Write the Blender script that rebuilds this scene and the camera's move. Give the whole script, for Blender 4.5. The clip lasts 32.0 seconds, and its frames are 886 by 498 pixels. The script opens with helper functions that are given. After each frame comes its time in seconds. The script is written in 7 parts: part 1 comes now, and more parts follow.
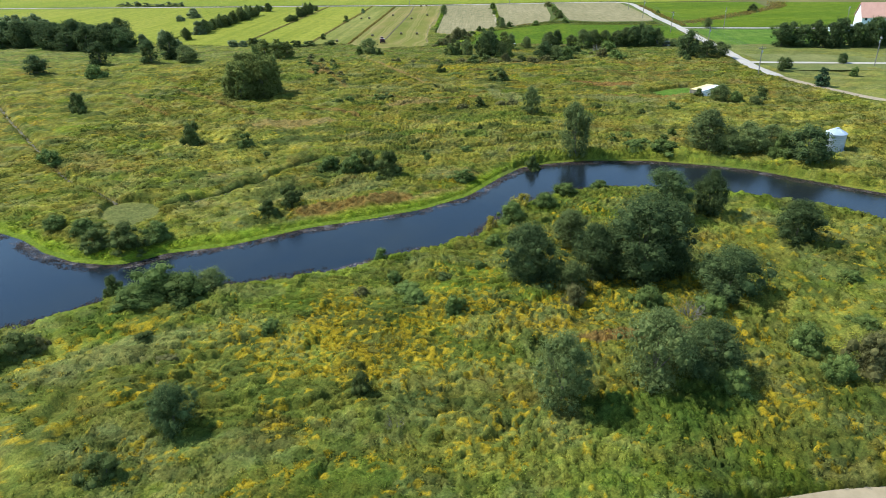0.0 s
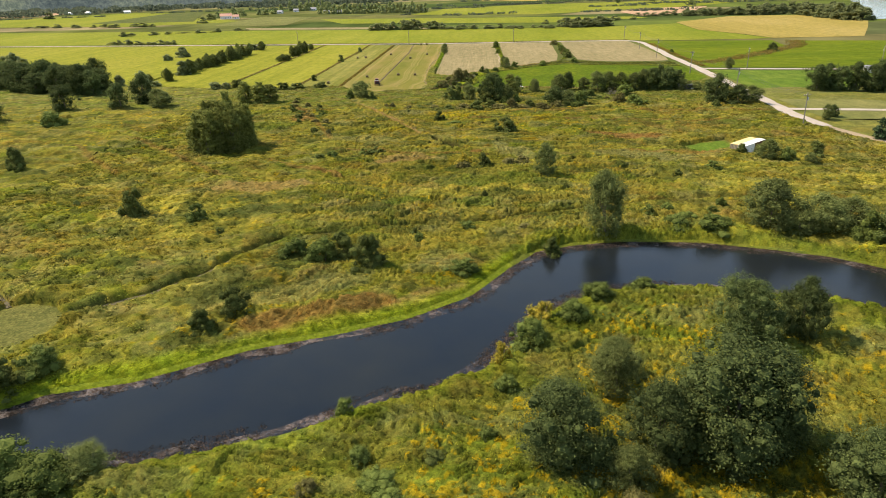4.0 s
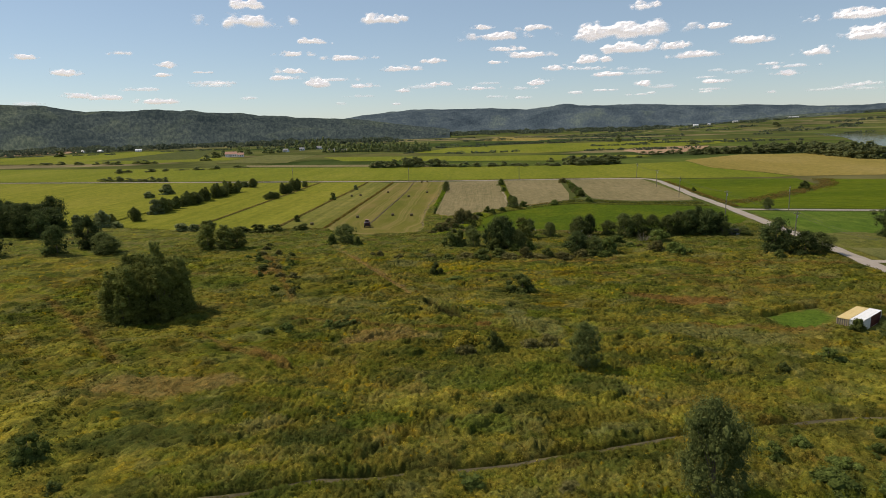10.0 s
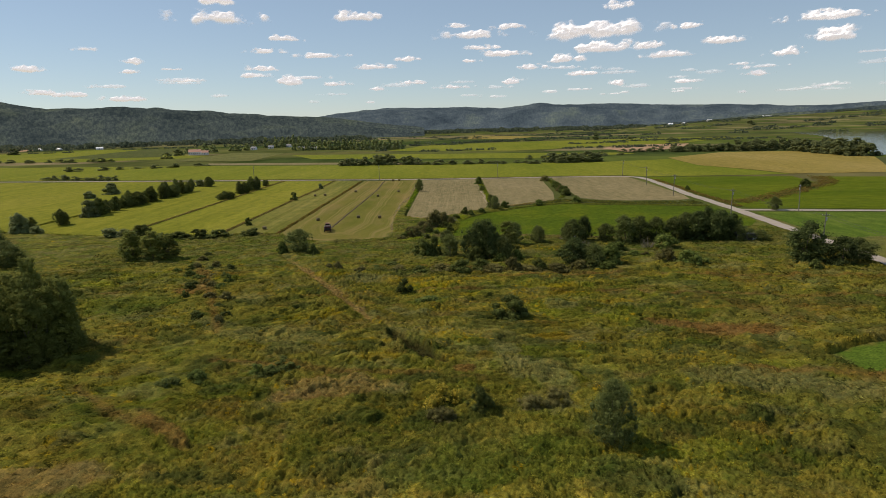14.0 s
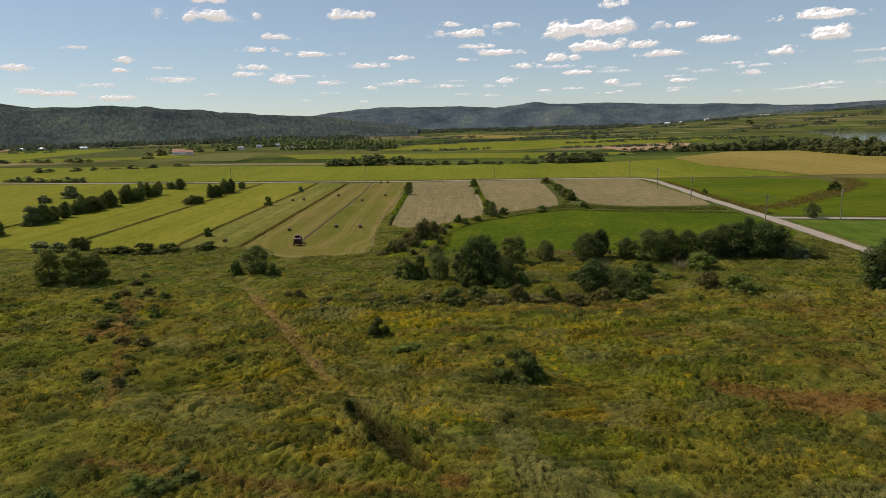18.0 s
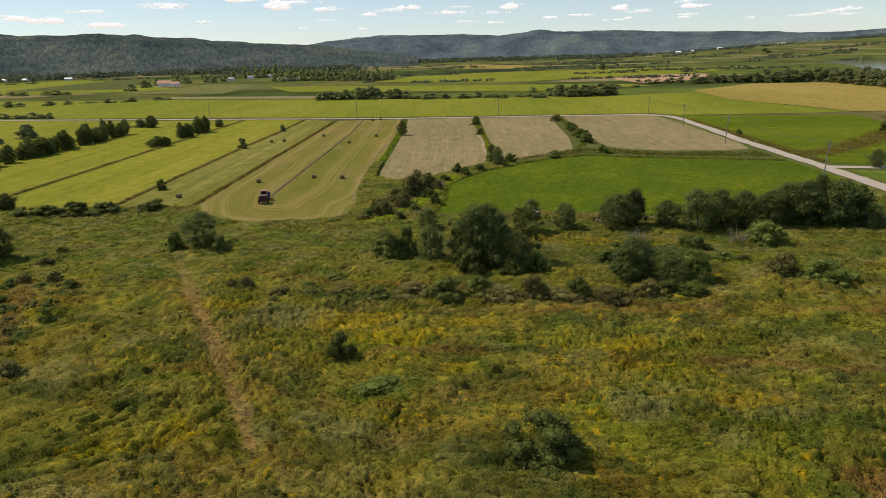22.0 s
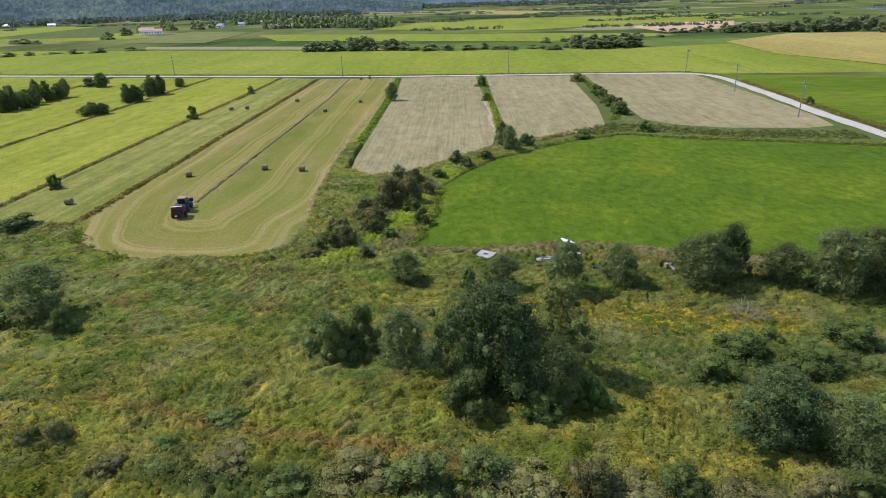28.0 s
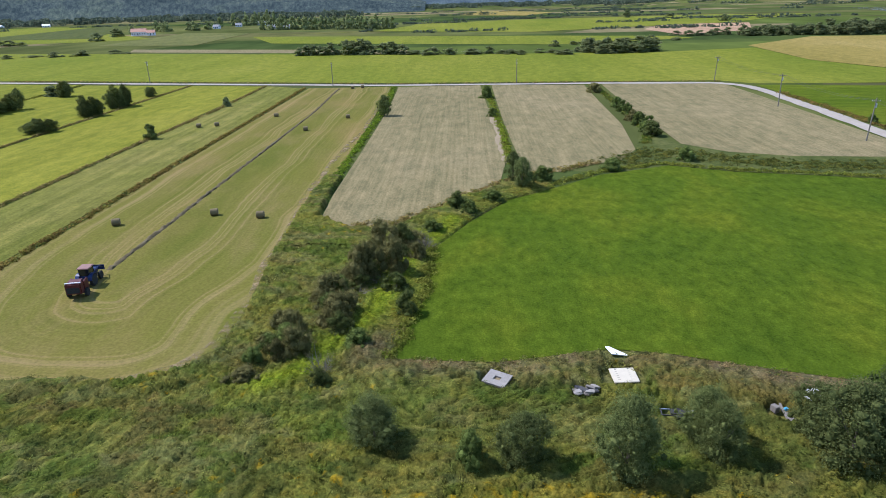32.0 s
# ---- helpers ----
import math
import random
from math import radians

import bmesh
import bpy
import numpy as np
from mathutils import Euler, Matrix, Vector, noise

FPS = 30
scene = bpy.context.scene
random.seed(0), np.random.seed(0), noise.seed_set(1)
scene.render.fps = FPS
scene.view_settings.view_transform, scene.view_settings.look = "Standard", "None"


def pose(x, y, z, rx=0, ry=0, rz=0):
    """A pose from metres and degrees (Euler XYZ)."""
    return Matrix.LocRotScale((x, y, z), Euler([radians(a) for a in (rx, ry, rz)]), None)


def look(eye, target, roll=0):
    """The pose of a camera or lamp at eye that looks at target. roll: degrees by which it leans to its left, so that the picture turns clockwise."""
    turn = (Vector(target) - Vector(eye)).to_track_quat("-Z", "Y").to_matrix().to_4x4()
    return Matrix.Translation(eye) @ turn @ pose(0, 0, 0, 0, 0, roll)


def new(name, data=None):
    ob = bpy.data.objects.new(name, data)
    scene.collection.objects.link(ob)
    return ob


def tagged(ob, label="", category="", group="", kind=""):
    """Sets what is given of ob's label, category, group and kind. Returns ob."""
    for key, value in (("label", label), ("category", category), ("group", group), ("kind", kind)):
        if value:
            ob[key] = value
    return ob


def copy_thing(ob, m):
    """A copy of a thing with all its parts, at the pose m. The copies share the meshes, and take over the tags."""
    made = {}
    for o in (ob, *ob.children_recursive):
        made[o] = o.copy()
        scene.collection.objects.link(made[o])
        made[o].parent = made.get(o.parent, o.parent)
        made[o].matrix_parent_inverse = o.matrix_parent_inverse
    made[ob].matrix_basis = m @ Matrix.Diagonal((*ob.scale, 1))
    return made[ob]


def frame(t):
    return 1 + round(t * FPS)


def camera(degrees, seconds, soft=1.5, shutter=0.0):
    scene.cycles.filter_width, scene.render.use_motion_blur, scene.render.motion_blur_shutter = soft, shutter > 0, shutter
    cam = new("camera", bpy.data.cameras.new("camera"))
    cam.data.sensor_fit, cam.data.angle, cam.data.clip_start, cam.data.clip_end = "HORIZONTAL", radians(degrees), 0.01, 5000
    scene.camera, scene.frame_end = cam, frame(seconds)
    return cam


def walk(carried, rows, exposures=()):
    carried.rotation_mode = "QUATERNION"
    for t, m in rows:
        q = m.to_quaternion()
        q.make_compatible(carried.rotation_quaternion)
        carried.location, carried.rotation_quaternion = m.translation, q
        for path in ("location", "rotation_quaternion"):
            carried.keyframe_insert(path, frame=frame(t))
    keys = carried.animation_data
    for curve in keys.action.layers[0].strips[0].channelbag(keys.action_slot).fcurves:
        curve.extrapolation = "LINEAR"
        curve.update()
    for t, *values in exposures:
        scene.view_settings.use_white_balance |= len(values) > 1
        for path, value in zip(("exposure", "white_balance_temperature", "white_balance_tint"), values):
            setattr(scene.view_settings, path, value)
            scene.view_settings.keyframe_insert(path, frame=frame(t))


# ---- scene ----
cam = camera(69.8, 32.0, 0.9)
METRES, EYE, TILT, LEAN, TURN = 224.0, 38.5, 0.0, 0.0, 3.8
ROWS = [
    (0.0, 0.0, 0.0, 0.0, -0.81, -25.7, 1.67),
    (0.5, 0.001, 0.0156, -0.0006, -0.76, -25.71, 1.69),
    (1.0, 0.0019, 0.0312, -0.0012, -0.75, -25.64, 1.7),
    (1.5, 0.0027, 0.0467, -0.002, -0.73, -25.42, 1.72),
    (2.0, 0.0035, 0.0623, -0.0026, -0.7, -25.22, 1.73),
    (2.5, 0.0043, 0.0778, -0.0032, -0.67, -25.01, 1.74),
    (3.0, 0.0051, 0.0934, -0.0038, -0.64, -24.68, 1.74),
    (3.5, 0.0058, 0.1089, -0.0047, -0.61, -24.01, 1.72),
    (5.5, 0.0086, 0.1705, -0.0067, -0.48, -17.6, 1.69),
    (6.0, 0.0095, 0.1861, -0.0077, -0.44, -16.2, 1.69),
    (6.5, 0.0102, 0.2016, -0.0088, -0.41, -14.82, 1.71),
    (7.0, 0.0111, 0.2171, -0.0099, -0.36, -13.45, 1.68),
    (7.5, 0.0118, 0.2324, -0.011, -0.33, -12.06, 1.68),
    (8.0, 0.0123, 0.2478, -0.0126, -0.31, -11.04, 1.68),
    (8.5, 0.013, 0.2631, -0.0141, -0.28, -11.01, 1.66),
    (9.0, 0.0137, 0.2782, -0.0156, -0.25, -10.99, 1.64),
    (9.5, 0.0142, 0.2937, -0.0173, -0.22, -10.99, 1.64),
    (10.0, 0.0148, 0.3091, -0.0189, -0.2, -11.0, 1.63),
    (10.5, 0.0153, 0.3244, -0.0203, -0.16, -11.0, 1.63),
    (11.0, 0.0157, 0.34, -0.0219, -0.13, -10.97, 1.61),
    (11.5, 0.0162, 0.3554, -0.0233, -0.09, -10.97, 1.59),
    (12.0, 0.0166, 0.3709, -0.0248, -0.07, -10.98, 1.58),
    (12.5, 0.0172, 0.3862, -0.0264, -0.3, -11.01, 1.57),
    (13.0, 0.0178, 0.4016, -0.0282, -1.14, -11.06, 1.56),
    (13.5, 0.0186, 0.4169, -0.03, -1.82, -11.1, 1.52),
    (14.0, 0.0195, 0.4324, -0.0318, -2.44, -11.13, 1.5),
    (14.5, 0.0206, 0.4478, -0.0335, -2.82, -11.15, 1.48),
    (16.5, 0.0262, 0.5102, -0.037, -2.99, -11.18, 1.48),
    (17.0, 0.0277, 0.526, -0.0372, -2.97, -11.17, 1.48),
    (17.5, 0.029, 0.5418, -0.0371, -2.96, -11.17, 1.48),
    (18.0, 0.0306, 0.5574, -0.037, -2.94, -11.18, 1.49),
    (18.5, 0.032, 0.5733, -0.0371, -2.93, -11.36, 1.51),
    (19.0, 0.0335, 0.589, -0.0371, -2.92, -11.78, 1.52),
    (19.5, 0.0352, 0.6048, -0.0372, -2.9, -12.6, 1.54),
    (20.0, 0.0367, 0.6195, -0.0372, -2.89, -13.43, 1.54),
    (20.5, 0.0383, 0.635, -0.037, -2.86, -14.36, 1.54),
    (21.0, 0.0398, 0.6509, -0.037, -2.84, -15.3, 1.52),
    (21.5, 0.0414, 0.6666, -0.037, -2.81, -16.26, 1.53),
    (22.0, 0.0431, 0.6825, -0.0369, -2.79, -17.19, 1.52),
    (22.5, 0.0448, 0.6982, -0.0368, -2.75, -18.12, 1.52),
    (23.0, 0.0464, 0.7141, -0.0368, -2.71, -19.04, 1.52),
    (23.5, 0.0481, 0.7299, -0.0367, -2.67, -19.87, 1.51),
    (24.0, 0.0498, 0.7457, -0.0367, -2.63, -20.6, 1.49),
    (24.5, 0.0514, 0.7615, -0.0367, -2.59, -21.25, 1.48),
    (25.0, 0.053, 0.7774, -0.0365, -2.55, -21.65, 1.47),
    (25.5, 0.0547, 0.7933, -0.0365, -2.5, -21.64, 1.48),
    (27.5, 0.0606, 0.8561, -0.0362, -2.35, -21.65, 1.45),
    (28.0, 0.062, 0.8718, -0.0363, -2.31, -21.65, 1.45),
    (28.5, 0.0633, 0.8874, -0.0363, -2.28, -21.64, 1.43),
    (29.0, 0.0645, 0.903, -0.0363, -2.24, -21.64, 1.42),
    (29.5, 0.0657, 0.9185, -0.0363, -2.2, -21.63, 1.42),
    (30.0, 0.0669, 0.9341, -0.0364, -2.17, -21.63, 1.42),
    (30.5, 0.0681, 0.9496, -0.0364, -2.12, -21.62, 1.41),
    (31.0, 0.0692, 0.9651, -0.0365, -2.08, -21.62, 1.41),
    (31.5, 0.0703, 0.9804, -0.0365, -2.04, -21.62, 1.41),
    (32.0, 0.0715, 0.9955, -0.0366, -2.0, -21.61, 1.4),
]

EXPOSURES = [(0.0, 1.12, 5450, 7), (1.0, 1.17, 6400, 13), (2.0, 1.22, 7100, 17), (3.0, 1.25, 7300, 18), (6.0, 0.58, 7100, 17), (7.0, 0.42, 7050, 17), (8.0, 0.17, 7000, 17), (10.0, -0.04, 7000, 17), (19.0, -0.1, 7150, 18), (22.0, 0.26, 7200, 18), (23.0, 0.68, 7200, 18), (25.0, 0.83, 6900, 17), (28.0, 0.85, 5550, 19), (30.0, 0.85, 5450, 20), (32.0, 0.7, 5450, 20)]
walk(cam, [(t, pose(0, 0, EYE, TILT, LEAN, TURN) @ pose(METRES * x, METRES * y, METRES * z, 90 + pitch, roll, yaw)) for t, x, y, z, yaw, pitch, roll in ROWS], EXPOSURES)

# ---- sky and sun: afternoon, the sun stands to the left and a little ahead, about 50 degrees high ----
SUN_UP, SUN_AZ = 50.0, 288.0
world = bpy.data.worlds.new("sky")
scene.world = world
world.use_nodes = True
wn = world.node_tree.nodes
sky = wn.new("ShaderNodeTexSky")
sky.sky_type, sky.sun_disc = "NISHITA", False
sky.sun_elevation, sky.sun_rotation = radians(SUN_UP), radians(SUN_AZ)
sky.air_density, sky.dust_density, sky.ozone_density = 0.85, 0.12, 1.6
tone = wn.new("ShaderNodeMix")
tone.data_type, tone.blend_type = "RGBA", "MULTIPLY"
tone.inputs[0].default_value, tone.inputs[7].default_value = 1.0, (0.835, 0.91, 0.925, 1)
world.node_tree.links.new(sky.outputs[0], tone.inputs[6])
haze = wn.new("ShaderNodeMix")
haze.data_type = "RGBA"
haze.inputs[0].default_value, haze.inputs[7].default_value = 0.34, (4.2, 5.9, 7.3, 1)
world.node_tree.links.new(tone.outputs[2], haze.inputs[6])
world.node_tree.links.new(haze.outputs[2], wn["Background"].inputs[0])
wn["Background"].inputs[1].default_value = 0.106
sun = new("sun", bpy.data.lights.new("sun", "SUN"))
sun.data.energy, sun.data.angle, sun.data.color = 4.0, radians(0.6), (1.0, 0.93, 0.80)
sun.matrix_world = look((math.cos(radians(SUN_UP)) * math.sin(radians(SUN_AZ)) * 100, math.cos(radians(SUN_UP)) * math.cos(radians(SUN_AZ)) * 100, math.sin(radians(SUN_UP)) * 100), (0, 0, 0))


# ---- materials ----
def mat(name, rough=0.9, metal=0.0, spec=0.3):
    m = bpy.data.materials.new(name)
    m.use_nodes = True
    b = m.node_tree.nodes["Principled BSDF"]
    b.inputs["Roughness"].default_value, b.inputs["Metallic"].default_value = rough, metal
    b.inputs["Specular IOR Level"].default_value = spec
    return m, m.node_tree.nodes, m.node_tree.links, b


def noise_of(n, l, scale, detail=4, rough=0.6, stretch=None, vec=None):
    """A noise factor over world places; stretch scales the axes first."""
    if vec is None:
        vec = n.new("ShaderNodeNewGeometry").outputs["Position"]
    if stretch:
        mp = n.new("ShaderNodeMapping")
        mp.inputs["Scale"].default_value = stretch
        l.new(vec, mp.inputs["Vector"])
        vec = mp.outputs[0]
    t = n.new("ShaderNodeTexNoise")
    t.inputs["Scale"].default_value, t.inputs["Detail"].default_value, t.inputs["Roughness"].default_value = scale, detail, rough
    l.new(vec, t.inputs["Vector"])
    return t.outputs["Fac"]


def ramp(n, l, fac, stops):
    r = n.new("ShaderNodeValToRGB")
    e = r.color_ramp.elements
    while len(e) < len(stops):
        e.new(0.5)
    for k, (p, c) in zip(e, stops):
        k.position, k.color = p, (*c, 1)
    l.new(fac, r.inputs[0])
    return r.outputs[0]


def mixed(n, l, fac, a, b, mode="MIX"):
    x = n.new("ShaderNodeMix")
    x.data_type, x.blend_type = "RGBA", mode
    for s, v in ((x.inputs[0], fac), (x.inputs[6], a), (x.inputs[7], b)):
        if isinstance(v, (int, float)):
            s.default_value = v
        elif isinstance(v, tuple):
            s.default_value = (*v, 1)
        else:
            l.new(v, s)
    return x.outputs[2]


def bumped(n, l, b, fac, strength, dist):
    u = n.new("ShaderNodeBump")
    u.inputs["Strength"].default_value, u.inputs["Distance"].default_value = strength, dist
    l.new(fac, u.inputs["Height"])
    l.new(u.outputs[0], b.inputs["Normal"])


def worn(name, a, b_col, scale=2.0, rough=0.8, metal=0.0, stretch=None, bump=0.2, dist=0.02):
    """A plain surface in two near tones, with grain and larger stains."""
    m, n, l, b = mat(name, rough, metal)
    f1, f2 = noise_of(n, l, scale, 6, 0.65, stretch), noise_of(n, l, scale * 0.13, 3, 0.5)
    c = ramp(n, l, f1, [(0.3, a), (0.7, b_col)])
    c = mixed(n, l, 0.35, c, ramp(n, l, f2, [(0.35, a), (0.65, b_col)]))
    l.new(c, b.inputs["Base Color"])
    bumped(n, l, b, f1, bump, dist)
    return m


def leafy(name, dark, light, through_it=0.35, tint=0.25):
    """Leaves: each varies, each plant varies, and light shines through."""
    m, n, l, b = mat(name, 0.7, 0, 0.04)
    g = n.new("ShaderNodeNewGeometry")
    o = n.new("ShaderNodeObjectInfo")
    c = ramp(n, l, g.outputs["Random Per Island"], [(0.0, dark), (0.75, light), (1.0, tuple(min(1, v * 1.28) for v in light))])
    v = n.new("ShaderNodeMapRange")
    v.inputs["To Min"].default_value, v.inputs["To Max"].default_value = 1 - tint, 1 + tint
    l.new(o.outputs["Random"], v.inputs["Value"])
    h = n.new("ShaderNodeHueSaturation")
    l.new(v.outputs[0], h.inputs["Value"])
    l.new(c, h.inputs["Color"])
    l.new(h.outputs[0], b.inputs["Base Color"])
    tr = n.new("ShaderNodeBsdfTranslucent")
    l.new(h.outputs[0], tr.inputs["Color"])
    mx = n.new("ShaderNodeMixShader")
    mx.inputs[0].default_value = through_it
    l.new(b.outputs[0], mx.inputs[1])
    l.new(tr.outputs[0], mx.inputs[2])
    l.new(mx.outputs[0], n["Material Output"].inputs["Surface"])
    return m


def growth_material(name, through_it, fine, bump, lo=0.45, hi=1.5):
    """Plants and soil whose own colours are stored on the mesh, with fine light and dark painted over them."""
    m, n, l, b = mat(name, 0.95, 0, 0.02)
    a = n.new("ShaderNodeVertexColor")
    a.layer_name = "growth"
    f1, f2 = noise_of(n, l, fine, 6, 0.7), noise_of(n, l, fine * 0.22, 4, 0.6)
    # speckle joins varied leaf tones with painted light and dark of small relief
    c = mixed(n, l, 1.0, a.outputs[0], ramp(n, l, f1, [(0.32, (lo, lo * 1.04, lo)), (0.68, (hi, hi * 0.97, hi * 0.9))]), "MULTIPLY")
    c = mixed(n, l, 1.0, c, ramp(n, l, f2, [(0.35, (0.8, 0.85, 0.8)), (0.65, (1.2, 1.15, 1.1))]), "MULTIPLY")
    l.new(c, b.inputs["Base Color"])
    if bump:
        bumped(n, l, b, f1, 0.8, bump)
    if through_it:
        tr = n.new("ShaderNodeBsdfTranslucent")
        l.new(c, tr.inputs["Color"])
        mx = n.new("ShaderNodeMixShader")
        mx.inputs[0].default_value = through_it
        l.new(b.outputs[0], mx.inputs[1])
        l.new(tr.outputs[0], mx.inputs[2])
        l.new(mx.outputs[0], n["Material Output"].inputs["Surface"])
    return m


def field_material(name, cols, row=None, rowmix=0.3, blotch=0.03, grain=3.0, bump=0.06, along=(1, 0.02, 1), lie=(1, 0.45, 1), fleck=0.0):
    """A field: broad blotches, rows along one axis, fine grain."""
    m, n, l, b = mat(name, 0.95, 0, 0.02)
    c = ramp(n, l, noise_of(n, l, blotch, 6, 0.6, lie), [(0.3, cols[0]), (0.5, cols[1]), (0.7, cols[2])])
    if row:
        r = noise_of(n, l, row, 4, 0.65, along)
        c = mixed(n, l, rowmix, c, ramp(n, l, r, [(0.36, tuple(v * 0.62 for v in cols[0])), (0.64, tuple(min(1, v * 1.35) for v in cols[2]))]))
    g = noise_of(n, l, grain, 6, 0.7)
    c = mixed(n, l, 1.0, c, ramp(n, l, g, [(0.3, (0.6, 0.64, 0.6)), (0.7, (1.35, 1.3, 1.25))]), "MULTIPLY")
    k = noise_of(n, l, grain * 0.12, 5, 0.7, lie)
    c = mixed(n, l, 1.0, c, ramp(n, l, k, [(0.35, (0.78 - fleck, 0.82 - fleck, 0.8 - fleck)), (0.65, (1.2 + fleck, 1.15 + fleck, 1.15 + fleck))]), "MULTIPLY")
    l.new(c, b.inputs["Base Color"])
    bumped(n, l, b, g, 0.8, bump)
    return m


MEADOW_SOIL = growth_material("meadow_soil", 0, 3.2, 0.3)
PLANTS = growth_material("meadow_plants", 0.5, 2.5, 0, 0.78, 1.22)
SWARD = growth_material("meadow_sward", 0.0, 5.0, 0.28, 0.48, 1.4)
HAY_UNCUT = field_material("uncut_hay", [(0.126, 0.144, 0.015), (0.160, 0.168, 0.019), (0.199, 0.191, 0.029)], 0.25, 0.2, 0.02)
BAND_GRASS = field_material("long_field_grass", [(0.106, 0.136, 0.013), (0.144, 0.162, 0.018), (0.182, 0.186, 0.028)], 0.1, 0.12, 0.015)
CROP_DEEP = field_material("deep_green_crop", [(0.056, 0.090, 0.005), (0.080, 0.110, 0.007), (0.110, 0.130, 0.010)], None, 0, 0.03, 3.5, 0.2, (0.1, 1, 1), (0.3, 1, 1), 0.06)
CROP = field_material("green_crop", [(0.046, 0.080, 0.006), (0.067, 0.101, 0.007), (0.104, 0.124, 0.009)], None, 0, 0.06, 5.5, 0.2, (0.1, 1, 1), (1, 0.6, 1), 0.08)
STUBBLE = field_material("stubble", [(0.152, 0.133, 0.066), (0.188, 0.160, 0.082), (0.225, 0.185, 0.102)], 1.9, 0.24, 0.03)
TAN_GRAIN = field_material("ripe_grain", [(0.185, 0.152, 0.036), (0.23, 0.182, 0.05), (0.26, 0.205, 0.07)], 0.3, 0.15, 0.015)
PINK_SOIL = field_material("bare_reddish_soil", [(0.30, 0.19, 0.12), (0.34, 0.22, 0.14), (0.36, 0.25, 0.16)], 0.2, 0.2, 0.02)
LAWN = field_material("mown_lawn", [(0.050, 0.098, 0.012), (0.074, 0.118, 0.016), (0.102, 0.134, 0.024)], None, 0, 0.06, 2.0)
DRY_LAWN = field_material("dry_lawn", [(0.090, 0.105, 0.030), (0.118, 0.122, 0.040), (0.142, 0.138, 0.050)], None, 0, 0.05, 2.0)
MARSH = field_material("marsh_floor", [(0.05, 0.066, 0.02), (0.072, 0.086, 0.024), (0.095, 0.10, 0.036)], None, 0, 0.1, 1.2)
GRAVEL = worn("road_gravel", (0.26, 0.225, 0.18), (0.37, 0.32, 0.262), 1.5, 0.95)
DIRT = worn("bare_dirt", (0.19, 0.145, 0.08), (0.29, 0.225, 0.135), 0.9, 0.95, bump=0.4, dist=0.06)
STRAW = worn("hay", (0.125, 0.098, 0.045), (0.225, 0.175, 0.085), 6.0, 0.9, stretch=(1, 1, 4), bump=0.6, dist=0.04)
RAKED = worn("raked_hay", (0.062, 0.050, 0.022), (0.130, 0.102, 0.046), 2.2, 0.95, bump=0.8, dist=0.1)
BARK = worn("bark", (0.09, 0.07, 0.05), (0.17, 0.14, 0.11), 9, 0.9, stretch=(1, 1, 0.2), bump=0.5)
WOOD_GREY = worn("weathered_wood", (0.13, 0.115, 0.095), (0.23, 0.205, 0.175), 8, 0.85, stretch=(1, 1, 0.15))
GALV = worn("galvanised_steel", (0.38, 0.42, 0.47), (0.50, 0.53, 0.57), 3, 0.42, 0.55)
WHITE_SHEET = worn("white_sheet_metal", (0.72, 0.72, 0.70), (0.82, 0.82, 0.80), 2, 0.5)
YELLOW_SHEET = worn("faded_yellow_sheet", (0.56, 0.42, 0.16), (0.68, 0.54, 0.26), 2, 0.6)
BEIGE_SHEET = worn("beige_sheet", (0.40, 0.31, 0.17), (0.50, 0.41, 0.25), 2, 0.7)
RED_PAINT = worn("dark_red_paint", (0.060, 0.013, 0.014), (0.110, 0.022, 0.020), 3, 0.5)
BLUE_PAINT = worn("blue_paint", (0.010, 0.020, 0.075), (0.018, 0.034, 0.11), 3, 0.4)
ROOF_FADED = worn("faded_red_roof", (0.20, 0.11, 0.09), (0.27, 0.15, 0.12), 3, 0.6)
BLACK = worn("black_rubber", (0.018, 0.018, 0.018), (0.04, 0.038, 0.035), 5, 0.85)
DARK_METAL = worn("dark_metal", (0.05, 0.05, 0.055), (0.10, 0.095, 0.09), 5, 0.6, 0.4)
RIM = worn("pale_rim", (0.55, 0.53, 0.48), (0.68, 0.66, 0.62), 5, 0.5)
GLASS_DARK, _n, _l, _b = mat("cab_glass", 0.08, 0, 0.5)
_b.inputs["Base Color"].default_value = (0.015, 0.018, 0.02, 1)
CONCRETE = worn("grey_concrete", (0.19, 0.175, 0.155), (0.31, 0.285, 0.255), 4, 0.9)
WALL_WHITE = worn("white_siding", (0.70, 0.69, 0.66), (0.80, 0.79, 0.76), 2, 0.7)
SHINGLE_RED = worn("terracotta_shingles", (0.38, 0.20, 0.14), (0.50, 0.28, 0.20), 4, 0.85)
SHINGLE_GREY = worn("grey_shingles", (0.18, 0.18, 0.19), (0.28, 0.28, 0.29), 4, 0.85)
BLUE_PLASTIC = worn("blue_tarpaulin", (0.05, 0.25, 0.40), (0.08, 0.34, 0.50), 4, 0.5)

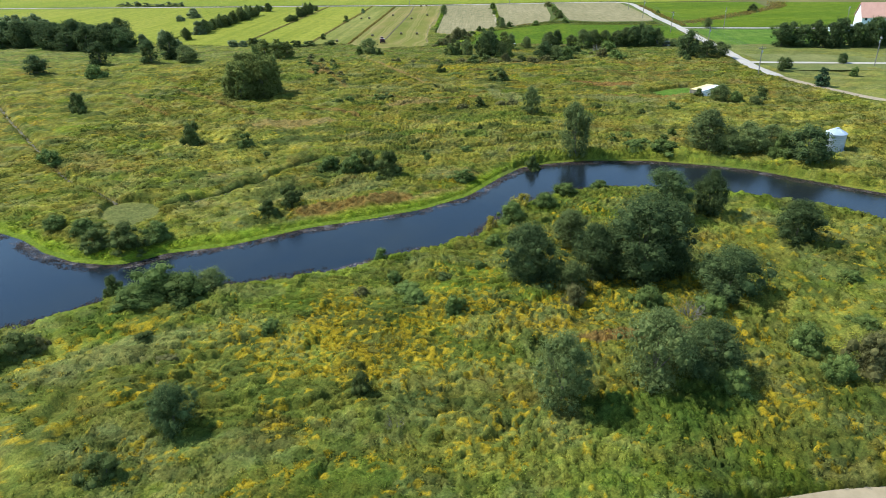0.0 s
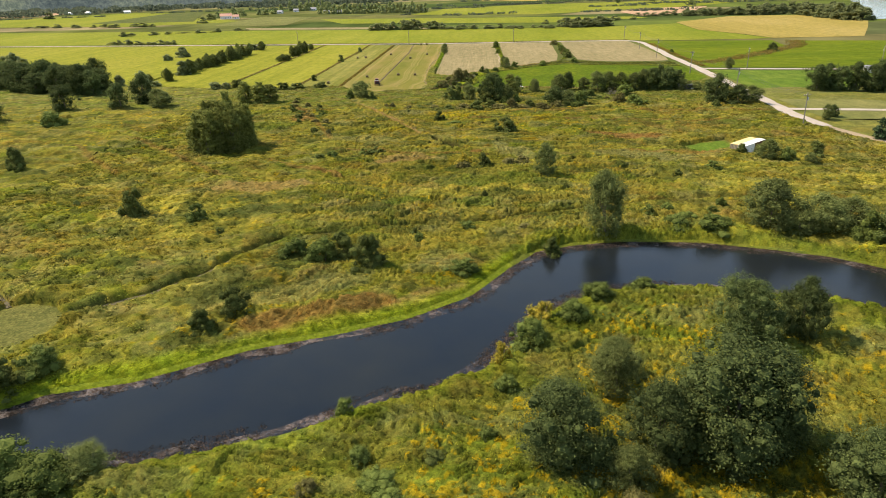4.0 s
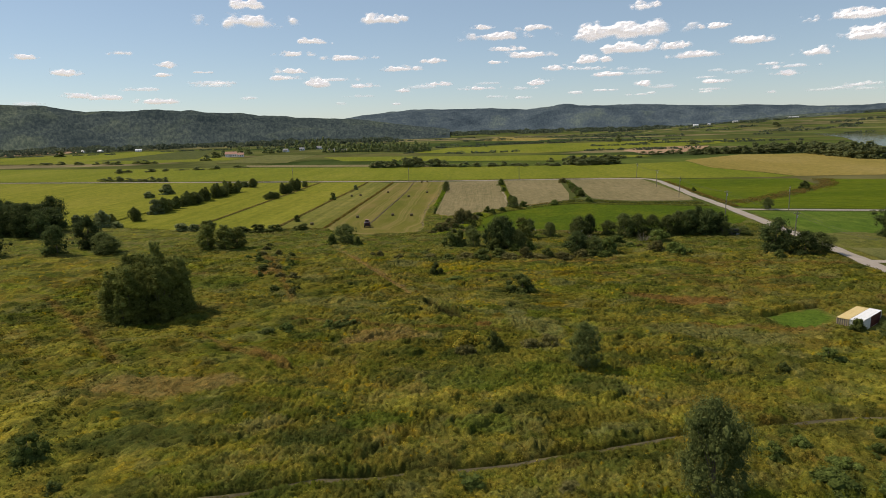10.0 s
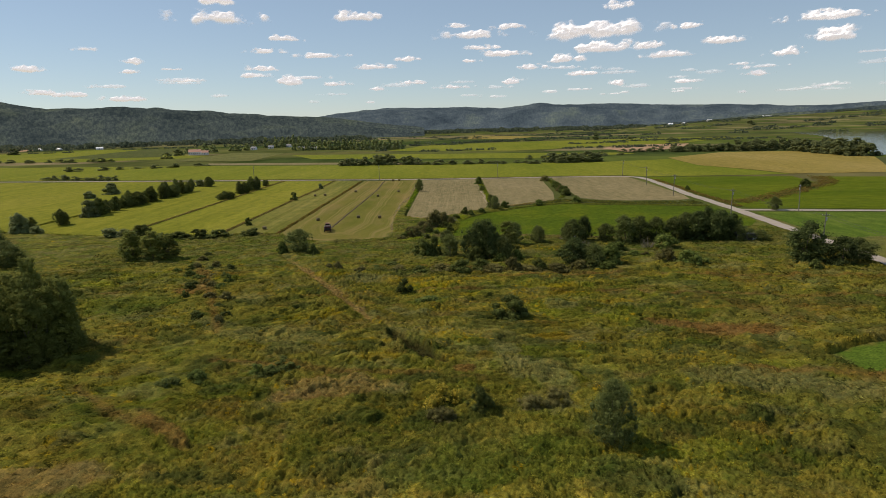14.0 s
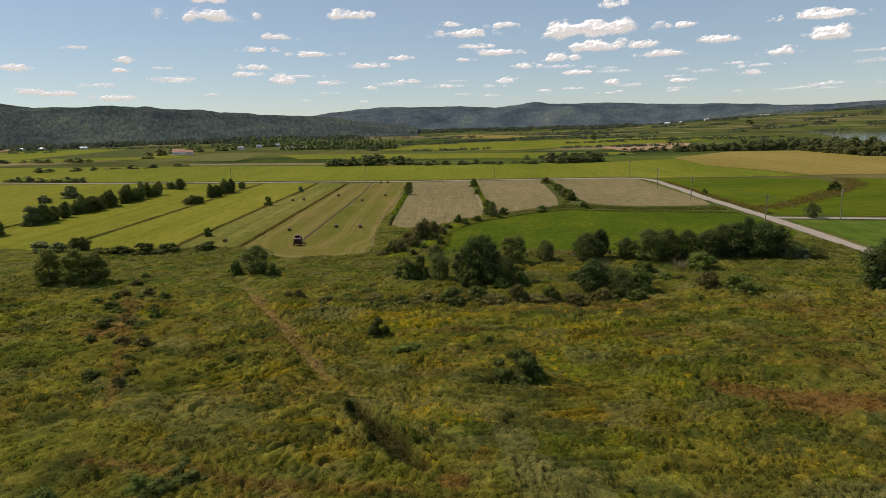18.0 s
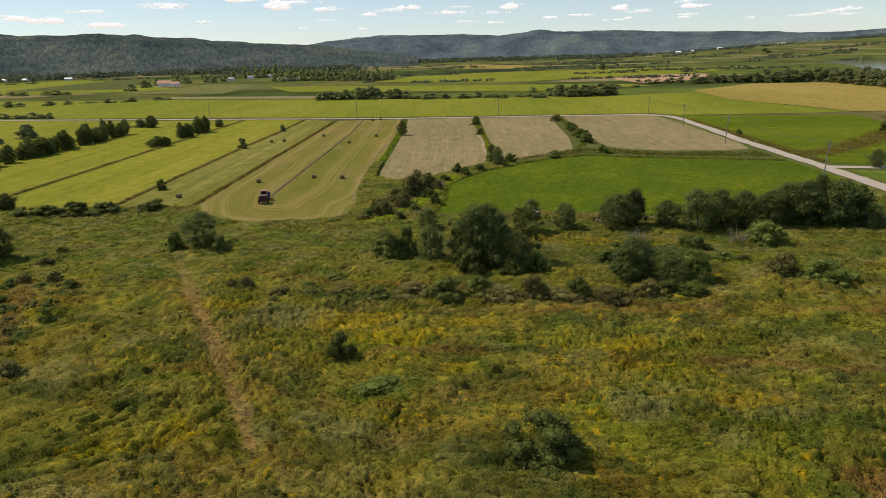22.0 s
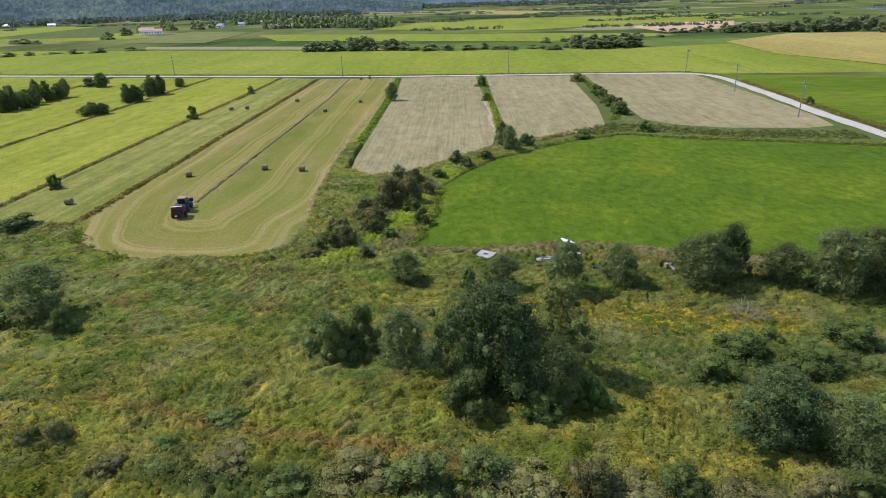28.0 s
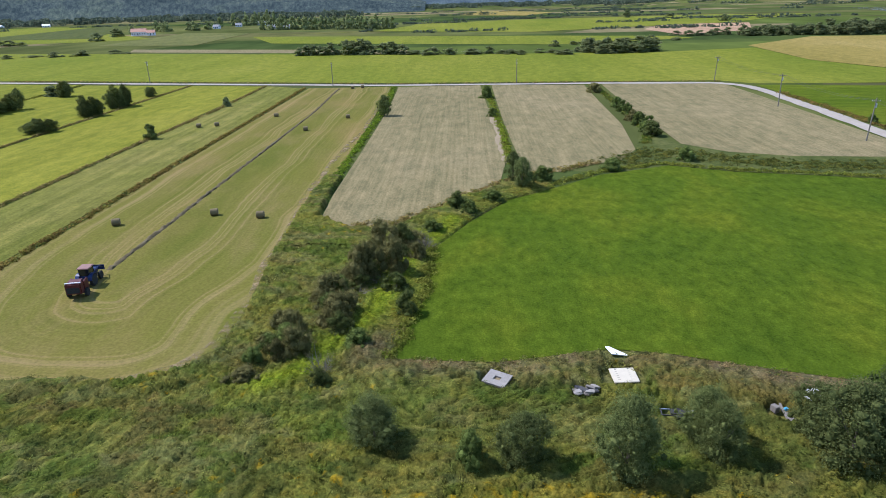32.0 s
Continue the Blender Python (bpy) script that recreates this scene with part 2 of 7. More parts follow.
LEAF = {
    "oak": leafy("oak_leaves", (0.046, 0.066, 0.022), (0.100, 0.128, 0.040), 0.4),
    "poplar": leafy("poplar_leaves", (0.112, 0.130, 0.030), (0.198, 0.214, 0.054), 0.45),
    "willow": leafy("willow_leaves", (0.080, 0.100, 0.029), (0.150, 0.174, 0.054), 0.42),
    "shrub": leafy("shrub_leaves", (0.070, 0.096, 0.022), (0.128, 0.162, 0.038)),
    "dark": leafy("dark_shrub_leaves", (0.062, 0.076, 0.020), (0.112, 0.132, 0.034)),
    "gold": leafy("yellowing_leaves", (0.190, 0.176, 0.027), (0.379, 0.297, 0.041)),
    "rust": leafy("rusty_leaves", (0.098, 0.094, 0.030), (0.164, 0.148, 0.050)),
    "grey": leafy("sparse_dry_leaves", (0.095, 0.088, 0.040), (0.160, 0.145, 0.070)),
    "spruce": leafy("spruce_needles", (0.029, 0.057, 0.024), (0.066, 0.101, 0.043), 0.15),
}
# haze of the distance is mixed into these two leaf colours
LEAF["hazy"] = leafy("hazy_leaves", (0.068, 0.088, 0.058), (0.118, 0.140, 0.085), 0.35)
LEAF["far"] = leafy("distant_hazy_leaves", (0.150, 0.178, 0.074), (0.250, 0.275, 0.112), 0.55)

WATER, _n, _l, _b = mat("river_water", 0.06, 0, 0.2)
_l.new(ramp(_n, _l, noise_of(_n, _l, 0.06, 4), [(0.35, (0.005, 0.008, 0.012)), (0.7, (0.012, 0.014, 0.013))]), _b.inputs["Base Color"])
bumped(_n, _l, _b, noise_of(_n, _l, 2.6, 6, 0.72, (1, 1.6, 1)), 0.4, 0.05)

FARM, _n, _l, _b = mat("far_farmland", 0.95, 0, 0.0)
_v = _n.new("ShaderNodeTexVoronoi")
_v.distance, _v.inputs["Scale"].default_value, _v.inputs["Randomness"].default_value = "CHEBYCHEV", 1.0, 0.8
_m = _n.new("ShaderNodeMapping")
_m.inputs["Scale"].default_value, _m.inputs["Rotation"].default_value = (0.0021, 0.0105, 1), (0, 0, 0.12)
_l.new(_n.new("ShaderNodeNewGeometry").outputs["Position"], _m.inputs["Vector"])
_l.new(_m.outputs[0], _v.inputs["Vector"])
_s = _n.new("ShaderNodeSeparateColor")
_l.new(_v.outputs["Color"], _s.inputs[0])
_c = ramp(_n, _l, _s.outputs[0], [(0.0, (0.042, 0.064, 0.022)), (0.22, (0.074, 0.094, 0.026)), (0.40, (0.108, 0.100, 0.046)), (0.55, (0.080, 0.106, 0.025)), (0.7, (0.060, 0.072, 0.034)), (0.82, (0.102, 0.112, 0.036)), (0.93, (0.18, 0.150, 0.085))])
_c = mixed(_n, _l, 1.0, _c, ramp(_n, _l, noise_of(_n, _l, 0.03, 6, 0.6, (0.6, 0.25, 1)), [(0.35, (0.62, 0.66, 0.62)), (0.65, (1.25, 1.22, 1.1))]), "MULTIPLY")
_l.new(_c, _b.inputs["Base Color"])



def hill_material(name, dark, mid, light):
    """Far wooded slopes: crowns as fine grain, sunlit patches and cloud shadows painted in."""
    m, n, l, b = mat(name, 0.95, 0, 0.0)
    a = n.new("ShaderNodeVertexColor")
    a.layer_name = "growth"
    f = noise_of(n, l, 0.085, 5, 0.75, (1, 0.13, 1), a.outputs[0])
    c = ramp(n, l, f, [(0.40, dark), (0.52, mid), (0.63, light)])
    # broad noise paints sunlit patches and cloud shadows onto the woods
    k = noise_of(n, l, 0.0045, 5, 0.62, (1, 0.5, 1), a.outputs[0])
    c = mixed(n, l, 1.0, c, ramp(n, l, k, [(0.38, (0.66, 0.70, 0.74)), (0.52, (1.0, 1.0, 1.0)), (0.66, (1.35, 1.3, 1.05))]), "MULTIPLY")
    l.new(c, b.inputs["Base Color"])
    bumped(n, l, b, f, 0.35, 6.0)
    return m


# bluish haze of the distance is painted into both forest colours
HAZY_FOREST = hill_material("hazy_hill_forest", (0.036, 0.050, 0.052), (0.058, 0.076, 0.072), (0.086, 0.104, 0.088))
HAZY_FOREST_FAR = hill_material("hazy_far_hill_forest", (0.058, 0.080, 0.096), (0.076, 0.102, 0.116), (0.098, 0.124, 0.130))

CLOUD, _n, _l, _b = mat("cloud", 1.0, 0, 0.0)
_b.inputs["Base Color"].default_value = (0.66, 0.66, 0.66, 1)
# added glow stands in for sunlight scattered inside the cloud
_b.inputs["Emission Color"].default_value = (0.95, 0.93, 0.91, 1)
_b.inputs["Emission Strength"].default_value = 0.62
_a = _n.new("ShaderNodeVertexColor")
_a.layer_name = "growth"
_l.new(_a.outputs[0], _b.inputs["Alpha"])


# ---- mesh helpers ----
def link_mesh(name, verts, faces, material, growth=None, smooth=False):
    """A mesh object from arrays; faces all have the same number of corners."""
    verts, faces = np.asarray(verts, np.float32), np.asarray(faces, np.int32)
    me = bpy.data.meshes.new(name)
    k = faces.shape[1]
    me.vertices.add(len(verts))
    me.vertices.foreach_set("co", verts.ravel())
    me.loops.add(faces.size)
    me.loops.foreach_set("vertex_index", faces.ravel())
    me.polygons.add(len(faces))
    me.polygons.foreach_set("loop_start", np.arange(0, faces.size, k, dtype=np.int32))
    me.polygons.foreach_set("use_smooth", np.full(len(faces), smooth))
    if growth is not None:
        a = me.color_attributes.new("growth", "FLOAT_COLOR", "POINT")
        a.data.foreach_set("color", np.concatenate([growth, np.ones((len(growth), 1))], 1).astype(np.float32).ravel())
    me.update(calc_edges=True)
    if material:
        me.materials.append(material)
    return new(name, me)


def part(name, bm, material, parent=None, label=""):
    """Links a bmesh as one mesh object under a thing or a part."""
    me = bpy.data.meshes.new(name)
    bm.to_mesh(me)
    bm.free()
    me.materials.append(material)
    ob = new(name, me)
    ob.parent = parent
    if label:
        ob["label"] = label
    return ob


def box(x0, y0, z0, x1, y1, z1, bevel=0.0, bm=None):
    bm = bm or bmesh.new()
    m = Matrix.Translation(((x0 + x1) / 2, (y0 + y1) / 2, (z0 + z1) / 2)) @ Matrix.Diagonal((x1 - x0, y1 - y0, z1 - z0, 1))
    g = bmesh.ops.create_cube(bm, size=1, matrix=m)
    if bevel:
        es = list({e for v in g["verts"] for e in v.link_edges})
        bmesh.ops.bevel(bm, geom=es, offset=bevel, segments=2, affect="EDGES")
    return bm


def rod(p, q, r0, r1=None, sides=8, bm=None):
    bm = bm or bmesh.new()
    p, q = Vector(p), Vector(q)
    turn = (q - p).to_track_quat("Z", "Y").to_matrix().to_4x4()
    bmesh.ops.create_cone(bm, cap_ends=True, segments=sides, radius1=r0, radius2=r0 if r1 is None else r1, depth=(q - p).length,
                          matrix=Matrix.Translation((p + q) / 2) @ turn)
    return bm


def lathe(profile, sides=24, axis="Z", bm=None):
    """A solid of revolution from (radius, height) pairs."""
    bm = bm or bmesh.new()
    rings = []
    for r, h in profile:
        ring = []
        for i in range(sides):
            a = 2 * math.pi * i / sides
            c, s = r * math.cos(a), r * math.sin(a)
            ring.append(bm.verts.new((c, s, h) if axis == "Z" else (h, c, s) if axis == "X" else (s, h, c)))
        rings.append(ring)
    for a, b in zip(rings, rings[1:]):
        for i in range(sides):
            bm.faces.new((a[i], a[(i + 1) % sides], b[(i + 1) % sides], b[i]))
    bm.faces.new(rings[0][::-1])
    bm.faces.new(rings[-1])
    bmesh.ops.recalc_face_normals(bm, faces=bm.faces)
    return bm


def thing(name, label, category, group="", at=None):
    ob = new(name)
    ob.empty_display_size = 0.2
    tagged(ob, label, category, group)
    if at is not None:
        ob.matrix_basis = at
    return ob


# ---- value noise over the plan ----
def lattice(ix, iy, seed):
    h = (ix * 374761393 + iy * 668265263 + seed * 1442695041) & 0xFFFFFFFF
    h = ((h ^ (h >> 13)) * 1274126177) & 0xFFFFFFFF
    return ((h ^ (h >> 16)) & 0xFFFF) / 65535.0


def vnoise(x, y, size, seed):
    x, y = np.asarray(x, float) / size, np.asarray(y, float) / size
    ix, iy = np.floor(x).astype(np.int64), np.floor(y).astype(np.int64)
    fx, fy = x - ix, y - iy
    fx, fy = fx * fx * (3 - 2 * fx), fy * fy * (3 - 2 * fy)
    a, b = lattice(ix, iy, seed), lattice(ix + 1, iy, seed)
    c, d = lattice(ix, iy + 1, seed), lattice(ix + 1, iy + 1, seed)
    return (a * (1 - fx) + b * fx) * (1 - fy) + (c * (1 - fx) + d * fx) * fy


def fbm(x, y, size, seed, octaves=4):
    s, w, t = 0, 1.0, 0
    for k in range(octaves):
        s, t = s + w * vnoise(x, y, size / 2 ** k, seed + k), t + w
        w *= 0.55
    return s / t


def step(v, a, b):
    u = np.clip((v - a) / (b - a), 0, 1)
    return u * u * (3 - 2 * u)


def inside(poly, x, y):
    x, y = np.asarray(x, float), np.asarray(y, float)
    hit = np.zeros(x.shape, bool)
    for (ax, ay), (bx, by) in zip(poly, poly[1:] + poly[:1]):
        if ay != by:
            hit ^= ((ay > y) != (by > y)) & (x < (bx - ax) * (y - ay) / (by - ay) + ax)
    return hit


def off_line(line, x, y):
    """Distance to a bent line."""
    d = np.full(np.shape(x), 1e9)
    for (ax, ay), (bx, by) in zip(line, line[1:]):
        ux, uy = bx - ax, by - ay
        t = np.clip(((x - ax) * ux + (y - ay) * uy) / (ux * ux + uy * uy), 0, 1)
        d = np.minimum(d, np.hypot(x - ax - t * ux, y - ay - t * uy))
    return d


# ---- the plan ----
FAR_BANK = [(-190, 105), (-120, 96), (-90, 91), (-75.6, 87.4), (-70.2, 84.8), (-64.1, 80.3), (-57.5, 77.1), (-51.6, 76.2), (-48.4, 77.1), (-45.5, 79.8), (-37.3, 82.1), (-27, 88.6), (-18, 92), (-9.5, 96),
            (-2.0, 102), (3.2, 110.6), (7.8, 116.8), (13.8, 119.2), (21, 120.6), (26.1, 120.2), (32.5, 120), (42.3, 117), (49.5, 114), (54.7, 110), (60.5, 105.6), (66.4, 101.4), (100, 84), (190, 40)]
NEAR_BANK = [(-190, 40), (-110, 45), (-75, 53), (-55.5, 59.3), (-52.3, 60.5), (-47.9, 63.7), (-46.6, 66.4), (-41.7, 69.5), (-32.2, 69.5), (-27.1, 71.2), (-18.9, 74.2), (-12.6, 78), (-5.7, 81.6),
             (-0.1, 85.4), (2.5, 89.6), (6.3, 96.4), (10.3, 100.2), (15.4, 103.5), (23.2, 104.6), (31.7, 104), (40.9, 101), (49.5, 97.5), (55.6, 93.8), (59.6, 89.3), (95, 66), (190, 12)]
RIVER = FAR_BANK + NEAR_BANK[::-1]
HAY_FRONT = [(-57, 283), (-55, 280.4), (-52.5, 276.5), (-50, 273.6), (-45, 271), (-40, 269.8), (-35, 269.5), (-30, 269.1), (-27.5, 269.5), (-24, 271.6), (-22.4, 274.5), (-22, 281)]
FRONT = [(-420, 345), (-170, 301), (-132, 291), (-94, 281.5), (-76, 284), (-57, 283)] + HAY_FRONT[1:-1]
CROP_EDGE = [(-5.9, 273), (3.8, 272.4), (14.2, 274.6), (19.5, 273.6), (26.4, 271.3), (31.7, 269.8), (46.3, 266), (65, 272), (82, 281), (88, 290), (88.6, 324), (71.8, 329.5), (62.2, 332.3), (49.1, 335.7), (38.9, 341),
             (25, 335), (13.7, 325.1), (7.9, 320.7), (1.5, 310.1), (-3, 300.2), (-3.3, 286.7), (-4.8, 277.9)]
TAN_1 = [(-23.4, 462), (6.6, 462), (8.5, 371.7), (8.8, 344.6), (6.9, 330), (-0.2, 322), (-8.9, 309.5), (-15.4, 309), (-20.6, 313.5), (-21.1, 325.3), (-21.1, 356.5), (-21.6, 416.3)]
TAN_2 = [(10.7, 461.5), (43.5, 457.5), (41.4, 419.2), (39.8, 382.8), (36.3, 354.8), (31.3, 345.8), (26.6, 343.6), (18.1, 337.5), (12.1, 339), (11.3, 365.2), (10.8, 402.6)]
TAN_3 = [(49.8, 458), (91, 454.5), (91, 402.7), (90.5, 361.4), (88, 347), (80.6, 345), (64, 347), (53.9, 351.2), (47, 359.4), (47.6, 385.8), (47.9, 418.4)]
MARSH_EDGE = [(26.6, 343.6), (31.3, 345.8), (36.3, 354.8), (41, 370), (47, 359.4), (53.9, 351.2), (64, 347), (80.6, 345), (88, 347), (88.6, 324.5), (71.8, 329.9), (62.2, 332.7), (49.1, 336.1), (38.9, 341.4)]
LAKE = [(315, 588), (392, 753), (526, 1047), (599, 1297), (700, 1230), (1400, 1200), (1400, 500), (500, 480)]
ROAD = [(-700, 612), (-400, 545), (-202.7, 502.9), (-27.1, 467), (49.5, 461), (90, 455.5), (95.5, 449), (96.8, 435), (96.2, 417), (94.8, 388.8), (93, 364.3), (92.5, 319), (90.5, 277.8), (88.7, 234), (87, 210), (88.2, 197), (91.6, 184), (99, 166), (118, 140), (170, 100)]
SIDE_ROAD = [(92.5, 314.5), (110, 310.5), (143, 303.5), (260, 280)]
LANE = [(89, 221), (110, 217.5), (128.6, 214.2), (220, 198)]
TRAIL = [(-53, 95.4), (-44.3, 102.1), (-38.2, 110.5), (-34.5, 121.2), (-24, 123.2), (-10, 127.2), (1.2, 129.6), (14.6, 132.9), (25, 136.1), (36, 139.2), (52, 141)]
TRAIL_WEST = [(-62, 98), (-73, 107.1), (-77.3, 108.8), (-100.3, 133.6), (-120, 154.5), (-160, 200)]


def rounded(line, times=3):
    """Cuts the corners of a bent line."""
    for _ in range(times):
        out = [line[0]]
        for (ax, ay), (bx, by) in zip(line, line[1:]):
            out += [(ax * 0.75 + bx * 0.25, ay * 0.75 + by * 0.25), (ax * 0.25 + bx * 0.75, ay * 0.25 + by * 0.75)]
        line = out + [line[-1]]
    return line


TRAIL, TRAIL_WEST = rounded(TRAIL), rounded(TRAIL_WEST, 2)
CIRCLE = [(-61.7, 92.2), (-58, 88.6), (-54.4, 88.2), (-52.6, 91), (-53, 95.2), (-56, 98), (-60.2, 99), (-63.2, 96.9)]
YARD = [(46.5, 177.5), (50.2, 180), (58, 183), (58.5, 178), (54, 172), (51.5, 170.5), (47, 171.5)]
NEAR_TRACK = [(6, 31.4), (14, 33.4), (20, 34.8), (26, 35.8), (34, 36.8), (48, 38.2)]
TRAMPLED = [(-43.5, 246), (-42.3, 243.2), (-37, 232.9), (-33.1, 226.1), (-28.4, 217.8), (-24.9, 211.1), (-20.9, 204), (-17, 196)]
DITCH = [(-12.4, 187.8), (-8.6, 181.2), (-4.9, 175.4)]
RIGHT_LAWN = [(93, 206), (128, 203), (260, 180), (260, 245), (128, 232), (93, 238)]
MARSH_WEST = [(-95.1, 194.4), (-79.3, 179.5), (-64.8, 164.6), (-56, 155)]
CREEK = [(-15.9, 268.4), (-13.2, 271.4), (-10.1, 276.8), (-8.4, 281.5), (-7.2, 289.8), (-4.8, 300.3), (-0.6, 310.2)]
RUST_LINES = [[(-49.5, 168.9), (-42, 162.5), (-36, 158)], MARSH_WEST, [(-107.5, 187.7), (-94, 172), (-81.1, 159.3)], [(22.9, 209.4), (35, 207.5), (48.2, 206.1), (70, 203)],
              [(-60, 236), (-52, 218), (-46, 204), (-40, 190)], [(-66, 246), (-57, 226), (-50, 212)], [(-9.7, 212.8), (1.4, 212.5)], [(32.7, 172.4), (51.8, 168.3)], [(6, 222.8), (20, 222.2), (30, 223)], [(38, 222), (60, 219), (84, 215)], [(-36, 178), (-20, 174), (-6, 172)], [(-30, 239), (-14, 234), (0, 231)]]
# patches in the meadow: x, y, half-length, half-width, turn in degrees, plant
PATCHES = [(-45, 147.5, 10, 2.6, 5, "straw"), (34.5, 188.5, 7.5, 2.6, -20, "rust"), (4, 141, 6, 3, 10, "bramble"), (11, 138.5, 5, 2, 0, "olive"), (6, 173, 4.5, 3.2, -50, "pale"), (34, 167.5, 11, 3.5, -15, "pale"),
           (-19, 222, 4, 2.5, 0, "pale"), (-8.0, 204.5, 3.4, 2.2, 0, "lush"), (13, 147.5, 3.5, 2.6, 10, "bramble"), (-40, 133, 8, 3, 10, "bramble")]
PATCHES += [(-26, 259, 9, 3, 0, "pale"), (19.2, 252.6, 6, 1.5, 4, "gold"), (31.8, 252, 3, 1.0, 0, "gold"), (26, 246, 5, 2, 0, "lush"), (12, 247, 4, 1.4, 0, "straw"), (-2, 263, 9, 4.5, 10, "lush"), (21, 249, 13, 5, 0, "lush"), (-19, 287, 2.6, 15, 8, "light"), (-38, 262, 10, 4, 5, "lush"), (-32, 264.5, 7, 1.8, 5, "rust"), (22, 267.2, 7, 1.2, -14, "rust"), (8.6, 268.6, 2.4, 1.4, 0, "straw"), (-17, 262.5, 3.4, 1.6, 20, "rust"), (-38, 257, 5, 2, 0, "rust"), (-20, 96, 9, 2.2, 22, "rust"), (-6, 101, 6, 2.0, 28, "straw"), (-25, 101, 9, 3, 20, "pale"), (-35, 100, 7, 3, 30, "bramble"), (17, 56.5, 9, 0.9, 5, "rust"), (-37, 54, 8, 2.5, 30, "pale"), 
            (-18, 168, 7, 3, 10, "straw"), (-30, 188, 9, 4, -20, "pale"), (-55, 215, 3, 2, 0, "rust"), (14, 44, 5, 3, 0, "lush"), (20, 46.5, 5, 3, 0, "lush"), (-62, 205, 8, 5, 20, "lush"), (2, 150, 10, 4, 10, "lush")]

# the first entry paints the ditch's shaded strip in bramble green
PATCHES += [(-10, 182.7, 6.7, 1.3, -59, "bramble"), (4, 177.5, 5.5, 1.5, -75, "pale"), (-13.5, 178, 3, 1.5, 0, "gold"), (11, 185.6, 3, 1.4, 0, "gold"), (39, 188, 6, 2.2, -10, "rust"), (-33.6, 157.7, 5, 1.2, -40, "rust"), (-19.4, 133.5, 5, 2.4, 5, "bramble"),
            (-14.6, 136.9, 4, 2.2, 0, "lush"), (-2.2, 136.3, 4, 1.8, 0, "lush"), (-6, 216, 5, 1.6, 0, "gold"), (16, 213, 4, 1.4, 0, "gold"), (-30, 226, 6, 1.6, -20, "gold"), (-26, 198, 5, 2, 10, "gold")]

PATCHES += [(1.1, 218.8, 3.2, 1.6, 0, "gold"), (-13.5, 221.3, 6, 2.2, -3, "gold"), (-0.8, 209.2, 1.6, 0.9, 0, "gold"), (16.5, 208.7, 3, 0.9, 0, "gold"), (-12, 237.4, 11, 1.5, -3, "light"), (-13, 229, 11, 1.3, -4, "bramble"), (-21.5, 222.4, 3.6, 3.4, 0, "pale"),
            (26.5, 251.6, 4.5, 1.5, 5, "gold"), (15.8, 253, 2.6, 1.1, 0, "gold"), (4.5, 255.5, 4, 1.2, 0, "gold"), (-27.5, 253.4, 4, 1.3, 0, "gold"), (24, 201.8, 3, 1.2, 0, "gold")]

PATCHES += [(-19, 288, 3.6, 19, 8, "light"), (-20, 277, 3.4, 8, 20, "light"), (16, 253.0, 11, 3.0, -5, "golden"), (28, 250.6, 6, 2.6, 5, "golden"), (5, 255.0, 5, 1.8, 0, "golden"), (26, 243, 9, 3.4, 0, "bramble"), (16, 246.5, 7, 2.6, 0, "bramble"), (-55.5, 219.2, 2.6, 1.5, 0, "straw"), (-20, 262, 8, 2.5, 4, "light"), (14, 262, 6, 2, -10, "pale")]

PATCHES += [(4.4, 180.4, 1.2, 2.4, 15, "pale"), (6.2, 174.6, 1.6, 2.4, 25, "pale"), (9.2, 168.6, 2.2, 2.8, 25, "pale"), (-10.2, 167, 1.6, 1.6, 0, "pale"), (-11.8, 199.6, 3, 1.6, -20, "pale"), (14.7, 201.4, 3, 2, 0, "pale"), (9.2, 175.4, 2.8, 1.6, 0, "bramble"), (-8, 170.5, 3.2, 1.5, 0, "bramble"),
            (-21.8, 188.5, 4, 1.1, 0, "bramble"), (-29.5, 203, 2.2, 1.0, 0, "bramble"), (-15.8, 184.6, 3.6, 1.0, 0, "gold"), (-27.6, 199.4, 2, 3, 0, "light"), (-2, 173.3, 1.2, 1.2, 0, "rust")]

MEADOW_EDGE = [(-260, -30), (260, -30), (260, 130), (118, 136), (99, 163), (90, 182), (86.5, 197), (86, 234), (88, 277), (82, 280)] + CROP_EDGE[7::-1][1:] + CROP_EDGE[:13:-1] + [(6.9, 329), (-0.2, 321), (-8.9, 308), (-15.4, 308)] + \
              [(-20.6, 313.5), (-21.3, 325), (-21.6, 380), (-25, 462), (-26.5, 462), (-24, 381), (-25, 324), (-24, 300), (-22, 281)] + FRONT[::-1]

SPECIES = {"grass": (0.165, 0.200, 0.028), "light": (0.225, 0.232, 0.045), "olive": (0.178, 0.168, 0.034), "bramble": (0.072, 0.102, 0.028), "rust": (0.235, 0.148, 0.052),
           "pale": (0.215, 0.230, 0.090), "straw": (0.35, 0.255, 0.11), "lush": (0.100, 0.158, 0.024), "lime": (0.225, 0.310, 0.022), "gold": (0.46, 0.335, 0.010), "golden": (0.46, 0.335, 0.010), "mown": (0.104, 0.108, 0.034), "yard": (0.078, 0.128, 0.018), "bare": (0.13, 0.11, 0.05)}





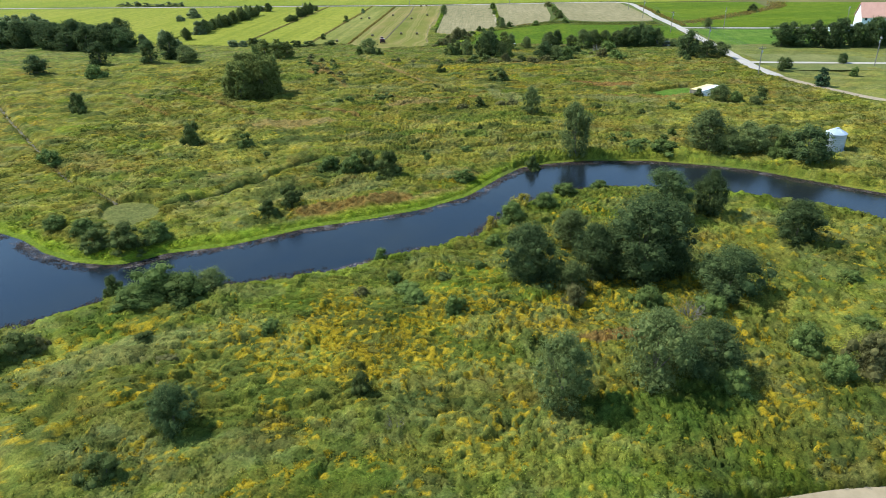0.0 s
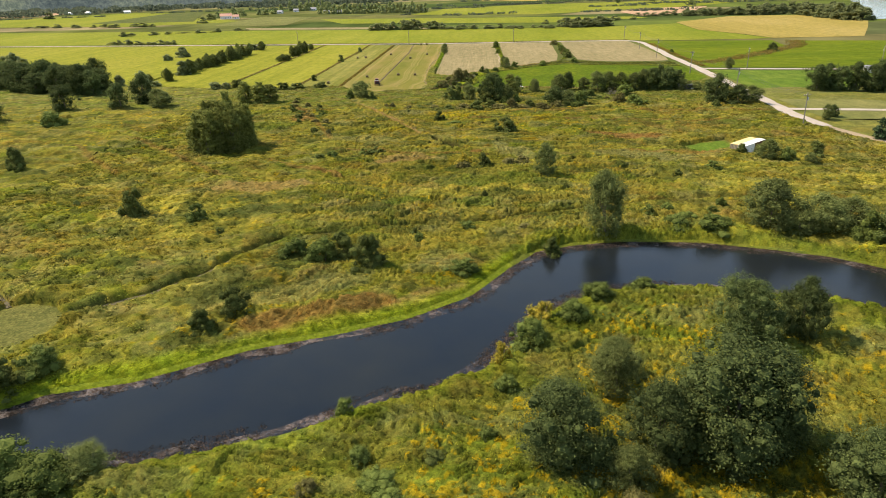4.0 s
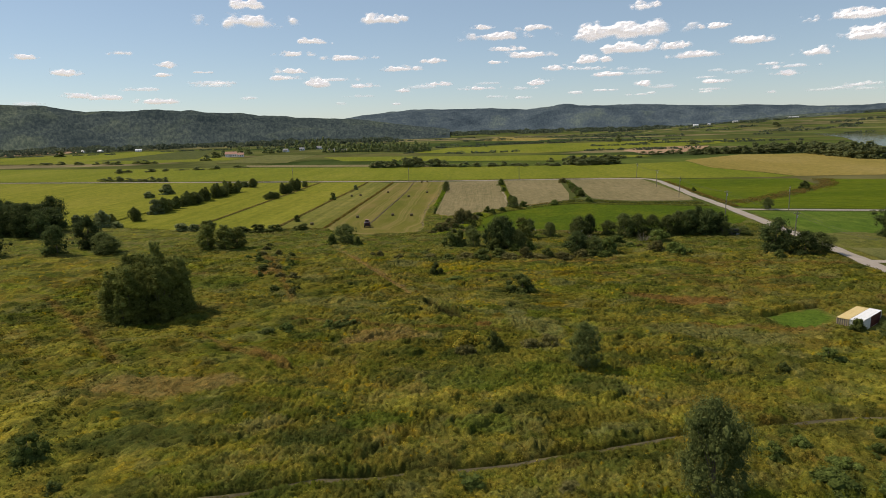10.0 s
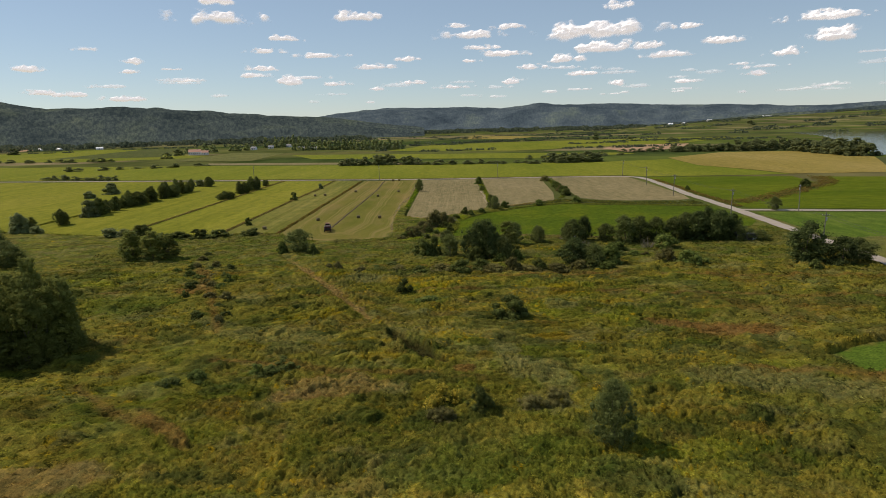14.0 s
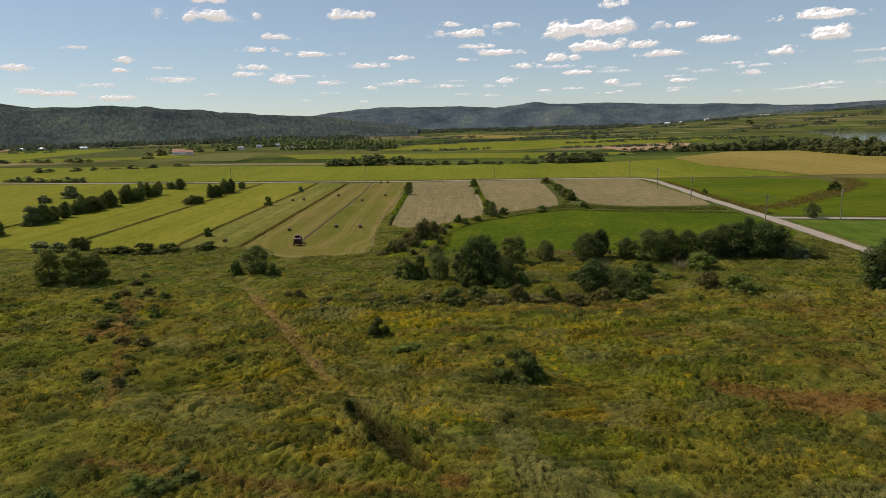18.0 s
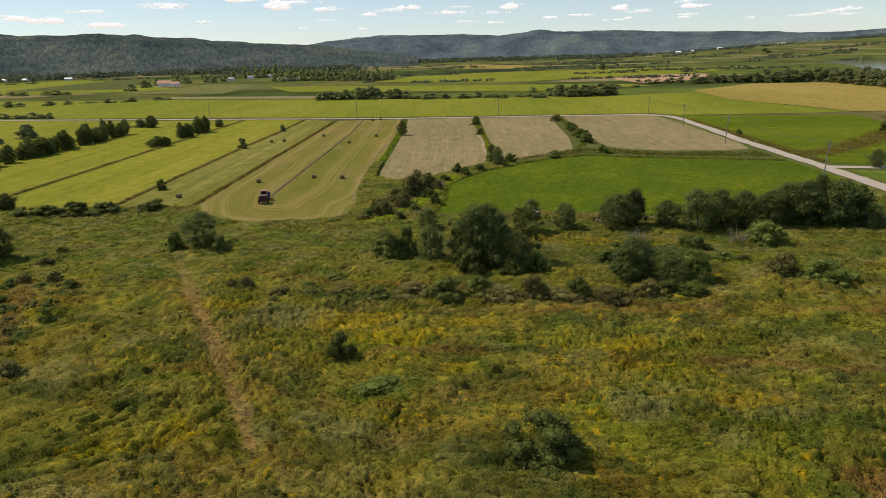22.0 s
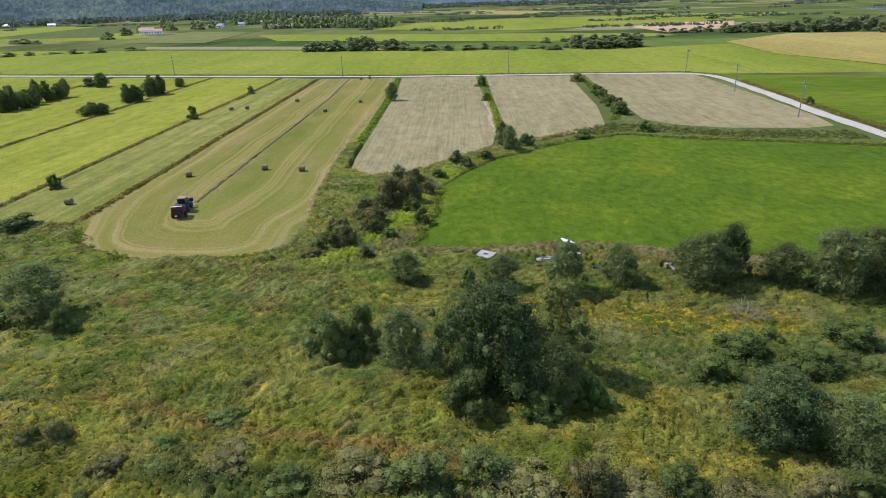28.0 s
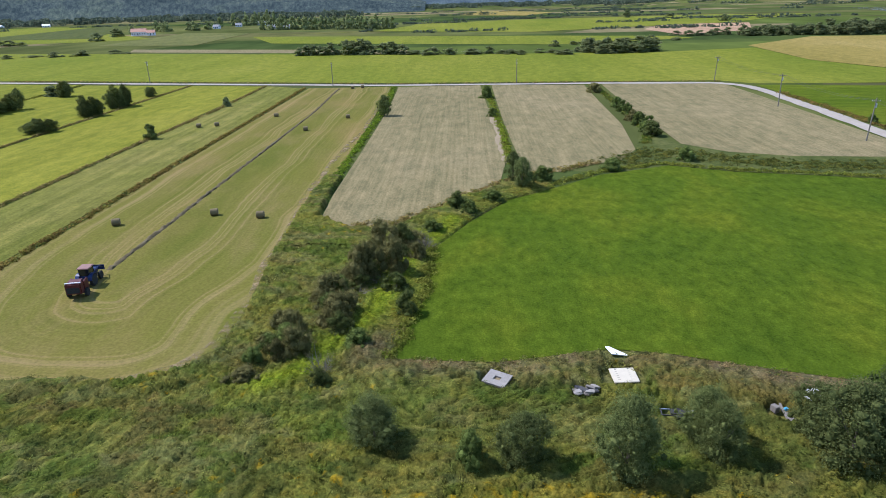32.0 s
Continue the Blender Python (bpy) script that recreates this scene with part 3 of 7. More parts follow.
def clumps(x, y, size, seed):
    """Nearest clump of a jittered grid: distance in clump sizes, and two random values of the clump."""
    u, v = x / size, y / size
    iu, iv = np.floor(u).astype(np.int64), np.floor(v).astype(np.int64)
    best, r1, r2 = np.full(x.shape, 9.0), np.zeros(x.shape), np.zeros(x.shape)
    for a in (-1, 0, 1):
        for b in (-1, 0, 1):
            cu, cv = iu + a, iv + b
            d = np.hypot(cu + lattice(cu, cv, seed) - u, cv + lattice(cu, cv, seed + 1) - v)
            near = d < best
            best = np.where(near, d, best)
            r1, r2 = np.where(near, lattice(cu, cv, seed + 2), r1), np.where(near, lattice(cu, cv, seed + 3), r2)
    return best, r1, r2


def river_distance(x, y):
    """Metres from the water's edge, negative in the river."""
    d = np.minimum(off_line(FAR_BANK, x, y), off_line(NEAR_BANK, x, y))
    return np.where(inside(RIVER, x, y), -d, d)


def north_of(x, y):
    bx, by = zip(*FAR_BANK)
    return y > np.interp(x, bx, by) - 4


def plants(x, y):
    """Weights of the plants that grow at a place, as one colour, and how much goldenrod flowers there."""
    c = lambda k: np.array(SPECIES[k])
    x, y = np.asarray(x, float), np.asarray(y, float)
    north = north_of(x, y)
    a, b, d = fbm(x, y * 2.2, 26, 3, 5), fbm(x, y * 2.4, 14, 17, 5), fbm(x, y * 1.4, 5.0, 29)
    col = c("grass") + step(a, 0.44, 0.56)[:, None] * (c("light") - c("grass"))
    col = col * (0.72 + 0.56 * step(fbm(x, y * 1.9, 10, 151, 5), 0.36, 0.64))[:, None]
    col = col + step(b, 0.5, 0.6)[:, None] * 0.6 * (c("olive") - col)
    col = col + (step(d, 0.56, 0.66) * 0.4)[:, None] * (c("bramble") - col)
    col = col + (step(fbm(x, y * 1.6, 7, 51, 5), 0.52, 0.66) * 0.5)[:, None] * (c("pale") - col)
    col = col + (step(fbm(x, y * 2.6, 20, 71, 5), 0.55, 0.64) * np.where(north, 0.20, 0.08))[:, None] * (c("rust") - col)
    gold = np.where(north, 0.05, 0.24) + step(fbm(x, y * 1.3, np.where(north, 9, 5.5), 91, 5), np.where(north, 0.53, 0.40), np.where(north, 0.62, 0.60)) * np.where(north, 0.30, 0.52)
    gold = gold * (0.5 + 0.5 * step(fbm(x, y, 30, 97), 0.3, 0.6))
    col = np.where(north[:, None], col * np.array([1.06, 1.0, 0.92]) * (1.18 - 0.1 * step(y, 145, 170))[:, None], col * np.array([0.84, 0.93, 0.86]))
    # stands of one plant each, a few metres across
    for size, seed, most in ((6.5, 411, 0.75), (3.4, 431, 0.7)):
        bx, by = x + (fbm(x, y, 3, seed + 5) - 0.5) * 5, y * 1.5 + (fbm(x, y, 3, seed + 6) - 0.5) * 5
        d, r, k = clumps(bx, by, size, seed)
        edge = step(0.72 - d, 0, 0.1) * most
        for lo, hi, kind, much in ((0, 0.17, "bramble", 0.8), (0.17, 0.24, "pale", 0.6), (0.24, 0.40, "light", 0.8), (0.42, 0.49, "rust", 0.3), (0.49, 0.6, "lush", 0.5)):
            w = edge * ((r >= lo) & (r < hi)) * much * np.where(north, 1, 0.7)
            col = col + w[:, None] * (c(kind) - col)
            gold = gold * (1 - 0.6 * w * north)
    for line in RUST_LINES:
        w = np.exp(-(off_line(line, x, y) / 0.8) ** 2)
        col, gold = col + (w * 0.62)[:, None] * (c("rust") - col), gold * (1 - w)
    for px, py, pa, pb, turn, kind in PATCHES:
        ct, st = math.cos(radians(turn)), math.sin(radians(turn))
        u, v = (x - px) * ct + (y - py) * st, -(x - px) * st + (y - py) * ct
        w = step(1.25 - np.hypot(u / pa, v / pb) + (fbm(x, y, 3, 111) - 0.5) * 0.9, 0.0, 0.4) * {"rust": 0.8, "bramble": 0.75, "gold": 0.3, "golden": 0.3}.get(kind, 0.6)
        col, gold = col + w[:, None] * (c(kind) - col), np.maximum(gold, w * {"gold": 0.9, "golden": 1.9}[kind]) if kind in ("gold", "golden") else gold * (1 - w)
    w = np.exp(-((off_line(TRAMPLED, x, y) + (fbm(x, y, 3.5, 191) - 0.5) * 2.6) / 0.8) ** 4) * 0.8
    col, gold = col + w[:, None] * (c("straw") - col), gold * (1 - w)
    gold = gold * (1 - 0.35 * step(y, 228, 255)) * np.where(north, 1, 1 - 0.4 * step(x, 16, 34))
    # shade in the gully painted as a dark wet-soil brown
    w = np.exp(-((off_line(DITCH, x, y) + (fbm(x, y, 2.2, 193) - 0.5) * 2) / 1.0) ** 4) * 0.8
    col, gold = col + w[:, None] * (np.array([0.045, 0.042, 0.018]) - col), gold * (1 - w)
    w = step(y, 232, 254) * 0.62
    fresh = np.array([0.146, 0.196, 0.044]) * (1.08 - 0.28 * step(x, -5, 25))[:, None] + step(fbm(x, y * 1.5, 6, 161, 5), 0.42, 0.58)[:, None] * np.array([0.045, 0.020, 0.012])
    col = col + w[:, None] * (fresh - col)
    w = step(y, 236, 254) * step(fbm(x, y * 1.8, 4.5, 171, 5), 0.51, 0.61) * (0.4 - 0.25 * step(x, -8, 4))
    col = col + w[:, None] * (np.array([0.150, 0.110, 0.060]) - col)
    for seed, size, lo, kind, most in ((231, 5, 0.54, "pale", 0.6), (233, 4, 0.56, "lush", 0.7), (235, 6, 0.58, "light", 0.6), (237, 3.4, 0.60, "bramble", 0.6)):
        w = step(y, 230, 244) * step(fbm(x, y * 1.5, size, seed, 5), lo, lo + 0.09) * most
        col = col + w[:, None] * (c(kind) - col)
    w = np.exp(-(off_line(CREEK, x, y) / 1.7) ** 2) * 0.95
    col, gold = col + w[:, None] * (c("lime") - col), gold * (1 - w)
    w = np.exp(-((off_line(CROP_EDGE[:7], x, y) - 1.5) / 2.4) ** 2) * (0.45 + 0.5 * step(fbm(x, y, 5, 181), 0.4, 0.6)) * (y > 262)
    col, gold = col + w[:, None] * (np.array([0.235, 0.195, 0.115]) - col), gold * (1 - w)
    for poly, kind in ((CIRCLE, "mown"), (YARD, "yard")):
        w = inside(poly, x, y)
        col, gold = np.where(w[:, None], c(kind), col), np.where(w, 0, gold)
    for line in (TRAIL, TRAIL_WEST):
        w = np.exp(-(off_line(line, x, y) / 0.6) ** 2) * 0.35
        col, gold = col + w[:, None] * (c("straw") * 0.7 - col), gold * (1 - w)
    rd = river_distance(x, y)
    w = (1 - step(rd + (fbm(x, y, 6, 121) - 0.5) * 4, 1.2, 3.6)) * np.where(north & (x < 4), 0.9, 0.35)
    col, gold = col + w[:, None] * (c("lime") - col), gold * (1 - w) * np.where(north, 1, step(rd + (fbm(x, y, 6, 125) - 0.5) * 5, 2.5, 11))
    return col, gold, rd


# ---- ground, one sheet to the horizon ----
def spread(a, b, fine, far, grow=1.35):
    mid = list(np.arange(a, b + fine / 2, fine))
    lo, hi, s = [], [], fine
    u, v = mid[0], mid[-1]
    while u > -far or v < far:
        s *= grow
        u, v = u - s, v + s
        lo.append(u)
        hi.append(v)
    return np.array(lo[::-1] + mid + hi)


gx, gy = spread(-150, 125, 1.5, 6000), spread(18, 300, 1.5, 6000)
X, Y = [v.ravel() for v in np.meshgrid(gx, gy)]
col, gold, rd = plants(X, Y)
col = col + (gold * 0.3)[:, None] * (np.array(SPECIES["gold"]) - col)
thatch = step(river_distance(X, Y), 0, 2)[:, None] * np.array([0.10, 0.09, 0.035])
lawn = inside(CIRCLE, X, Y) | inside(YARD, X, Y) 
# off the lawns, shade under the weeds is put into the colour, plus thatch brown
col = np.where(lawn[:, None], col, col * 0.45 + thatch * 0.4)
relief = (fbm(X, Y, 18, 5) - 0.5) * 1.3 + (fbm(X, Y, 4, 7) - 0.5) * 0.55
relief *= (1 - step(Y, 254, 266)) * (1 - step(np.abs(X), 140, 200)) * step(Y, -10, 20)
for road_line, wide in ((ROAD, 9), (LANE, 6), (SIDE_ROAD, 6), (NEAR_TRACK, 4)):
    relief *= step(off_line(road_line, X, Y), wide * 0.5, wide)
Z = np.where(rd < 5, np.clip(-0.6 + 0.22 * rd, -1.7, 0.0) + relief * np.clip(rd / 5, 0, 1) * 0.6, relief)
wx, wy = len(gx), len(gy)
i = np.arange(wx * wy).reshape(wy, wx)
quads = np.stack([i[:-1, :-1], i[:-1, 1:], i[1:, 1:], i[1:, :-1]], -1).reshape(-1, 4)
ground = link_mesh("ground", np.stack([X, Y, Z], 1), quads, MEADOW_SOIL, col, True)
ground.data.materials.append(FARM)
far_cell = (Y[quads].min(1) > 300) | (Y[quads].max(1) < -60) | (np.abs(X[quads]).min(1) > 330)
ground.data.polygons.foreach_set("material_index", far_cell.astype(np.int32))
tagged(ground, "flat meadow and farmland ground with rough grass", "ground", kind="structure")


def ground_z(x, y):
    cx, cy = np.clip(np.searchsorted(gx, x) - 1, 0, wx - 2), np.clip(np.searchsorted(gy, y) - 1, 0, wy - 2)
    fx, fy = (x - gx[cx]) / (gx[cx + 1] - gx[cx]), (y - gy[cy]) / (gy[cy + 1] - gy[cy])
    z = Z.reshape(wy, wx)
    return (z[cy, cx] * (1 - fx) + z[cy, cx + 1] * fx) * (1 - fy) + (z[cy + 1, cx] * (1 - fx) + z[cy + 1, cx + 1] * fx) * fy


def flat(name, pts, z, material, label, category, kind="structure"):
    bm = bmesh.new()
    f = bm.faces.new([bm.verts.new((x, y, z)) for x, y in pts])
    if f.calc_area() and f.normal.z < 0:
        f.normal_flip()
    f.normal_update()
    if f.normal.z < 0:
        f.normal_flip()
    bmesh.ops.triangulate(bm, faces=[f])
    ob = part(name, bm, material)
    return tagged(ob, label, category, kind=kind)


def ribbon(name, line, half, z, material, label, category, wobble=0.3, crown=0.0, kind="structure", seed=1, every=3.0, follow=False):
    """A strip along a bent line, with uneven edges."""
    pts = []
    for (ax, ay), (bx, by) in zip(line, line[1:]):
        k = max(1, int(math.hypot(bx - ax, by - ay) / every))
        pts += [(ax + (bx - ax) * j / k, ay + (by - ay) * j / k) for j in range(k)]
    pts = np.array(pts + [line[-1]], float)
    for _ in range(3):
        pts[1:-1] = (pts[:-2] + 2 * pts[1:-1] + pts[2:]) / 4
    t = np.gradient(pts, axis=0)
    t /= np.hypot(t[:, 0], t[:, 1])[:, None]
    side = np.stack([-t[:, 1], t[:, 0]], 1)
    rows = []
    for k, u in enumerate((-1, -0.5, 0, 0.5, 1)):
        w = half * u + (abs(u) == 1) * (vnoise(pts[:, 0], pts[:, 1] + 31 * k, 4, seed) - 0.5) * 2 * wobble
        p = pts + side * np.asarray(w)[..., None] if np.ndim(w) else pts + side * w
        zz = np.full(len(pts), z + crown * (1 - u * u)) + (ground_z(p[:, 0], p[:, 1]) if follow else 0)
        rows.append(np.concatenate([p, zz[:, None]], 1))
    n = len(pts)
    v = np.concatenate(rows)
    q = np.array([(a * n + j, a * n + j + 1, (a + 1) * n + j + 1, (a + 1) * n + j) for a in range(4) for j in range(n - 1)])
    ob = link_mesh(name, v, q[:, ::-1], material, smooth=True)
    return tagged(ob, label, category, kind=kind)


tagged(link_mesh("water", [(-190, 0, -0.6), (190, 0, -0.6), (190, 130, -0.6), (-190, 130, -0.6)], [(0, 1, 2, 3)], WATER), "dark calm river winding between weedy banks", "river", kind="structure")
flat("lake", LAKE, 0.25, WATER, "broad grey water beyond the far trees", "water")

# fields
BACK = 463.5
flat("field_1", [(-75, 285.5), (-58.5, 285), (-58.5, BACK), (-75, BACK + 9)], 0.08, HAY_UNCUT, "", "field")
bpy.data.objects["field_1"]["label"] = "cut hay strip, pale green and yellowish"
flat("field_2", [(-107, 283), (-94, 282.5), (-76.5, 285), (-76.5, 472), (-107, 478)], 0.08, HAY_UNCUT, "bright yellow-green uncut hay field", "field")
flat("field_3", [(-149, 296), (-132, 292), (-108.6, 284), (-108.6, 478), (-156, 488)], 0.08, HAY_UNCUT, "bright yellow-green uncut hay field", "field")
flat("field_4", [(-420, 346), (-170, 302), (-150.6, 298), (-158, 490), (-202, 498), (-400, 538), (-500, 558)], 0.08, HAY_UNCUT, "bright yellow-green uncut hay field", "field")
flat("field_5", [(-700, 620), (-400, 553), (-202, 511), (-27, 474), (49, 467), (92, 462), (101, 452), (158, 446), (177, 446), (170, 484), (157, 527), (163, 600), (104, 585), (-33, 604), (-228, 664), (-700, 780)], 0.08, BAND_GRASS, "long green grass field behind the farm road", "field")
flat("field_6", TAN_1, 0.08, STUBBLE, "tan mown stubble field with faint rows", "field")
flat("field_7", TAN_2, 0.08, STUBBLE, "tan mown stubble field with faint rows", "field")
flat("field_8", TAN_3, 0.08, STUBBLE, "tan mown stubble field beside the gravel road", "field")
flat("field_9", CROP_EDGE, 0.08, CROP, "lush bright green crop field", "field")
flat("field_10", [(100, 449), (171, 433), (165, 400), (147, 380), (120, 352), (101, 336), (98, 364), (99.5, 420)], 0.08, CROP_DEEP, "lush bright green field beside the road", "field")
flat("field_11", [(99, 331), (120, 345), (150, 372), (172, 398), (182, 427), (260, 405), (420, 360), (420, 262), (260, 285), (143, 308), (98, 319)], 0.08, CROP_DEEP, "bright green field behind the side road", "field")
flat("field_12", [(96, 309), (143, 299), (260, 276), (260, 262), (150, 262), (110, 256), (93.5, 262)], 0.08, LAWN, "bright mown green field beside the road", "field")
flat("field_13", [(165.6, 616), (234, 680), (318, 666), (305, 580), (270, 515), (229, 443), (178, 447), (171, 484), (157, 527)], 0.16, TAN_GRAIN, "ripe golden grain field on a low rise", "field")
flat("field_14", [(158, 818), (197, 899), (281, 896), (232, 770), (163, 731)], 0.16, PINK_SOIL, "bare reddish tilled field", "field")
flat("field_15", [(-232, 677), (-33, 612), (-35, 640), (-243, 706)], 0.12, STUBBLE, "narrow tan stubble strip", "field")
flat("field_16", RIGHT_LAWN, 0.1, DRY_LAWN, "dry mown lawn by the lane", "lawn")
flat("field_17", MARSH_EDGE, 0.07, MARSH, "dark green wet hollow with reeds", "marsh")
flat("field_18", [(-150, 740), (-20, 690), (60, 660), (160, 690), (150, 720), (60, 760), (-60, 800), (-200, 850)], 0.12, BAND_GRASS, "far bright green field", "field")
flat("field_19", [(-700, 900), (-420, 800), (-330, 830), (-300, 860), (-420, 1000), (-700, 1060)], 0.12, BAND_GRASS, "far green field before the village", "field")
flat("field_20", [(-90, 900), (60, 820), (150, 860), (160, 960), (-60, 1010)], 0.12, CROP, "far bright green field", "field")

flat("field_22", [(-710, 965), (-525, 900), (-570, 1240), (-685, 1310), (-775, 1185), (-835, 1125)], 0.2, BAND_GRASS, "far bright green field before the hills", "field")
flat("field_23", [(-525, 898), (-375, 885), (-525, 1290), (-568, 1238)], 0.24, MARSH, "far dark green crop field", "field")
flat("field_24", [(-930, 1245), (-1260, 1665), (-1105, 1715), (-930, 1610), (-835, 1275)], 0.12, PINK_SOIL, "far bare reddish field", "field")
flat("field_25", [(-300, 760), (-210, 735), (-225, 920), (-310, 965)], 0.28, DRY_LAWN, "far dull olive field by the village road", "field")
flat("field_26", [(-196, 860), (-92, 905), (-62, 1015), (-60, 1060), (70, 1130), (340, 1150), (440, 1105), (275, 915), (165, 870), (60, 817), (-90, 898)], 0.22, BAND_GRASS, "far bright green field", "field")
flat("field_27", [(-10, 1430), (40, 1780), (165, 1480), (100, 1315)], 0.12, TAN_GRAIN, "far tan field", "field")

# the mown hay field with the curved headland: rows follow its edge
hx = np.linspace(-57, -22, 90)
fx, fy = zip(*HAY_FRONT)
front = np.interp(hx, fx, fy)
hv = np.concatenate([np.linspace(0, 0.2, 80), np.linspace(0.22, 1, 50)])
HX = (hx[None, :] + 0 * hv[:, None]) - 3.2 * hv[:, None] * ((hx + 57) / 35)[None, :]
HY = front[None, :] + (BACK - front[None, :]) * hv[:, None]
swath = -4.5 * np.log(np.exp(-(HX + 57.0) / 4.5) + np.exp(-(-22 - 3.2 * hv[:, None] - HX) / 4.5) + np.exp(-off_line(rounded(HAY_FRONT, 2), HX, HY) / 4.5))
k = np.arange(HX.size).reshape(HX.shape)
cut_hay = link_mesh("field_21", np.stack([HX.ravel(), HY.ravel(), np.full(HX.size, 0.08)], 1), np.stack([k[:-1, :-1], k[:-1, 1:], k[1:, 1:], k[1:, :-1]], -1).reshape(-1, 4), None)
at = cut_hay.data.attributes.new("swath", "FLOAT", "POINT")
at.data.foreach_set("value", swath.ravel().astype(np.float32))
CUT, _n, _l, _b = mat("cut_hay", 0.95, 0, 0.02)
_a = _n.new("ShaderNodeAttribute")
_a.attribute_name = "swath"
_w = _n.new("ShaderNodeTexNoise")
_w.noise_dimensions = "1D"
_w.inputs["Scale"].default_value, _w.inputs["Detail"].default_value, _w.inputs["Roughness"].default_value = 0.36, 4, 0.62
_d = _n.new("ShaderNodeMath")
_d.operation, _d.inputs[1].default_value = "MULTIPLY_ADD", 3.4
_l.new(noise_of(_n, _l, 0.045, 3, 0.5), _d.inputs[0])
_l.new(_a.outputs["Fac"], _d.inputs[2])
_l.new(_d.outputs[0], _w.inputs["W"])
_c = ramp(_n, _l, noise_of(_n, _l, 0.05, 5, 0.55, (1, 0.3, 1)), [(0.34, (0.100, 0.120, 0.016)), (0.5, (0.140, 0.134, 0.026)), (0.64, (0.215, 0.158, 0.058))])
_c = mixed(_n, _l, ramp(_n, _l, noise_of(_n, _l, 0.03, 4, 0.6), [(0.34, (0.25, 0.25, 0.25)), (0.6, (0.75, 0.75, 0.75))]), _c, ramp(_n, _l, _w.outputs["Fac"], [(0.37, (0.084, 0.100, 0.015)), (0.53, (0.136, 0.132, 0.028)), (0.66, (0.265, 0.205, 0.094))]))
_c = mixed(_n, _l, ramp(_n, _l, noise_of(_n, _l, 0.12, 6, 0.7, (1, 0.35, 1)), [(0.48, (0, 0, 0)), (0.68, (0.36, 0.36, 0.36))]), _c, (0.215, 0.160, 0.066))
_g = noise_of(_n, _l, 3.0, 6, 0.7)
_c = mixed(_n, _l, 1.0, _c, ramp(_n, _l, _g, [(0.3, (0.75, 0.72, 0.76)), (0.7, (1.24, 1.16, 1.22))]), "MULTIPLY")
_l.new(_c, _b.inputs["Base Color"])
bumped(_n, _l, _b, _g, 0.6, 0.06)
cut_hay.data.materials.append(CUT)
tagged(cut_hay, "mown hay field with curved rows and bale marks", "field", kind="structure")
o = bpy.data.objects["field_1"]
o.data.materials[0] = field_material("cut_hay_strip", [(0.102, 0.120, 0.020), (0.134, 0.138, 0.028), (0.178, 0.158, 0.048)], 0.45, 0.34, 0.04, 3.0)

# roads, tracks and bare margins
ribbon("road_1", ROAD[:-4], 1.9, 0.14, GRAVEL, "pale gravel farm road bending towards the river", "road", 0.4, 0.08)
ribbon("road_4", ROAD[-5:], 1.5, 0.12, DIRT, "narrow dirt track fading into the grass", "track", 0.4, 0.04)
ribbon("road_2", SIDE_ROAD, 1.7, 0.13, GRAVEL, "narrow pale gravel side road", "road", 0.25, 0.05)
ribbon("road_3", LANE, 1.5, 0.16, GRAVEL, "narrow pale gravel lane across the lawn", "road", 0.25, 0.05)
WEED, _n, _l, _b = mat("floating_weed", 0.5, 0, 0.3)
_f = noise_of(_n, _l, 2.2, 6, 0.7)
_l.new(ramp(_n, _l, _f, [(0.35, (0.040, 0.032, 0.030)), (0.65, (0.100, 0.076, 0.062))]), _b.inputs["Base Color"])
_l.new(ramp(_n, _l, noise_of(_n, _l, 0.5, 6, 0.75), [(0.46, (0, 0, 0)), (0.60, (1, 1, 1))]), _b.inputs["Alpha"])


def inward(line, by):
    """A bent line moved sideways."""
    p = np.array(rounded(line, 2), float)
    t = np.gradient(p, axis=0)
    t /= np.hypot(t[:, 0], t[:, 1])[:, None]
    return [(float(x), float(y)) for x, y in p + np.stack([t[:, 1], -t[:, 0]], 1) * by]


ribbon("weed_fringe", inward(FAR_BANK[2:27], 0.5), 0.8, -0.585, WEED, "dark brown weed mat floating along the far bank", "water weeds", 0.7, 0.0, "stuff", 7, 1.0)
ribbon("weed_fringe", inward(NEAR_BANK[2:25], -0.45), 0.7, -0.585, WEED, "dark brown weed mat floating along the near bank", "water weeds", 0.7, 0.0, "stuff", 8, 1.0)
TRODDEN = worn("trodden_grass", (0.05, 0.043, 0.02), (0.125, 0.104, 0.052), 0.8, 0.95, bump=0.4, dist=0.06)
ribbon("trail_1", TRAIL, 0.42, 0.1, TRODDEN, "narrow trodden trail through the meadow grass", "trail", 0.25, 0.0, "structure", 3, 1.0, True)
ribbon("trail_2", TRAIL_WEST, 0.32, 0.1, TRODDEN, "narrow trodden trail through the meadow grass", "trail", 0.25, 0.0, "structure", 4, 1.0, True)
ribbon("dirt_track", NEAR_TRACK, 1.3, 0.1, DIRT, "bare tan dirt track through goldenrod", "track", 0.6, 0.03)
HEADLAND = worn("trodden_headland", (0.150, 0.115, 0.048), (0.29, 0.215, 0.112), 0.9, 0.95, bump=0.4, dist=0.06)
_n, _l = HEADLAND.node_tree.nodes, HEADLAND.node_tree.links
_l.new(ramp(_n, _l, noise_of(_n, _l, 0.42, 6, 0.75), [(0.45, (0, 0, 0)), (0.62, (0.9, 0.9, 0.9))]), _n["Principled BSDF"].inputs["Alpha"])
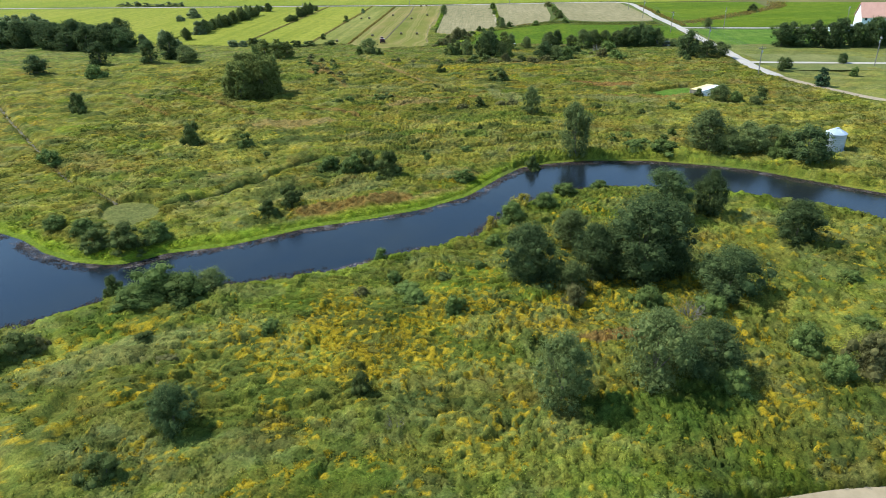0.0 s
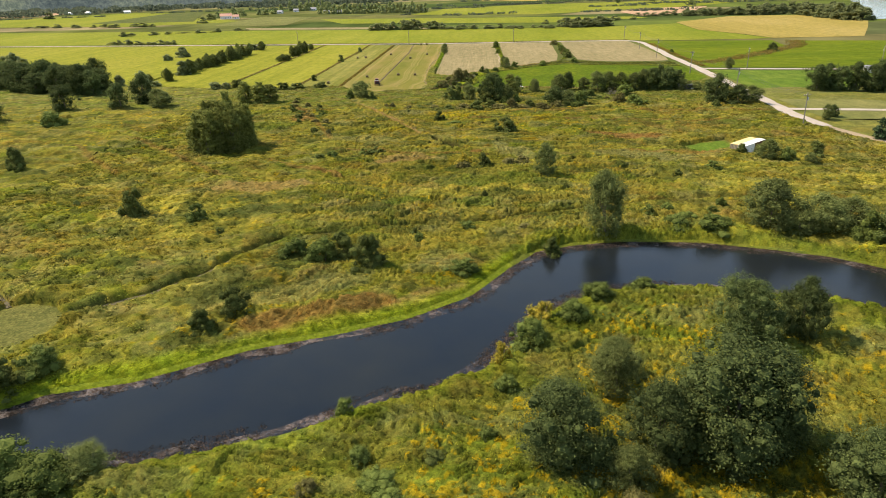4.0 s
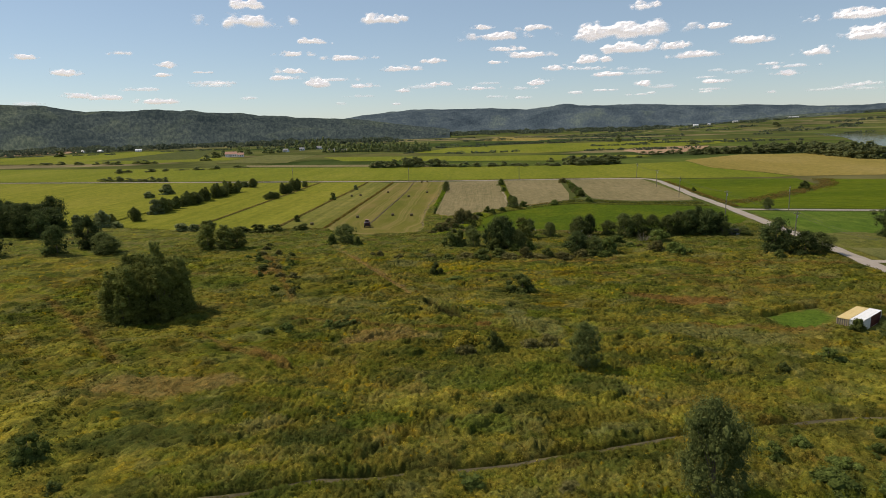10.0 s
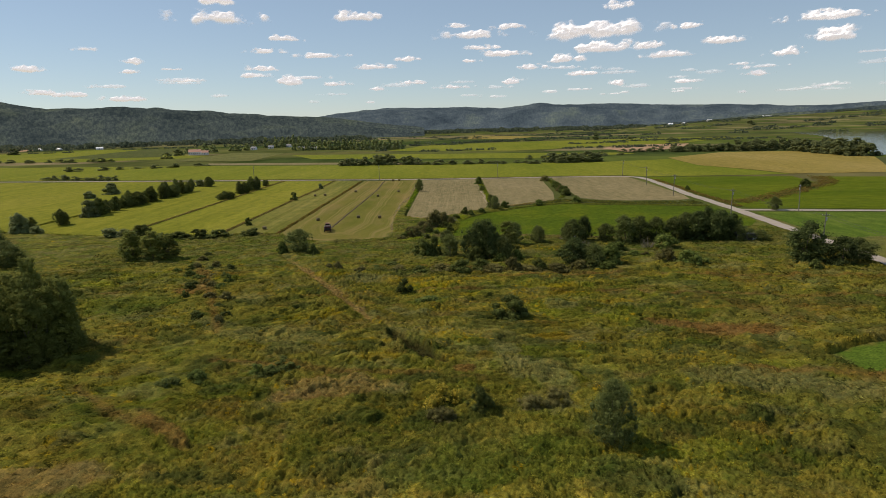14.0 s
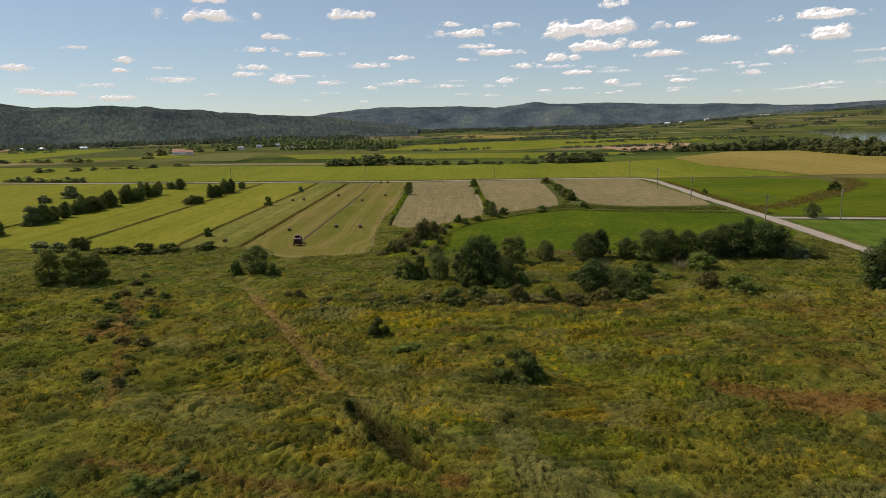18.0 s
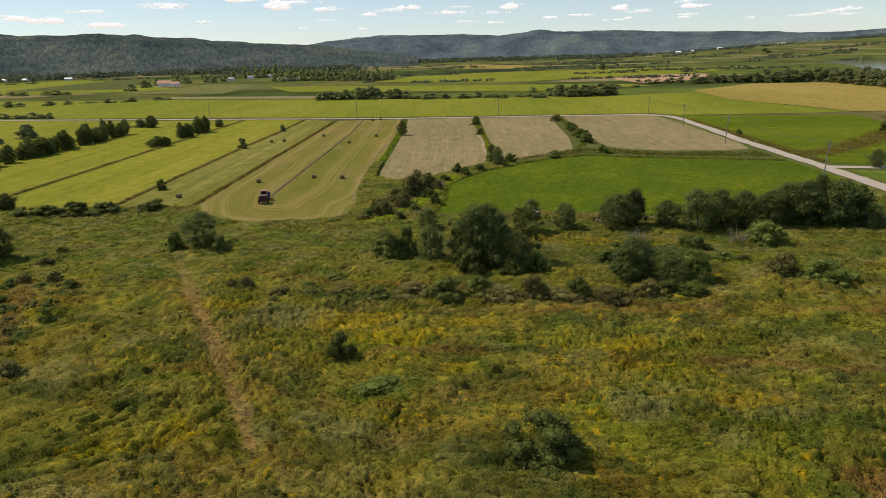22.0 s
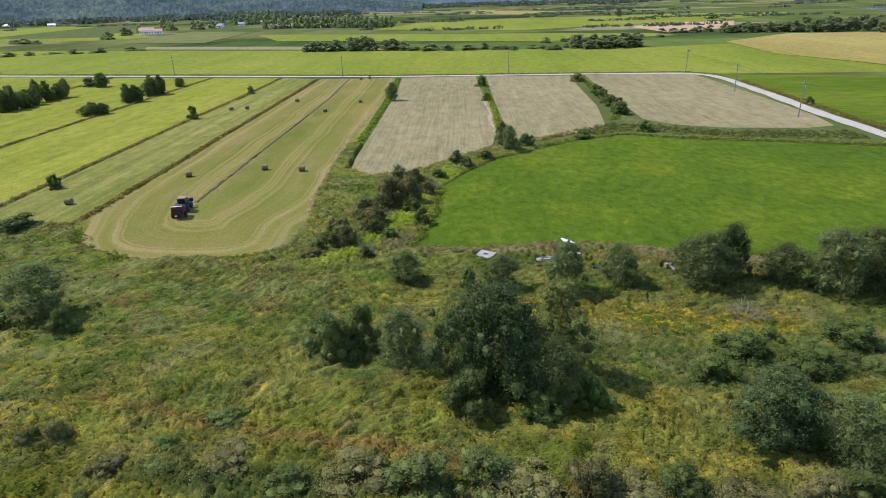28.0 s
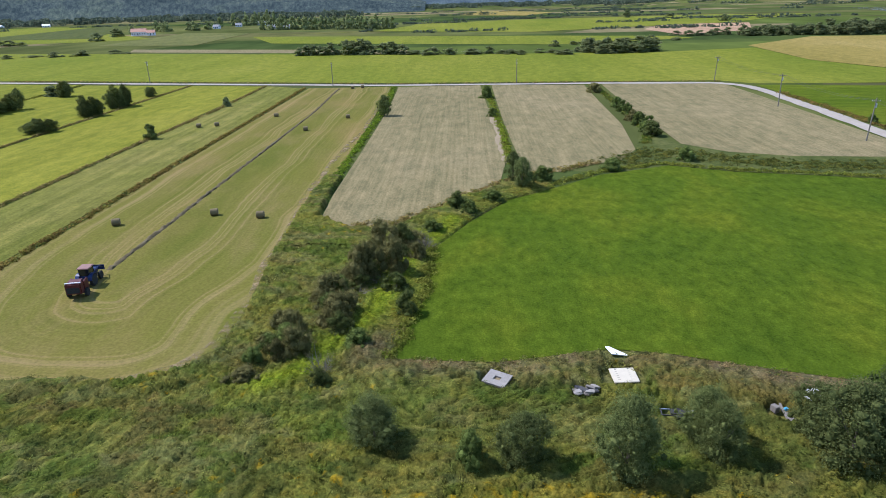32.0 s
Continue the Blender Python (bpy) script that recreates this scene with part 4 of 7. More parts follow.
ribbon("dirt_margin", [(-26, 460), (-24.3, 381), (-25.6, 345), (-25.4, 324), (-24.3, 305), (-23.2, 290), (-22.3, 281), (-22.3, 275), (-24, 271.2), (-27.5, 268.8), (-34.7, 268.8), (-42, 269.2), (-48, 271.6)], 0.5, 0.12, HEADLAND, "strip of bare tan dirt along the hay field's edge", "dirt strip", 0.55, 0.02)
ribbon("dirt_margin_2", [(9.3, 345), (9.0, 372), (8.2, 410)], 0.9, 0.12, DIRT, "strip of bare tan dirt beside the stubble", "dirt strip", 0.6, 0.02)

# ---- distance: hills, woods, far hedges ----
def ridge(name, crest, r0, r1, r2, label, seed, rough=9.0, material=None):
    """Wooded hills seen far off: a crest line given as (bearing, height angle), between distances r0 and r2."""
    az = np.radians(np.linspace(crest[0][0], crest[-1][0], 520))
    top = np.interp(np.degrees(az), [c[0] for c in crest], [c[1] for c in crest])
    rr = np.concatenate([np.linspace(r0, r1, 60), np.linspace(r1 + 40, r2, 5)])
    A, R = np.meshgrid(az, rr)
    x, y = -1 + R * np.sin(A), 62 + R * np.cos(A)
    high = 35 + r1 * np.tan(np.radians(np.interp(np.degrees(A), [c[0] for c in crest], [c[1] for c in crest])))
    u = np.clip((R - r0) / (r1 - r0), 0, 1)
    s = (u * u * (3 - 2 * u)) * (R <= r1) + (R > r1) * (1 - 0.25 * (R - r1) / (r2 - r1))
    bulge = (fbm(x, y, 480, seed, 5) - 0.5) * 0.85 * np.sin(np.pi * u)
    z = high * np.clip(s + bulge, 0, 1.2) + (fbm(x, y, 75, seed + 9, 2) - 0.5) * 2 * rough * 0.7 * np.clip(u * 4, 0, 1) - 1.5
    k = np.arange(A.size).reshape(A.shape)
    q = np.stack([k[:-1, :-1], k[:-1, 1:], k[1:, 1:], k[1:, :-1]], -1).reshape(-1, 4)
    ob = link_mesh(name, np.stack([x.ravel(), y.ravel(), z.ravel()], 1), q, material or HAZY_FOREST, np.stack([(A * r1).ravel(), R.ravel(), z.ravel()], 1), smooth=True)
    return tagged(ob, label, "hills", kind="structure")


ridge("backdrop_hills_far", [(-16, 0.3), (-12.7, 0.68), (-10.7, 1.02), (-6.7, 1.4), (0.8, 1.38), (3.7, 1.14), (7.1, 1.36), (13.2, 1.25), (18.5, 0.96), (24.6, 0.81), (28.3, 0.62), (30.7, 0.72), (38, 0.9), (50, 0.8)], 2900, 4300, 4700, "long far wooded ridge, blue-green with distance", 301, 8, HAZY_FOREST_FAR)
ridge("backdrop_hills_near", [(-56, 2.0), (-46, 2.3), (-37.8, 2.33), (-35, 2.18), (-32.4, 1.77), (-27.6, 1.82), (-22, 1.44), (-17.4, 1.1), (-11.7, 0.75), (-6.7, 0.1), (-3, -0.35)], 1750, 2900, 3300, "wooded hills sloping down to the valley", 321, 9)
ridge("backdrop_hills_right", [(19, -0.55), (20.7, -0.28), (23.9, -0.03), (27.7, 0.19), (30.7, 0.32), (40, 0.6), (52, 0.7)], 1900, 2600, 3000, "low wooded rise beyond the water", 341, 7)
RISE = ridge("backdrop_rise", [(12, -1.15), (16, -0.75), (20.7, -0.42), (23.9, -0.22), (27.7, -0.02), (30.7, 0.1), (40, 0.3), (52, 0.4)], 1250, 1900, 2400, "low farmed rise beyond the water", 361, 2, FARM)
RISE_AT = np.array([v.co[:] for v in RISE.data.vertices])


def rise_z(x, y):
    return float(RISE_AT[np.argmin(np.hypot(RISE_AT[:, 0] - x, RISE_AT[:, 1] - y)), 2])


def cards(centres, sizes, normals, rng, fold=0.22):
    """Small leaf-like quads with a fold, as vertices and triangles."""
    n = len(centres)
    a = rng.normal(size=(n, 3))
    u = np.cross(normals, a)
    u /= np.linalg.norm(u, axis=1)[:, None] + 1e-9
    v = np.cross(normals, u)
    s = np.asarray(sizes)[:, None]
    tip, tail = centres + u * s * 0.62, centres - u * s * 0.62
    lft, rgt = centres + v * s * 0.4 + normals * s * fold, centres - v * s * 0.4 + normals * s * fold
    verts = np.stack([tip, lft, tail, rgt], 1).reshape(-1, 3)
    b = np.arange(n)[:, None] * 4
    tris = np.concatenate([b + [0, 1, 2], b + [0, 2, 3]], 0)
    return verts, tris


def crown_points(h, w, foot, shape, blobs, leaves, rng, airy=1.0):
    """Leaf places and facings on many overlapping clumps that fill a crown."""
    t = rng.random(blobs) ** (1.35 if shape == "dome" else 1.0)
    if shape == "round":
        prof = np.sqrt(np.clip(1 - (2 * t - 0.9) ** 2, 0.05, 1))
    elif shape == "tall":
        prof = 0.35 + 0.65 * np.sin(np.pi * np.clip(t * 0.75 + 0.22, 0, 1))
    elif shape == "cone":
        prof = 1.05 - t * 0.95
    else:
        prof = np.sqrt(np.clip(1 - t ** 2, 0.1, 1))
    ang, rad = rng.random(blobs) * 2 * np.pi, rng.random(blobs) ** 0.45 * 0.41 * w * prof * (0.75 + 0.4 * rng.random(blobs))
    bz = foot + (h - foot) * (0.04 + 0.88 * t)
    br = airy * w * (0.085 + 0.13 * rng.random(blobs) ** 1.6) * (0.75 + 0.35 * prof)
    c = np.stack([rad * np.cos(ang), rad * np.sin(ang), bz], 1)
    lobes = rng.normal(size=(6, 3)) * [1, 1, 0.6]
    lobes /= np.linalg.norm(lobes, axis=1)[:, None]
    mid = np.array([0, 0, foot + (h - foot) * 0.4])
    q = (c - mid) / (np.linalg.norm(c - mid, axis=1)[:, None] + 1e-6)
    c = mid + (c - mid) * (0.97 + (np.clip(q @ lobes.T, 0, 1) ** 4 * rng.uniform(0.12, 0.45, 6)).sum(1))[:, None]
    pick = rng.choice(blobs, leaves, p=br ** 2 / (br ** 2).sum())
    d = rng.normal(size=(leaves, 3))
    d /= np.linalg.norm(d, axis=1)[:, None]
    d[:, 2] = np.abs(d[:, 2]) * np.where(rng.random(leaves) < 0.72, 1, -1)
    k = br[pick] * (0.72 + 0.42 * rng.random(leaves)) * np.where(rng.random(leaves) < 0.1, rng.uniform(1.05, 1.5, leaves), 1)
    p = c[pick] + d * k[:, None] * [1, 1, 0.95]
    p[:, 2] = np.maximum(p[:, 2], 0.06)
    nrm = d * 0.75 + rng.normal(size=(leaves, 3)) * 0.5 + [0, 0, 0.3]
    nrm /= np.linalg.norm(nrm, axis=1)[:, None]
    return p, nrm, c, br


def leaf_tris(centres, sizes, normals, rng):
    """Pointed leaves or leaf sprays, one triangle each."""
    n = len(centres)
    u = np.cross(normals, rng.normal(size=(n, 3)))
    u /= np.linalg.norm(u, axis=1)[:, None] + 1e-9
    v = np.cross(normals, u)
    k = np.asarray(sizes)[:, None]
    verts = np.stack([centres + u * k * 0.8 - normals * k * 0.12, centres - u * k * 0.45 + v * k * 0.48, centres - u * k * 0.45 - v * k * 0.48], 1).reshape(-1, 3)
    return verts, np.arange(n * 3).reshape(-1, 3)


_ico = bmesh.new()
bmesh.ops.create_icosphere(_ico, subdivisions=1, radius=1.0)
ICO_V, ICO_F = np.array([v.co[:] for v in _ico.verts]), np.array([[v.index for v in f.verts] for f in _ico.faces])
_ico.free()


def plant(kind, h, w, foot, shape, blobs, leaves, leaf, seed, trunk=0.0, name="tree", category="tree", full=0.42, airy=1.0):
    """One tree or shrub with trunk or stems and a leafy crown; copies are set out from it."""
    rng = np.random.default_rng(seed)
    p, nrm, c, br = crown_points(h, w, foot, shape, blobs, leaves, rng, airy)
    v, f = leaf_tris(p, leaf * (0.6 + 0.8 * rng.random(leaves)), nrm, rng)
    rough = full + 0.25 * rng.random((blobs, len(ICO_V)))
    core = c[:, None, :] + ICO_V[None] * (br[:, None] * rough)[..., None]
    core[..., 2] = np.maximum(core[..., 2], 0.03)
    cf = ICO_F[None] + (np.arange(blobs) * len(ICO_V))[:, None, None] + len(v)
    top = thing(name, "", category)
    cr = link_mesh("crown", np.concatenate([v, core.reshape(-1, 3)]), np.concatenate([f, cf.reshape(-1, 3)]), LEAF[kind])
    cr.parent = top
    if trunk:
        bm = bmesh.new()
        rod((0, 0, -0.3), (0.05 * w * rng.normal() * 0.3, 0, foot + (h - foot) * 0.35), trunk, trunk * 0.55, 7, bm)
        q0 = (0, 0, foot + (h - foot) * 0.25)
        rod(q0, (0, 0, h * 0.86), trunk * 0.55, trunk * 0.12, 6, bm)
        for b in c[:: max(1, blobs // 7)][:7]:
            rod((0, 0, foot * 0.7 + 0.3 * b[2]), b, trunk * 0.4, trunk * 0.08, 5, bm)
        part("trunk", bm, BARK, top)
    else:
        for b in c[:: max(1, blobs // 4)][:4]:
            part("stem", rod((b[0] * 0.15, b[1] * 0.15, -0.2), b, 0.05 + 0.008 * h, 0.015, 5), BARK, top)
    return top, h, w


def bare_shrub(seed):
    """A half-dead shrub: grey forked branches with few leaves left."""
    rng = np.random.default_rng(seed)
    top = thing("shrub", "", "shrub")
    bm, tips = bmesh.new(), []
    for i in range(15):
        a, lean = i * 2.4 + rng.uniform(-0.4, 0.4), rng.uniform(0.35, 1.15)
        p = Vector((0.08 * math.cos(a), 0.08 * math.sin(a), -0.1))
        q = p + Vector((lean * math.cos(a), lean * math.sin(a), rng.uniform(0.9, 1.7)))
        rod(p, q, 0.035, 0.016, 5, bm)
        for j in range(5):
            b = p.lerp(q, rng.uniform(0.35, 1))
            e = b + Vector((rng.normal() * 0.35 + 0.25 * math.cos(a), rng.normal() * 0.35 + 0.25 * math.sin(a), rng.uniform(0.15, 0.75)))
            rod(b, e, 0.014, 0.005, 4, bm)
            tips.append(e)
    part("branches", bm, WOOD_GREY, top)
    t = np.array([v[:] for v in tips]).repeat(14, 0)
    c = t + rng.normal(size=t.shape) * [0.16, 0.16, 0.14]
    n = rng.normal(size=t.shape)
    v, f = leaf_tris(c, 0.05 * (0.6 + 0.8 * rng.random(len(c))), n / np.linalg.norm(n, axis=1)[:, None], rng)
    link_mesh("leaves", v, f, LEAF["grey"]).parent = top
    return top, 2.4, 2.4


PROTO = {
    "oak": [plant("oak", 8, 7, 0.2, "round", 120, 8200, 0.2, 11 + i, 0.22, full=0.3, airy=0.88) for i in range(3)],
    "poplar": [plant("poplar", 11, 5, 0.0, "tall", 150, 10000, 0.145, 21 + i, 0.17, airy=0.95) for i in range(2)],
    "willow": [plant("willow", 6, 5, 0.1, "round", 150, 9000, 0.125, 31 + i, 0.13, full=0.24, airy=0.82) for i in range(3)],
    "shrub": [plant("shrub", 3.2, 4, 0.05, "dome", 50, 3200, 0.15, 41 + i, 0, "shrub", "shrub", full=0.62, airy=1.08) for i in range(3)],
    "dark": [plant("dark", 3.6, 4, 0.05, "dome", 50, 3200, 0.15, 51 + i, 0, "shrub", "shrub", full=0.62, airy=1.08) for i in range(3)],
    "gold": [plant("gold", 2.4, 3.6, 0.05, "dome", 24, 1200, 0.19, 61, 0, "shrub", "shrub")],
    "rust": [plant("rust", 3, 4.2, 0.05, "dome", 50, 3000, 0.15, 71 + i, 0, "shrub", "shrub", full=0.62, airy=1.08) for i in range(3)],
    "grey": [bare_shrub(81), bare_shrub(82)],
    "spruce": [plant("spruce", 6, 4.5, 0.2, "cone", 44, 2200, 0.28, 85, 0.14)],
    "far": [plant("far", 8, 7, 0.0, "dome", 64, 1500, 0.42, 91 + i, 0.12, full=0.68, airy=1.25) for i in range(3)],
}
FINE = {
    "oak": [plant("oak", 8, 7, 0.2, "round", 150, 24000, 0.105, 111 + i, 0.22, full=0.34, airy=0.84) for i in range(3)],
    "willow": [plant("willow", 6, 5, 0.1, "round", 170, 20000, 0.078, 131 + i, 0.13, full=0.26, airy=0.8) for i in range(3)],
    "poplar": [plant("poplar", 11, 5, 0.0, "tall", 170, 22000, 0.095, 121 + i, 0.17, full=0.4, airy=0.9) for i in range(1)],
    "shrub": [plant("shrub", 3.2, 4, 0.05, "dome", 70, 8500, 0.085, 141 + i, 0, "shrub", "shrub", full=0.55, airy=0.95) for i in range(3)],
    "dark": [plant("dark", 3.6, 4, 0.05, "dome", 70, 8500, 0.085, 151 + i, 0, "shrub", "shrub", full=0.55, airy=0.95) for i in range(2)],
    "rust": [plant("rust", 3, 4.2, 0.05, "dome", 70, 8000, 0.085, 171 + i, 0, "shrub", "shrub", full=0.5, airy=0.95) for i in range(2)],
}
LABEL = {"oak": "dark green broadleaf tree with a dense lumpy crown", "poplar": "tall narrow green poplar with small fluttering leaves", "willow": "grey-green willow tree with a loose feathery crown",
         "shrub": "rounded mid-green leafy shrub in rough grass", "dark": "dark green dense shrub in rough grass", "gold": "low yellowing shrub in rough meadow grass", "rust": "low rusty brown shrub turning colour",
         "grey": "thin greyish half-bare shrub", "spruce": "dark green conical evergreen tree", "far": "green broadleaf tree far across the fields"}
used = {}
trng = random.Random(5)


def in_company(rows):
    """Each tree of a row as a small group of uneven height."""
    out = []
    for kind, x, y, h, w in rows:
        if kind != "poplar":
            out.append((kind, x, y, h, w))
            continue
        for k, stem in enumerate(("willow", "willow", "poplar")):
            out.append((stem, x + trng.uniform(-1.4, 1.4), y + trng.uniform(-2.2, 2.2), h * (0.95, 0.75, 0.8)[k] * trng.uniform(0.8, 1.15), w * trng.uniform(0.7, 0.95)))
    return out


def set_out(rows, group, where="", lift=0.3):
    """Sets out trees and shrubs: kind, x, y, height, width."""
    for kind, x, y, h, w in rows:
        close = kind in FINE and (y < 95 and abs(x) < 70 or 222 < y < 300 and -50 < x < 62 or abs(x) < 22)
        kinds = FINE[kind] if close else PROTO[kind]
        j = used.get((kind, close), 0)
        used[(kind, close)] = j + 1
        p, ph, pw = kinds[j % len(kinds)]
        y += w * lift
        h += 0.5 if h < 3 else 0
        z = float(ground_z(np.array([x]), np.array([y]))[0])
        m = pose(x, y, z - 0.05, trng.uniform(-3, 3), trng.uniform(-3, 3), trng.uniform(0, 360)) @ Matrix.Diagonal((w / pw, w / pw, h / ph, 1))
        if j < len(kinds):
            ob = p
            ob.matrix_basis = m
        else:
            ob = copy_thing(p, Matrix.Identity(4))
            ob.matrix_basis = m
        tagged(ob, LABEL[kind] + (" " + where if where else ""), "tree" if kind in ("oak", "poplar", "willow", "spruce", "far", "far_poplar") else "shrub", group)


LITE = []
for i in range(4):
    _r = np.random.default_rng(191 + i)
    _h, _w, _sh = ((8, 7, "dome"), (8, 7, "round"), (8, 6, "tall"), (8, 7, "dome"))[i]
    _p, _nn, _cc, _bb = crown_points(_h, _w, 0.0, _sh, 30, 520, _r, 1.15)
    _v, _f = leaf_tris(_p, 0.55 * (0.6 + 0.8 * _r.random(520)), _nn, _r)
    _core = (_cc[:, None, :] + ICO_V[None] * (_bb[:, None] * (0.6 + 0.25 * _r.random((30, len(ICO_V)))))[..., None]).reshape(-1, 3)
    _cf = (ICO_F[None] + (np.arange(30) * len(ICO_V))[:, None, None] + len(_v)).reshape(-1, 3)
    _all = np.concatenate([_v, _core])
    _all[:, 2] = np.maximum(_all[:, 2], 0.03)
    LITE.append((_all / [_w, _w, _h], np.concatenate([_f, _cf])))


def joined_trees(name, rows, label):
    """Many small far trees in one mesh: kind, x, y, height, width."""
    V, F, n = [], [], 0
    for i, (kind, x, y, h, w) in enumerate(rows):
        v, f = LITE[2 if kind == "far_poplar" else (0, 1, 3)[i % 3]]
        a = trng.uniform(0, 6.28)
        V.append(np.stack([x + w * (v[:, 0] * math.cos(a) - v[:, 1] * math.sin(a)), y + w * (v[:, 0] * math.sin(a) + v[:, 1] * math.cos(a)), v[:, 2] * h], 1))
        F.append(f + n)
        n += len(v)
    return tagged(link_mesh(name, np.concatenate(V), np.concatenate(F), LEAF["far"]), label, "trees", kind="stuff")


# goldenrod meadow on the near side of the river
set_out([("oak", 6.1, 68, 8.2, 8), ("willow", 12.2, 78, 6.5, 4.6), ("oak", 19.8, 67.5, 10.5, 11), ("oak", 13.7, 69, 8, 6.4), ("oak", 28.6, 63.4, 7, 8.2), ("oak", 27.9, 86.4, 8.3, 7.2), ("oak", 34.1, 89.3, 7.8, 5), ("oak", 42.9, 78.8, 6.6, 7),
         ("oak", 23.5, 70, 9, 7), ("willow", 7.2, 45, 8, 5.4), ("willow", 15.9, 47, 8.6, 6.6), ("oak", 22.1, 49.2, 6.3, 6.2), ("oak", -26.9, 41.1, 5.6, 4.2)], "trees in the near meadow", "among goldenrod")
set_out([("grey", 23, 59.9, 3.2, 3.4), ("shrub", 18.8, 61.6, 3.2, 4.2), ("shrub", 25.5, 60.4, 3, 3.6), ("shrub", 22.8, 46.6, 3, 4), ("shrub", 32.7, 53.8, 4, 4.5), ("shrub", 33.5, 49.4, 3.4, 3.4), ("rust", 37.2, 50.3, 4.6, 5), ("dark", -11.2, 46.6, 2.4, 2.3),
         ("grey", -7.5, 42.2, 1.9, 1.8), ("shrub", -2.9, 60.3, 2.6, 3), ("shrub", -7.7, 63.3, 1.6, 3.8), ("shrub", -0.1, 71.7, 1.4, 2.2), ("dark", -30.4, 35.6, 2.4, 3.6), ("rust", 10.6, 63, 3, 3), ("willow", 11, 66, 5, 4)], "shrubs in the near meadow", "among goldenrod")
set_out([("shrub", -39.5, 64, 4.2, 7), ("willow", -33.2, 66.3, 3.4, 4.2), ("dark", -45.5, 65.4, 2.9, 2.8), ("shrub", -36, 63.6, 3.6, 7), ("shrub", -41.5, 61.5, 3, 6), ("dark", -48.3, 51.9, 3.2, 4.6), ("shrub", -51, 50, 3, 5), ("gold", 1.5, 83.8, 2.3, 2.4), ("shrub", 4.6, 86.8, 3.8, 5),
         ("gold", 6.2, 92.8, 2.4, 3.4), ("willow", 12.6, 81.7, 4.8, 4), ("shrub", 44.4, 68.7, 1.6, 2.7), ("shrub", 40.5, 57.9, 1.7, 3.5), ("shrub", 10, 93, 2.4, 4.4), ("shrub", 14, 98.5, 2, 4.6), ("shrub", -13.6, 75.8, 1.7, 2), ("shrub", 20, 101, 1.6, 4), ("shrub", 2, 79, 1.8, 2.6)], "shrubs along the river bank", "beside the river")
# far bank
set_out([("dark", -50.6, 78.5, 4.2, 5.2), ("dark", -55.7, 79.4, 3.2, 4.6), ("shrub", -47.8, 82, 2.3, 4.6), ("dark", -33.4, 90.6, 3, 3.4), ("dark", -31, 94, 4, 4), ("dark", -16.3, 107, 5.4, 5.4), ("dark", -20.6, 110.4, 4.8, 4.4), ("shrub", -23.5, 109, 3.8, 5), ("shrub", -28, 111.4, 3.4, 5),
         ("dark", 9.9, 115, 3, 3), ("shrub", 56.2, 116.2, 4.6, 5.2), ("shrub", -60, 83.6, 2.4, 5), ("shrub", -66, 86, 2, 4), ("shrub", -3, 106.5, 1.6, 4.4), ("shrub", 36, 121.6, 2, 6), ("shrub", 30, 123, 1.7, 5)], "shrubs along the river bank", "beside the river")
set_out([("willow", 18.6, 119.6, 11.6, 6.6), ("willow", 44.4, 121, 9, 9.2), ("willow", 52.1, 121.4, 6.6, 7.4), ("willow", 56.8, 123, 5.6, 6.4), ("oak", 59.2, 112, 7.2, 8.4), ("willow", 47.6, 119.6, 6, 5)], "trees along the river bank", "by the river")
set_out([("dark", -62.4, 129.8, 4.8, 4.6), ("shrub", -49.2, 126.3, 3.4, 4), ("dark", -43.7, 122.3, 1.3, 2), ("dark", -77, 137, 1.2, 2), ("shrub", -87.1, 118, 2.6, 4.4), ("dark", -106.7, 162.5, 5, 4.4), ("dark", -110, 166, 4.6, 4), ("shrub", -130, 210, 5.2, 7.4),
         ("dark", 6, 193.2, 4.4, 5.8), ("dark", -0.3, 160.1, 3.5, 3.3), ("gold", -4.4, 161.6, 2.2, 4), ("rust", 5.2, 160.4, 1.8, 4), ("rust", 8.4, 161.8, 2.0, 3.4), ("rust", -4.4, 157.6, 1.8, 3.6), ("dark", 38.2, 151.9, 1.5, 2.3), ("shrub", 46.3, 155.2, 1.5, 4), ("dark", 70.8, 163.5, 2.8, 4.2), ("dark", 0, 138.5, 1.6, 1.5)], "shrubs in the wide meadow")
set_out([("willow", 12.4, 152.6, 7.2, 4.4), ("oak", -143.9, 238.8, 8.8, 8), ("oak", -155.7, 217.9, 7.4, 9), ("oak", -120.8, 248, 10.4, 9), ("oak", -124, 239, 8.8, 7), ("willow", -112, 241, 7, 9), ("spruce", 93.6, 180.8, 5, 4.8), ("willow", 59.9, 161.9, 5.4, 5.2), ("shrub", 63.6, 161, 3.2, 4), ("willow", 67, 158, 3.2, 3.4), ("dark", 56, 166.2, 2.4, 2.6)], "trees in the wide meadow")
# thick poplar clump
crng = random.Random(8)
rows = []
for i in range(22):
    a, r = i * 2.4, 6.6 * math.sqrt((i + 0.5) / 22)
    rows.append(("poplar", -65.5 + r * math.cos(a), 182 + r * math.sin(a) * 0.85, 14.0 - 0.62 * r + crng.uniform(-1.6, 1.2), 4.8 + crng.uniform(-0.6, 0.8)))
for i in range(14):
    a, r = i * 0.449, 7.0 + crng.uniform(-0.6, 0.6)
    rows.append(("poplar", -65.5 + r * math.cos(a), 182 + r * math.sin(a) * 0.85, 5.4 + crng.uniform(-1.6, 1.6), 3.6 + crng.uniform(-0.5, 0.5)))
set_out(rows, "poplar clump in the meadow", "in a thick clump", 0)
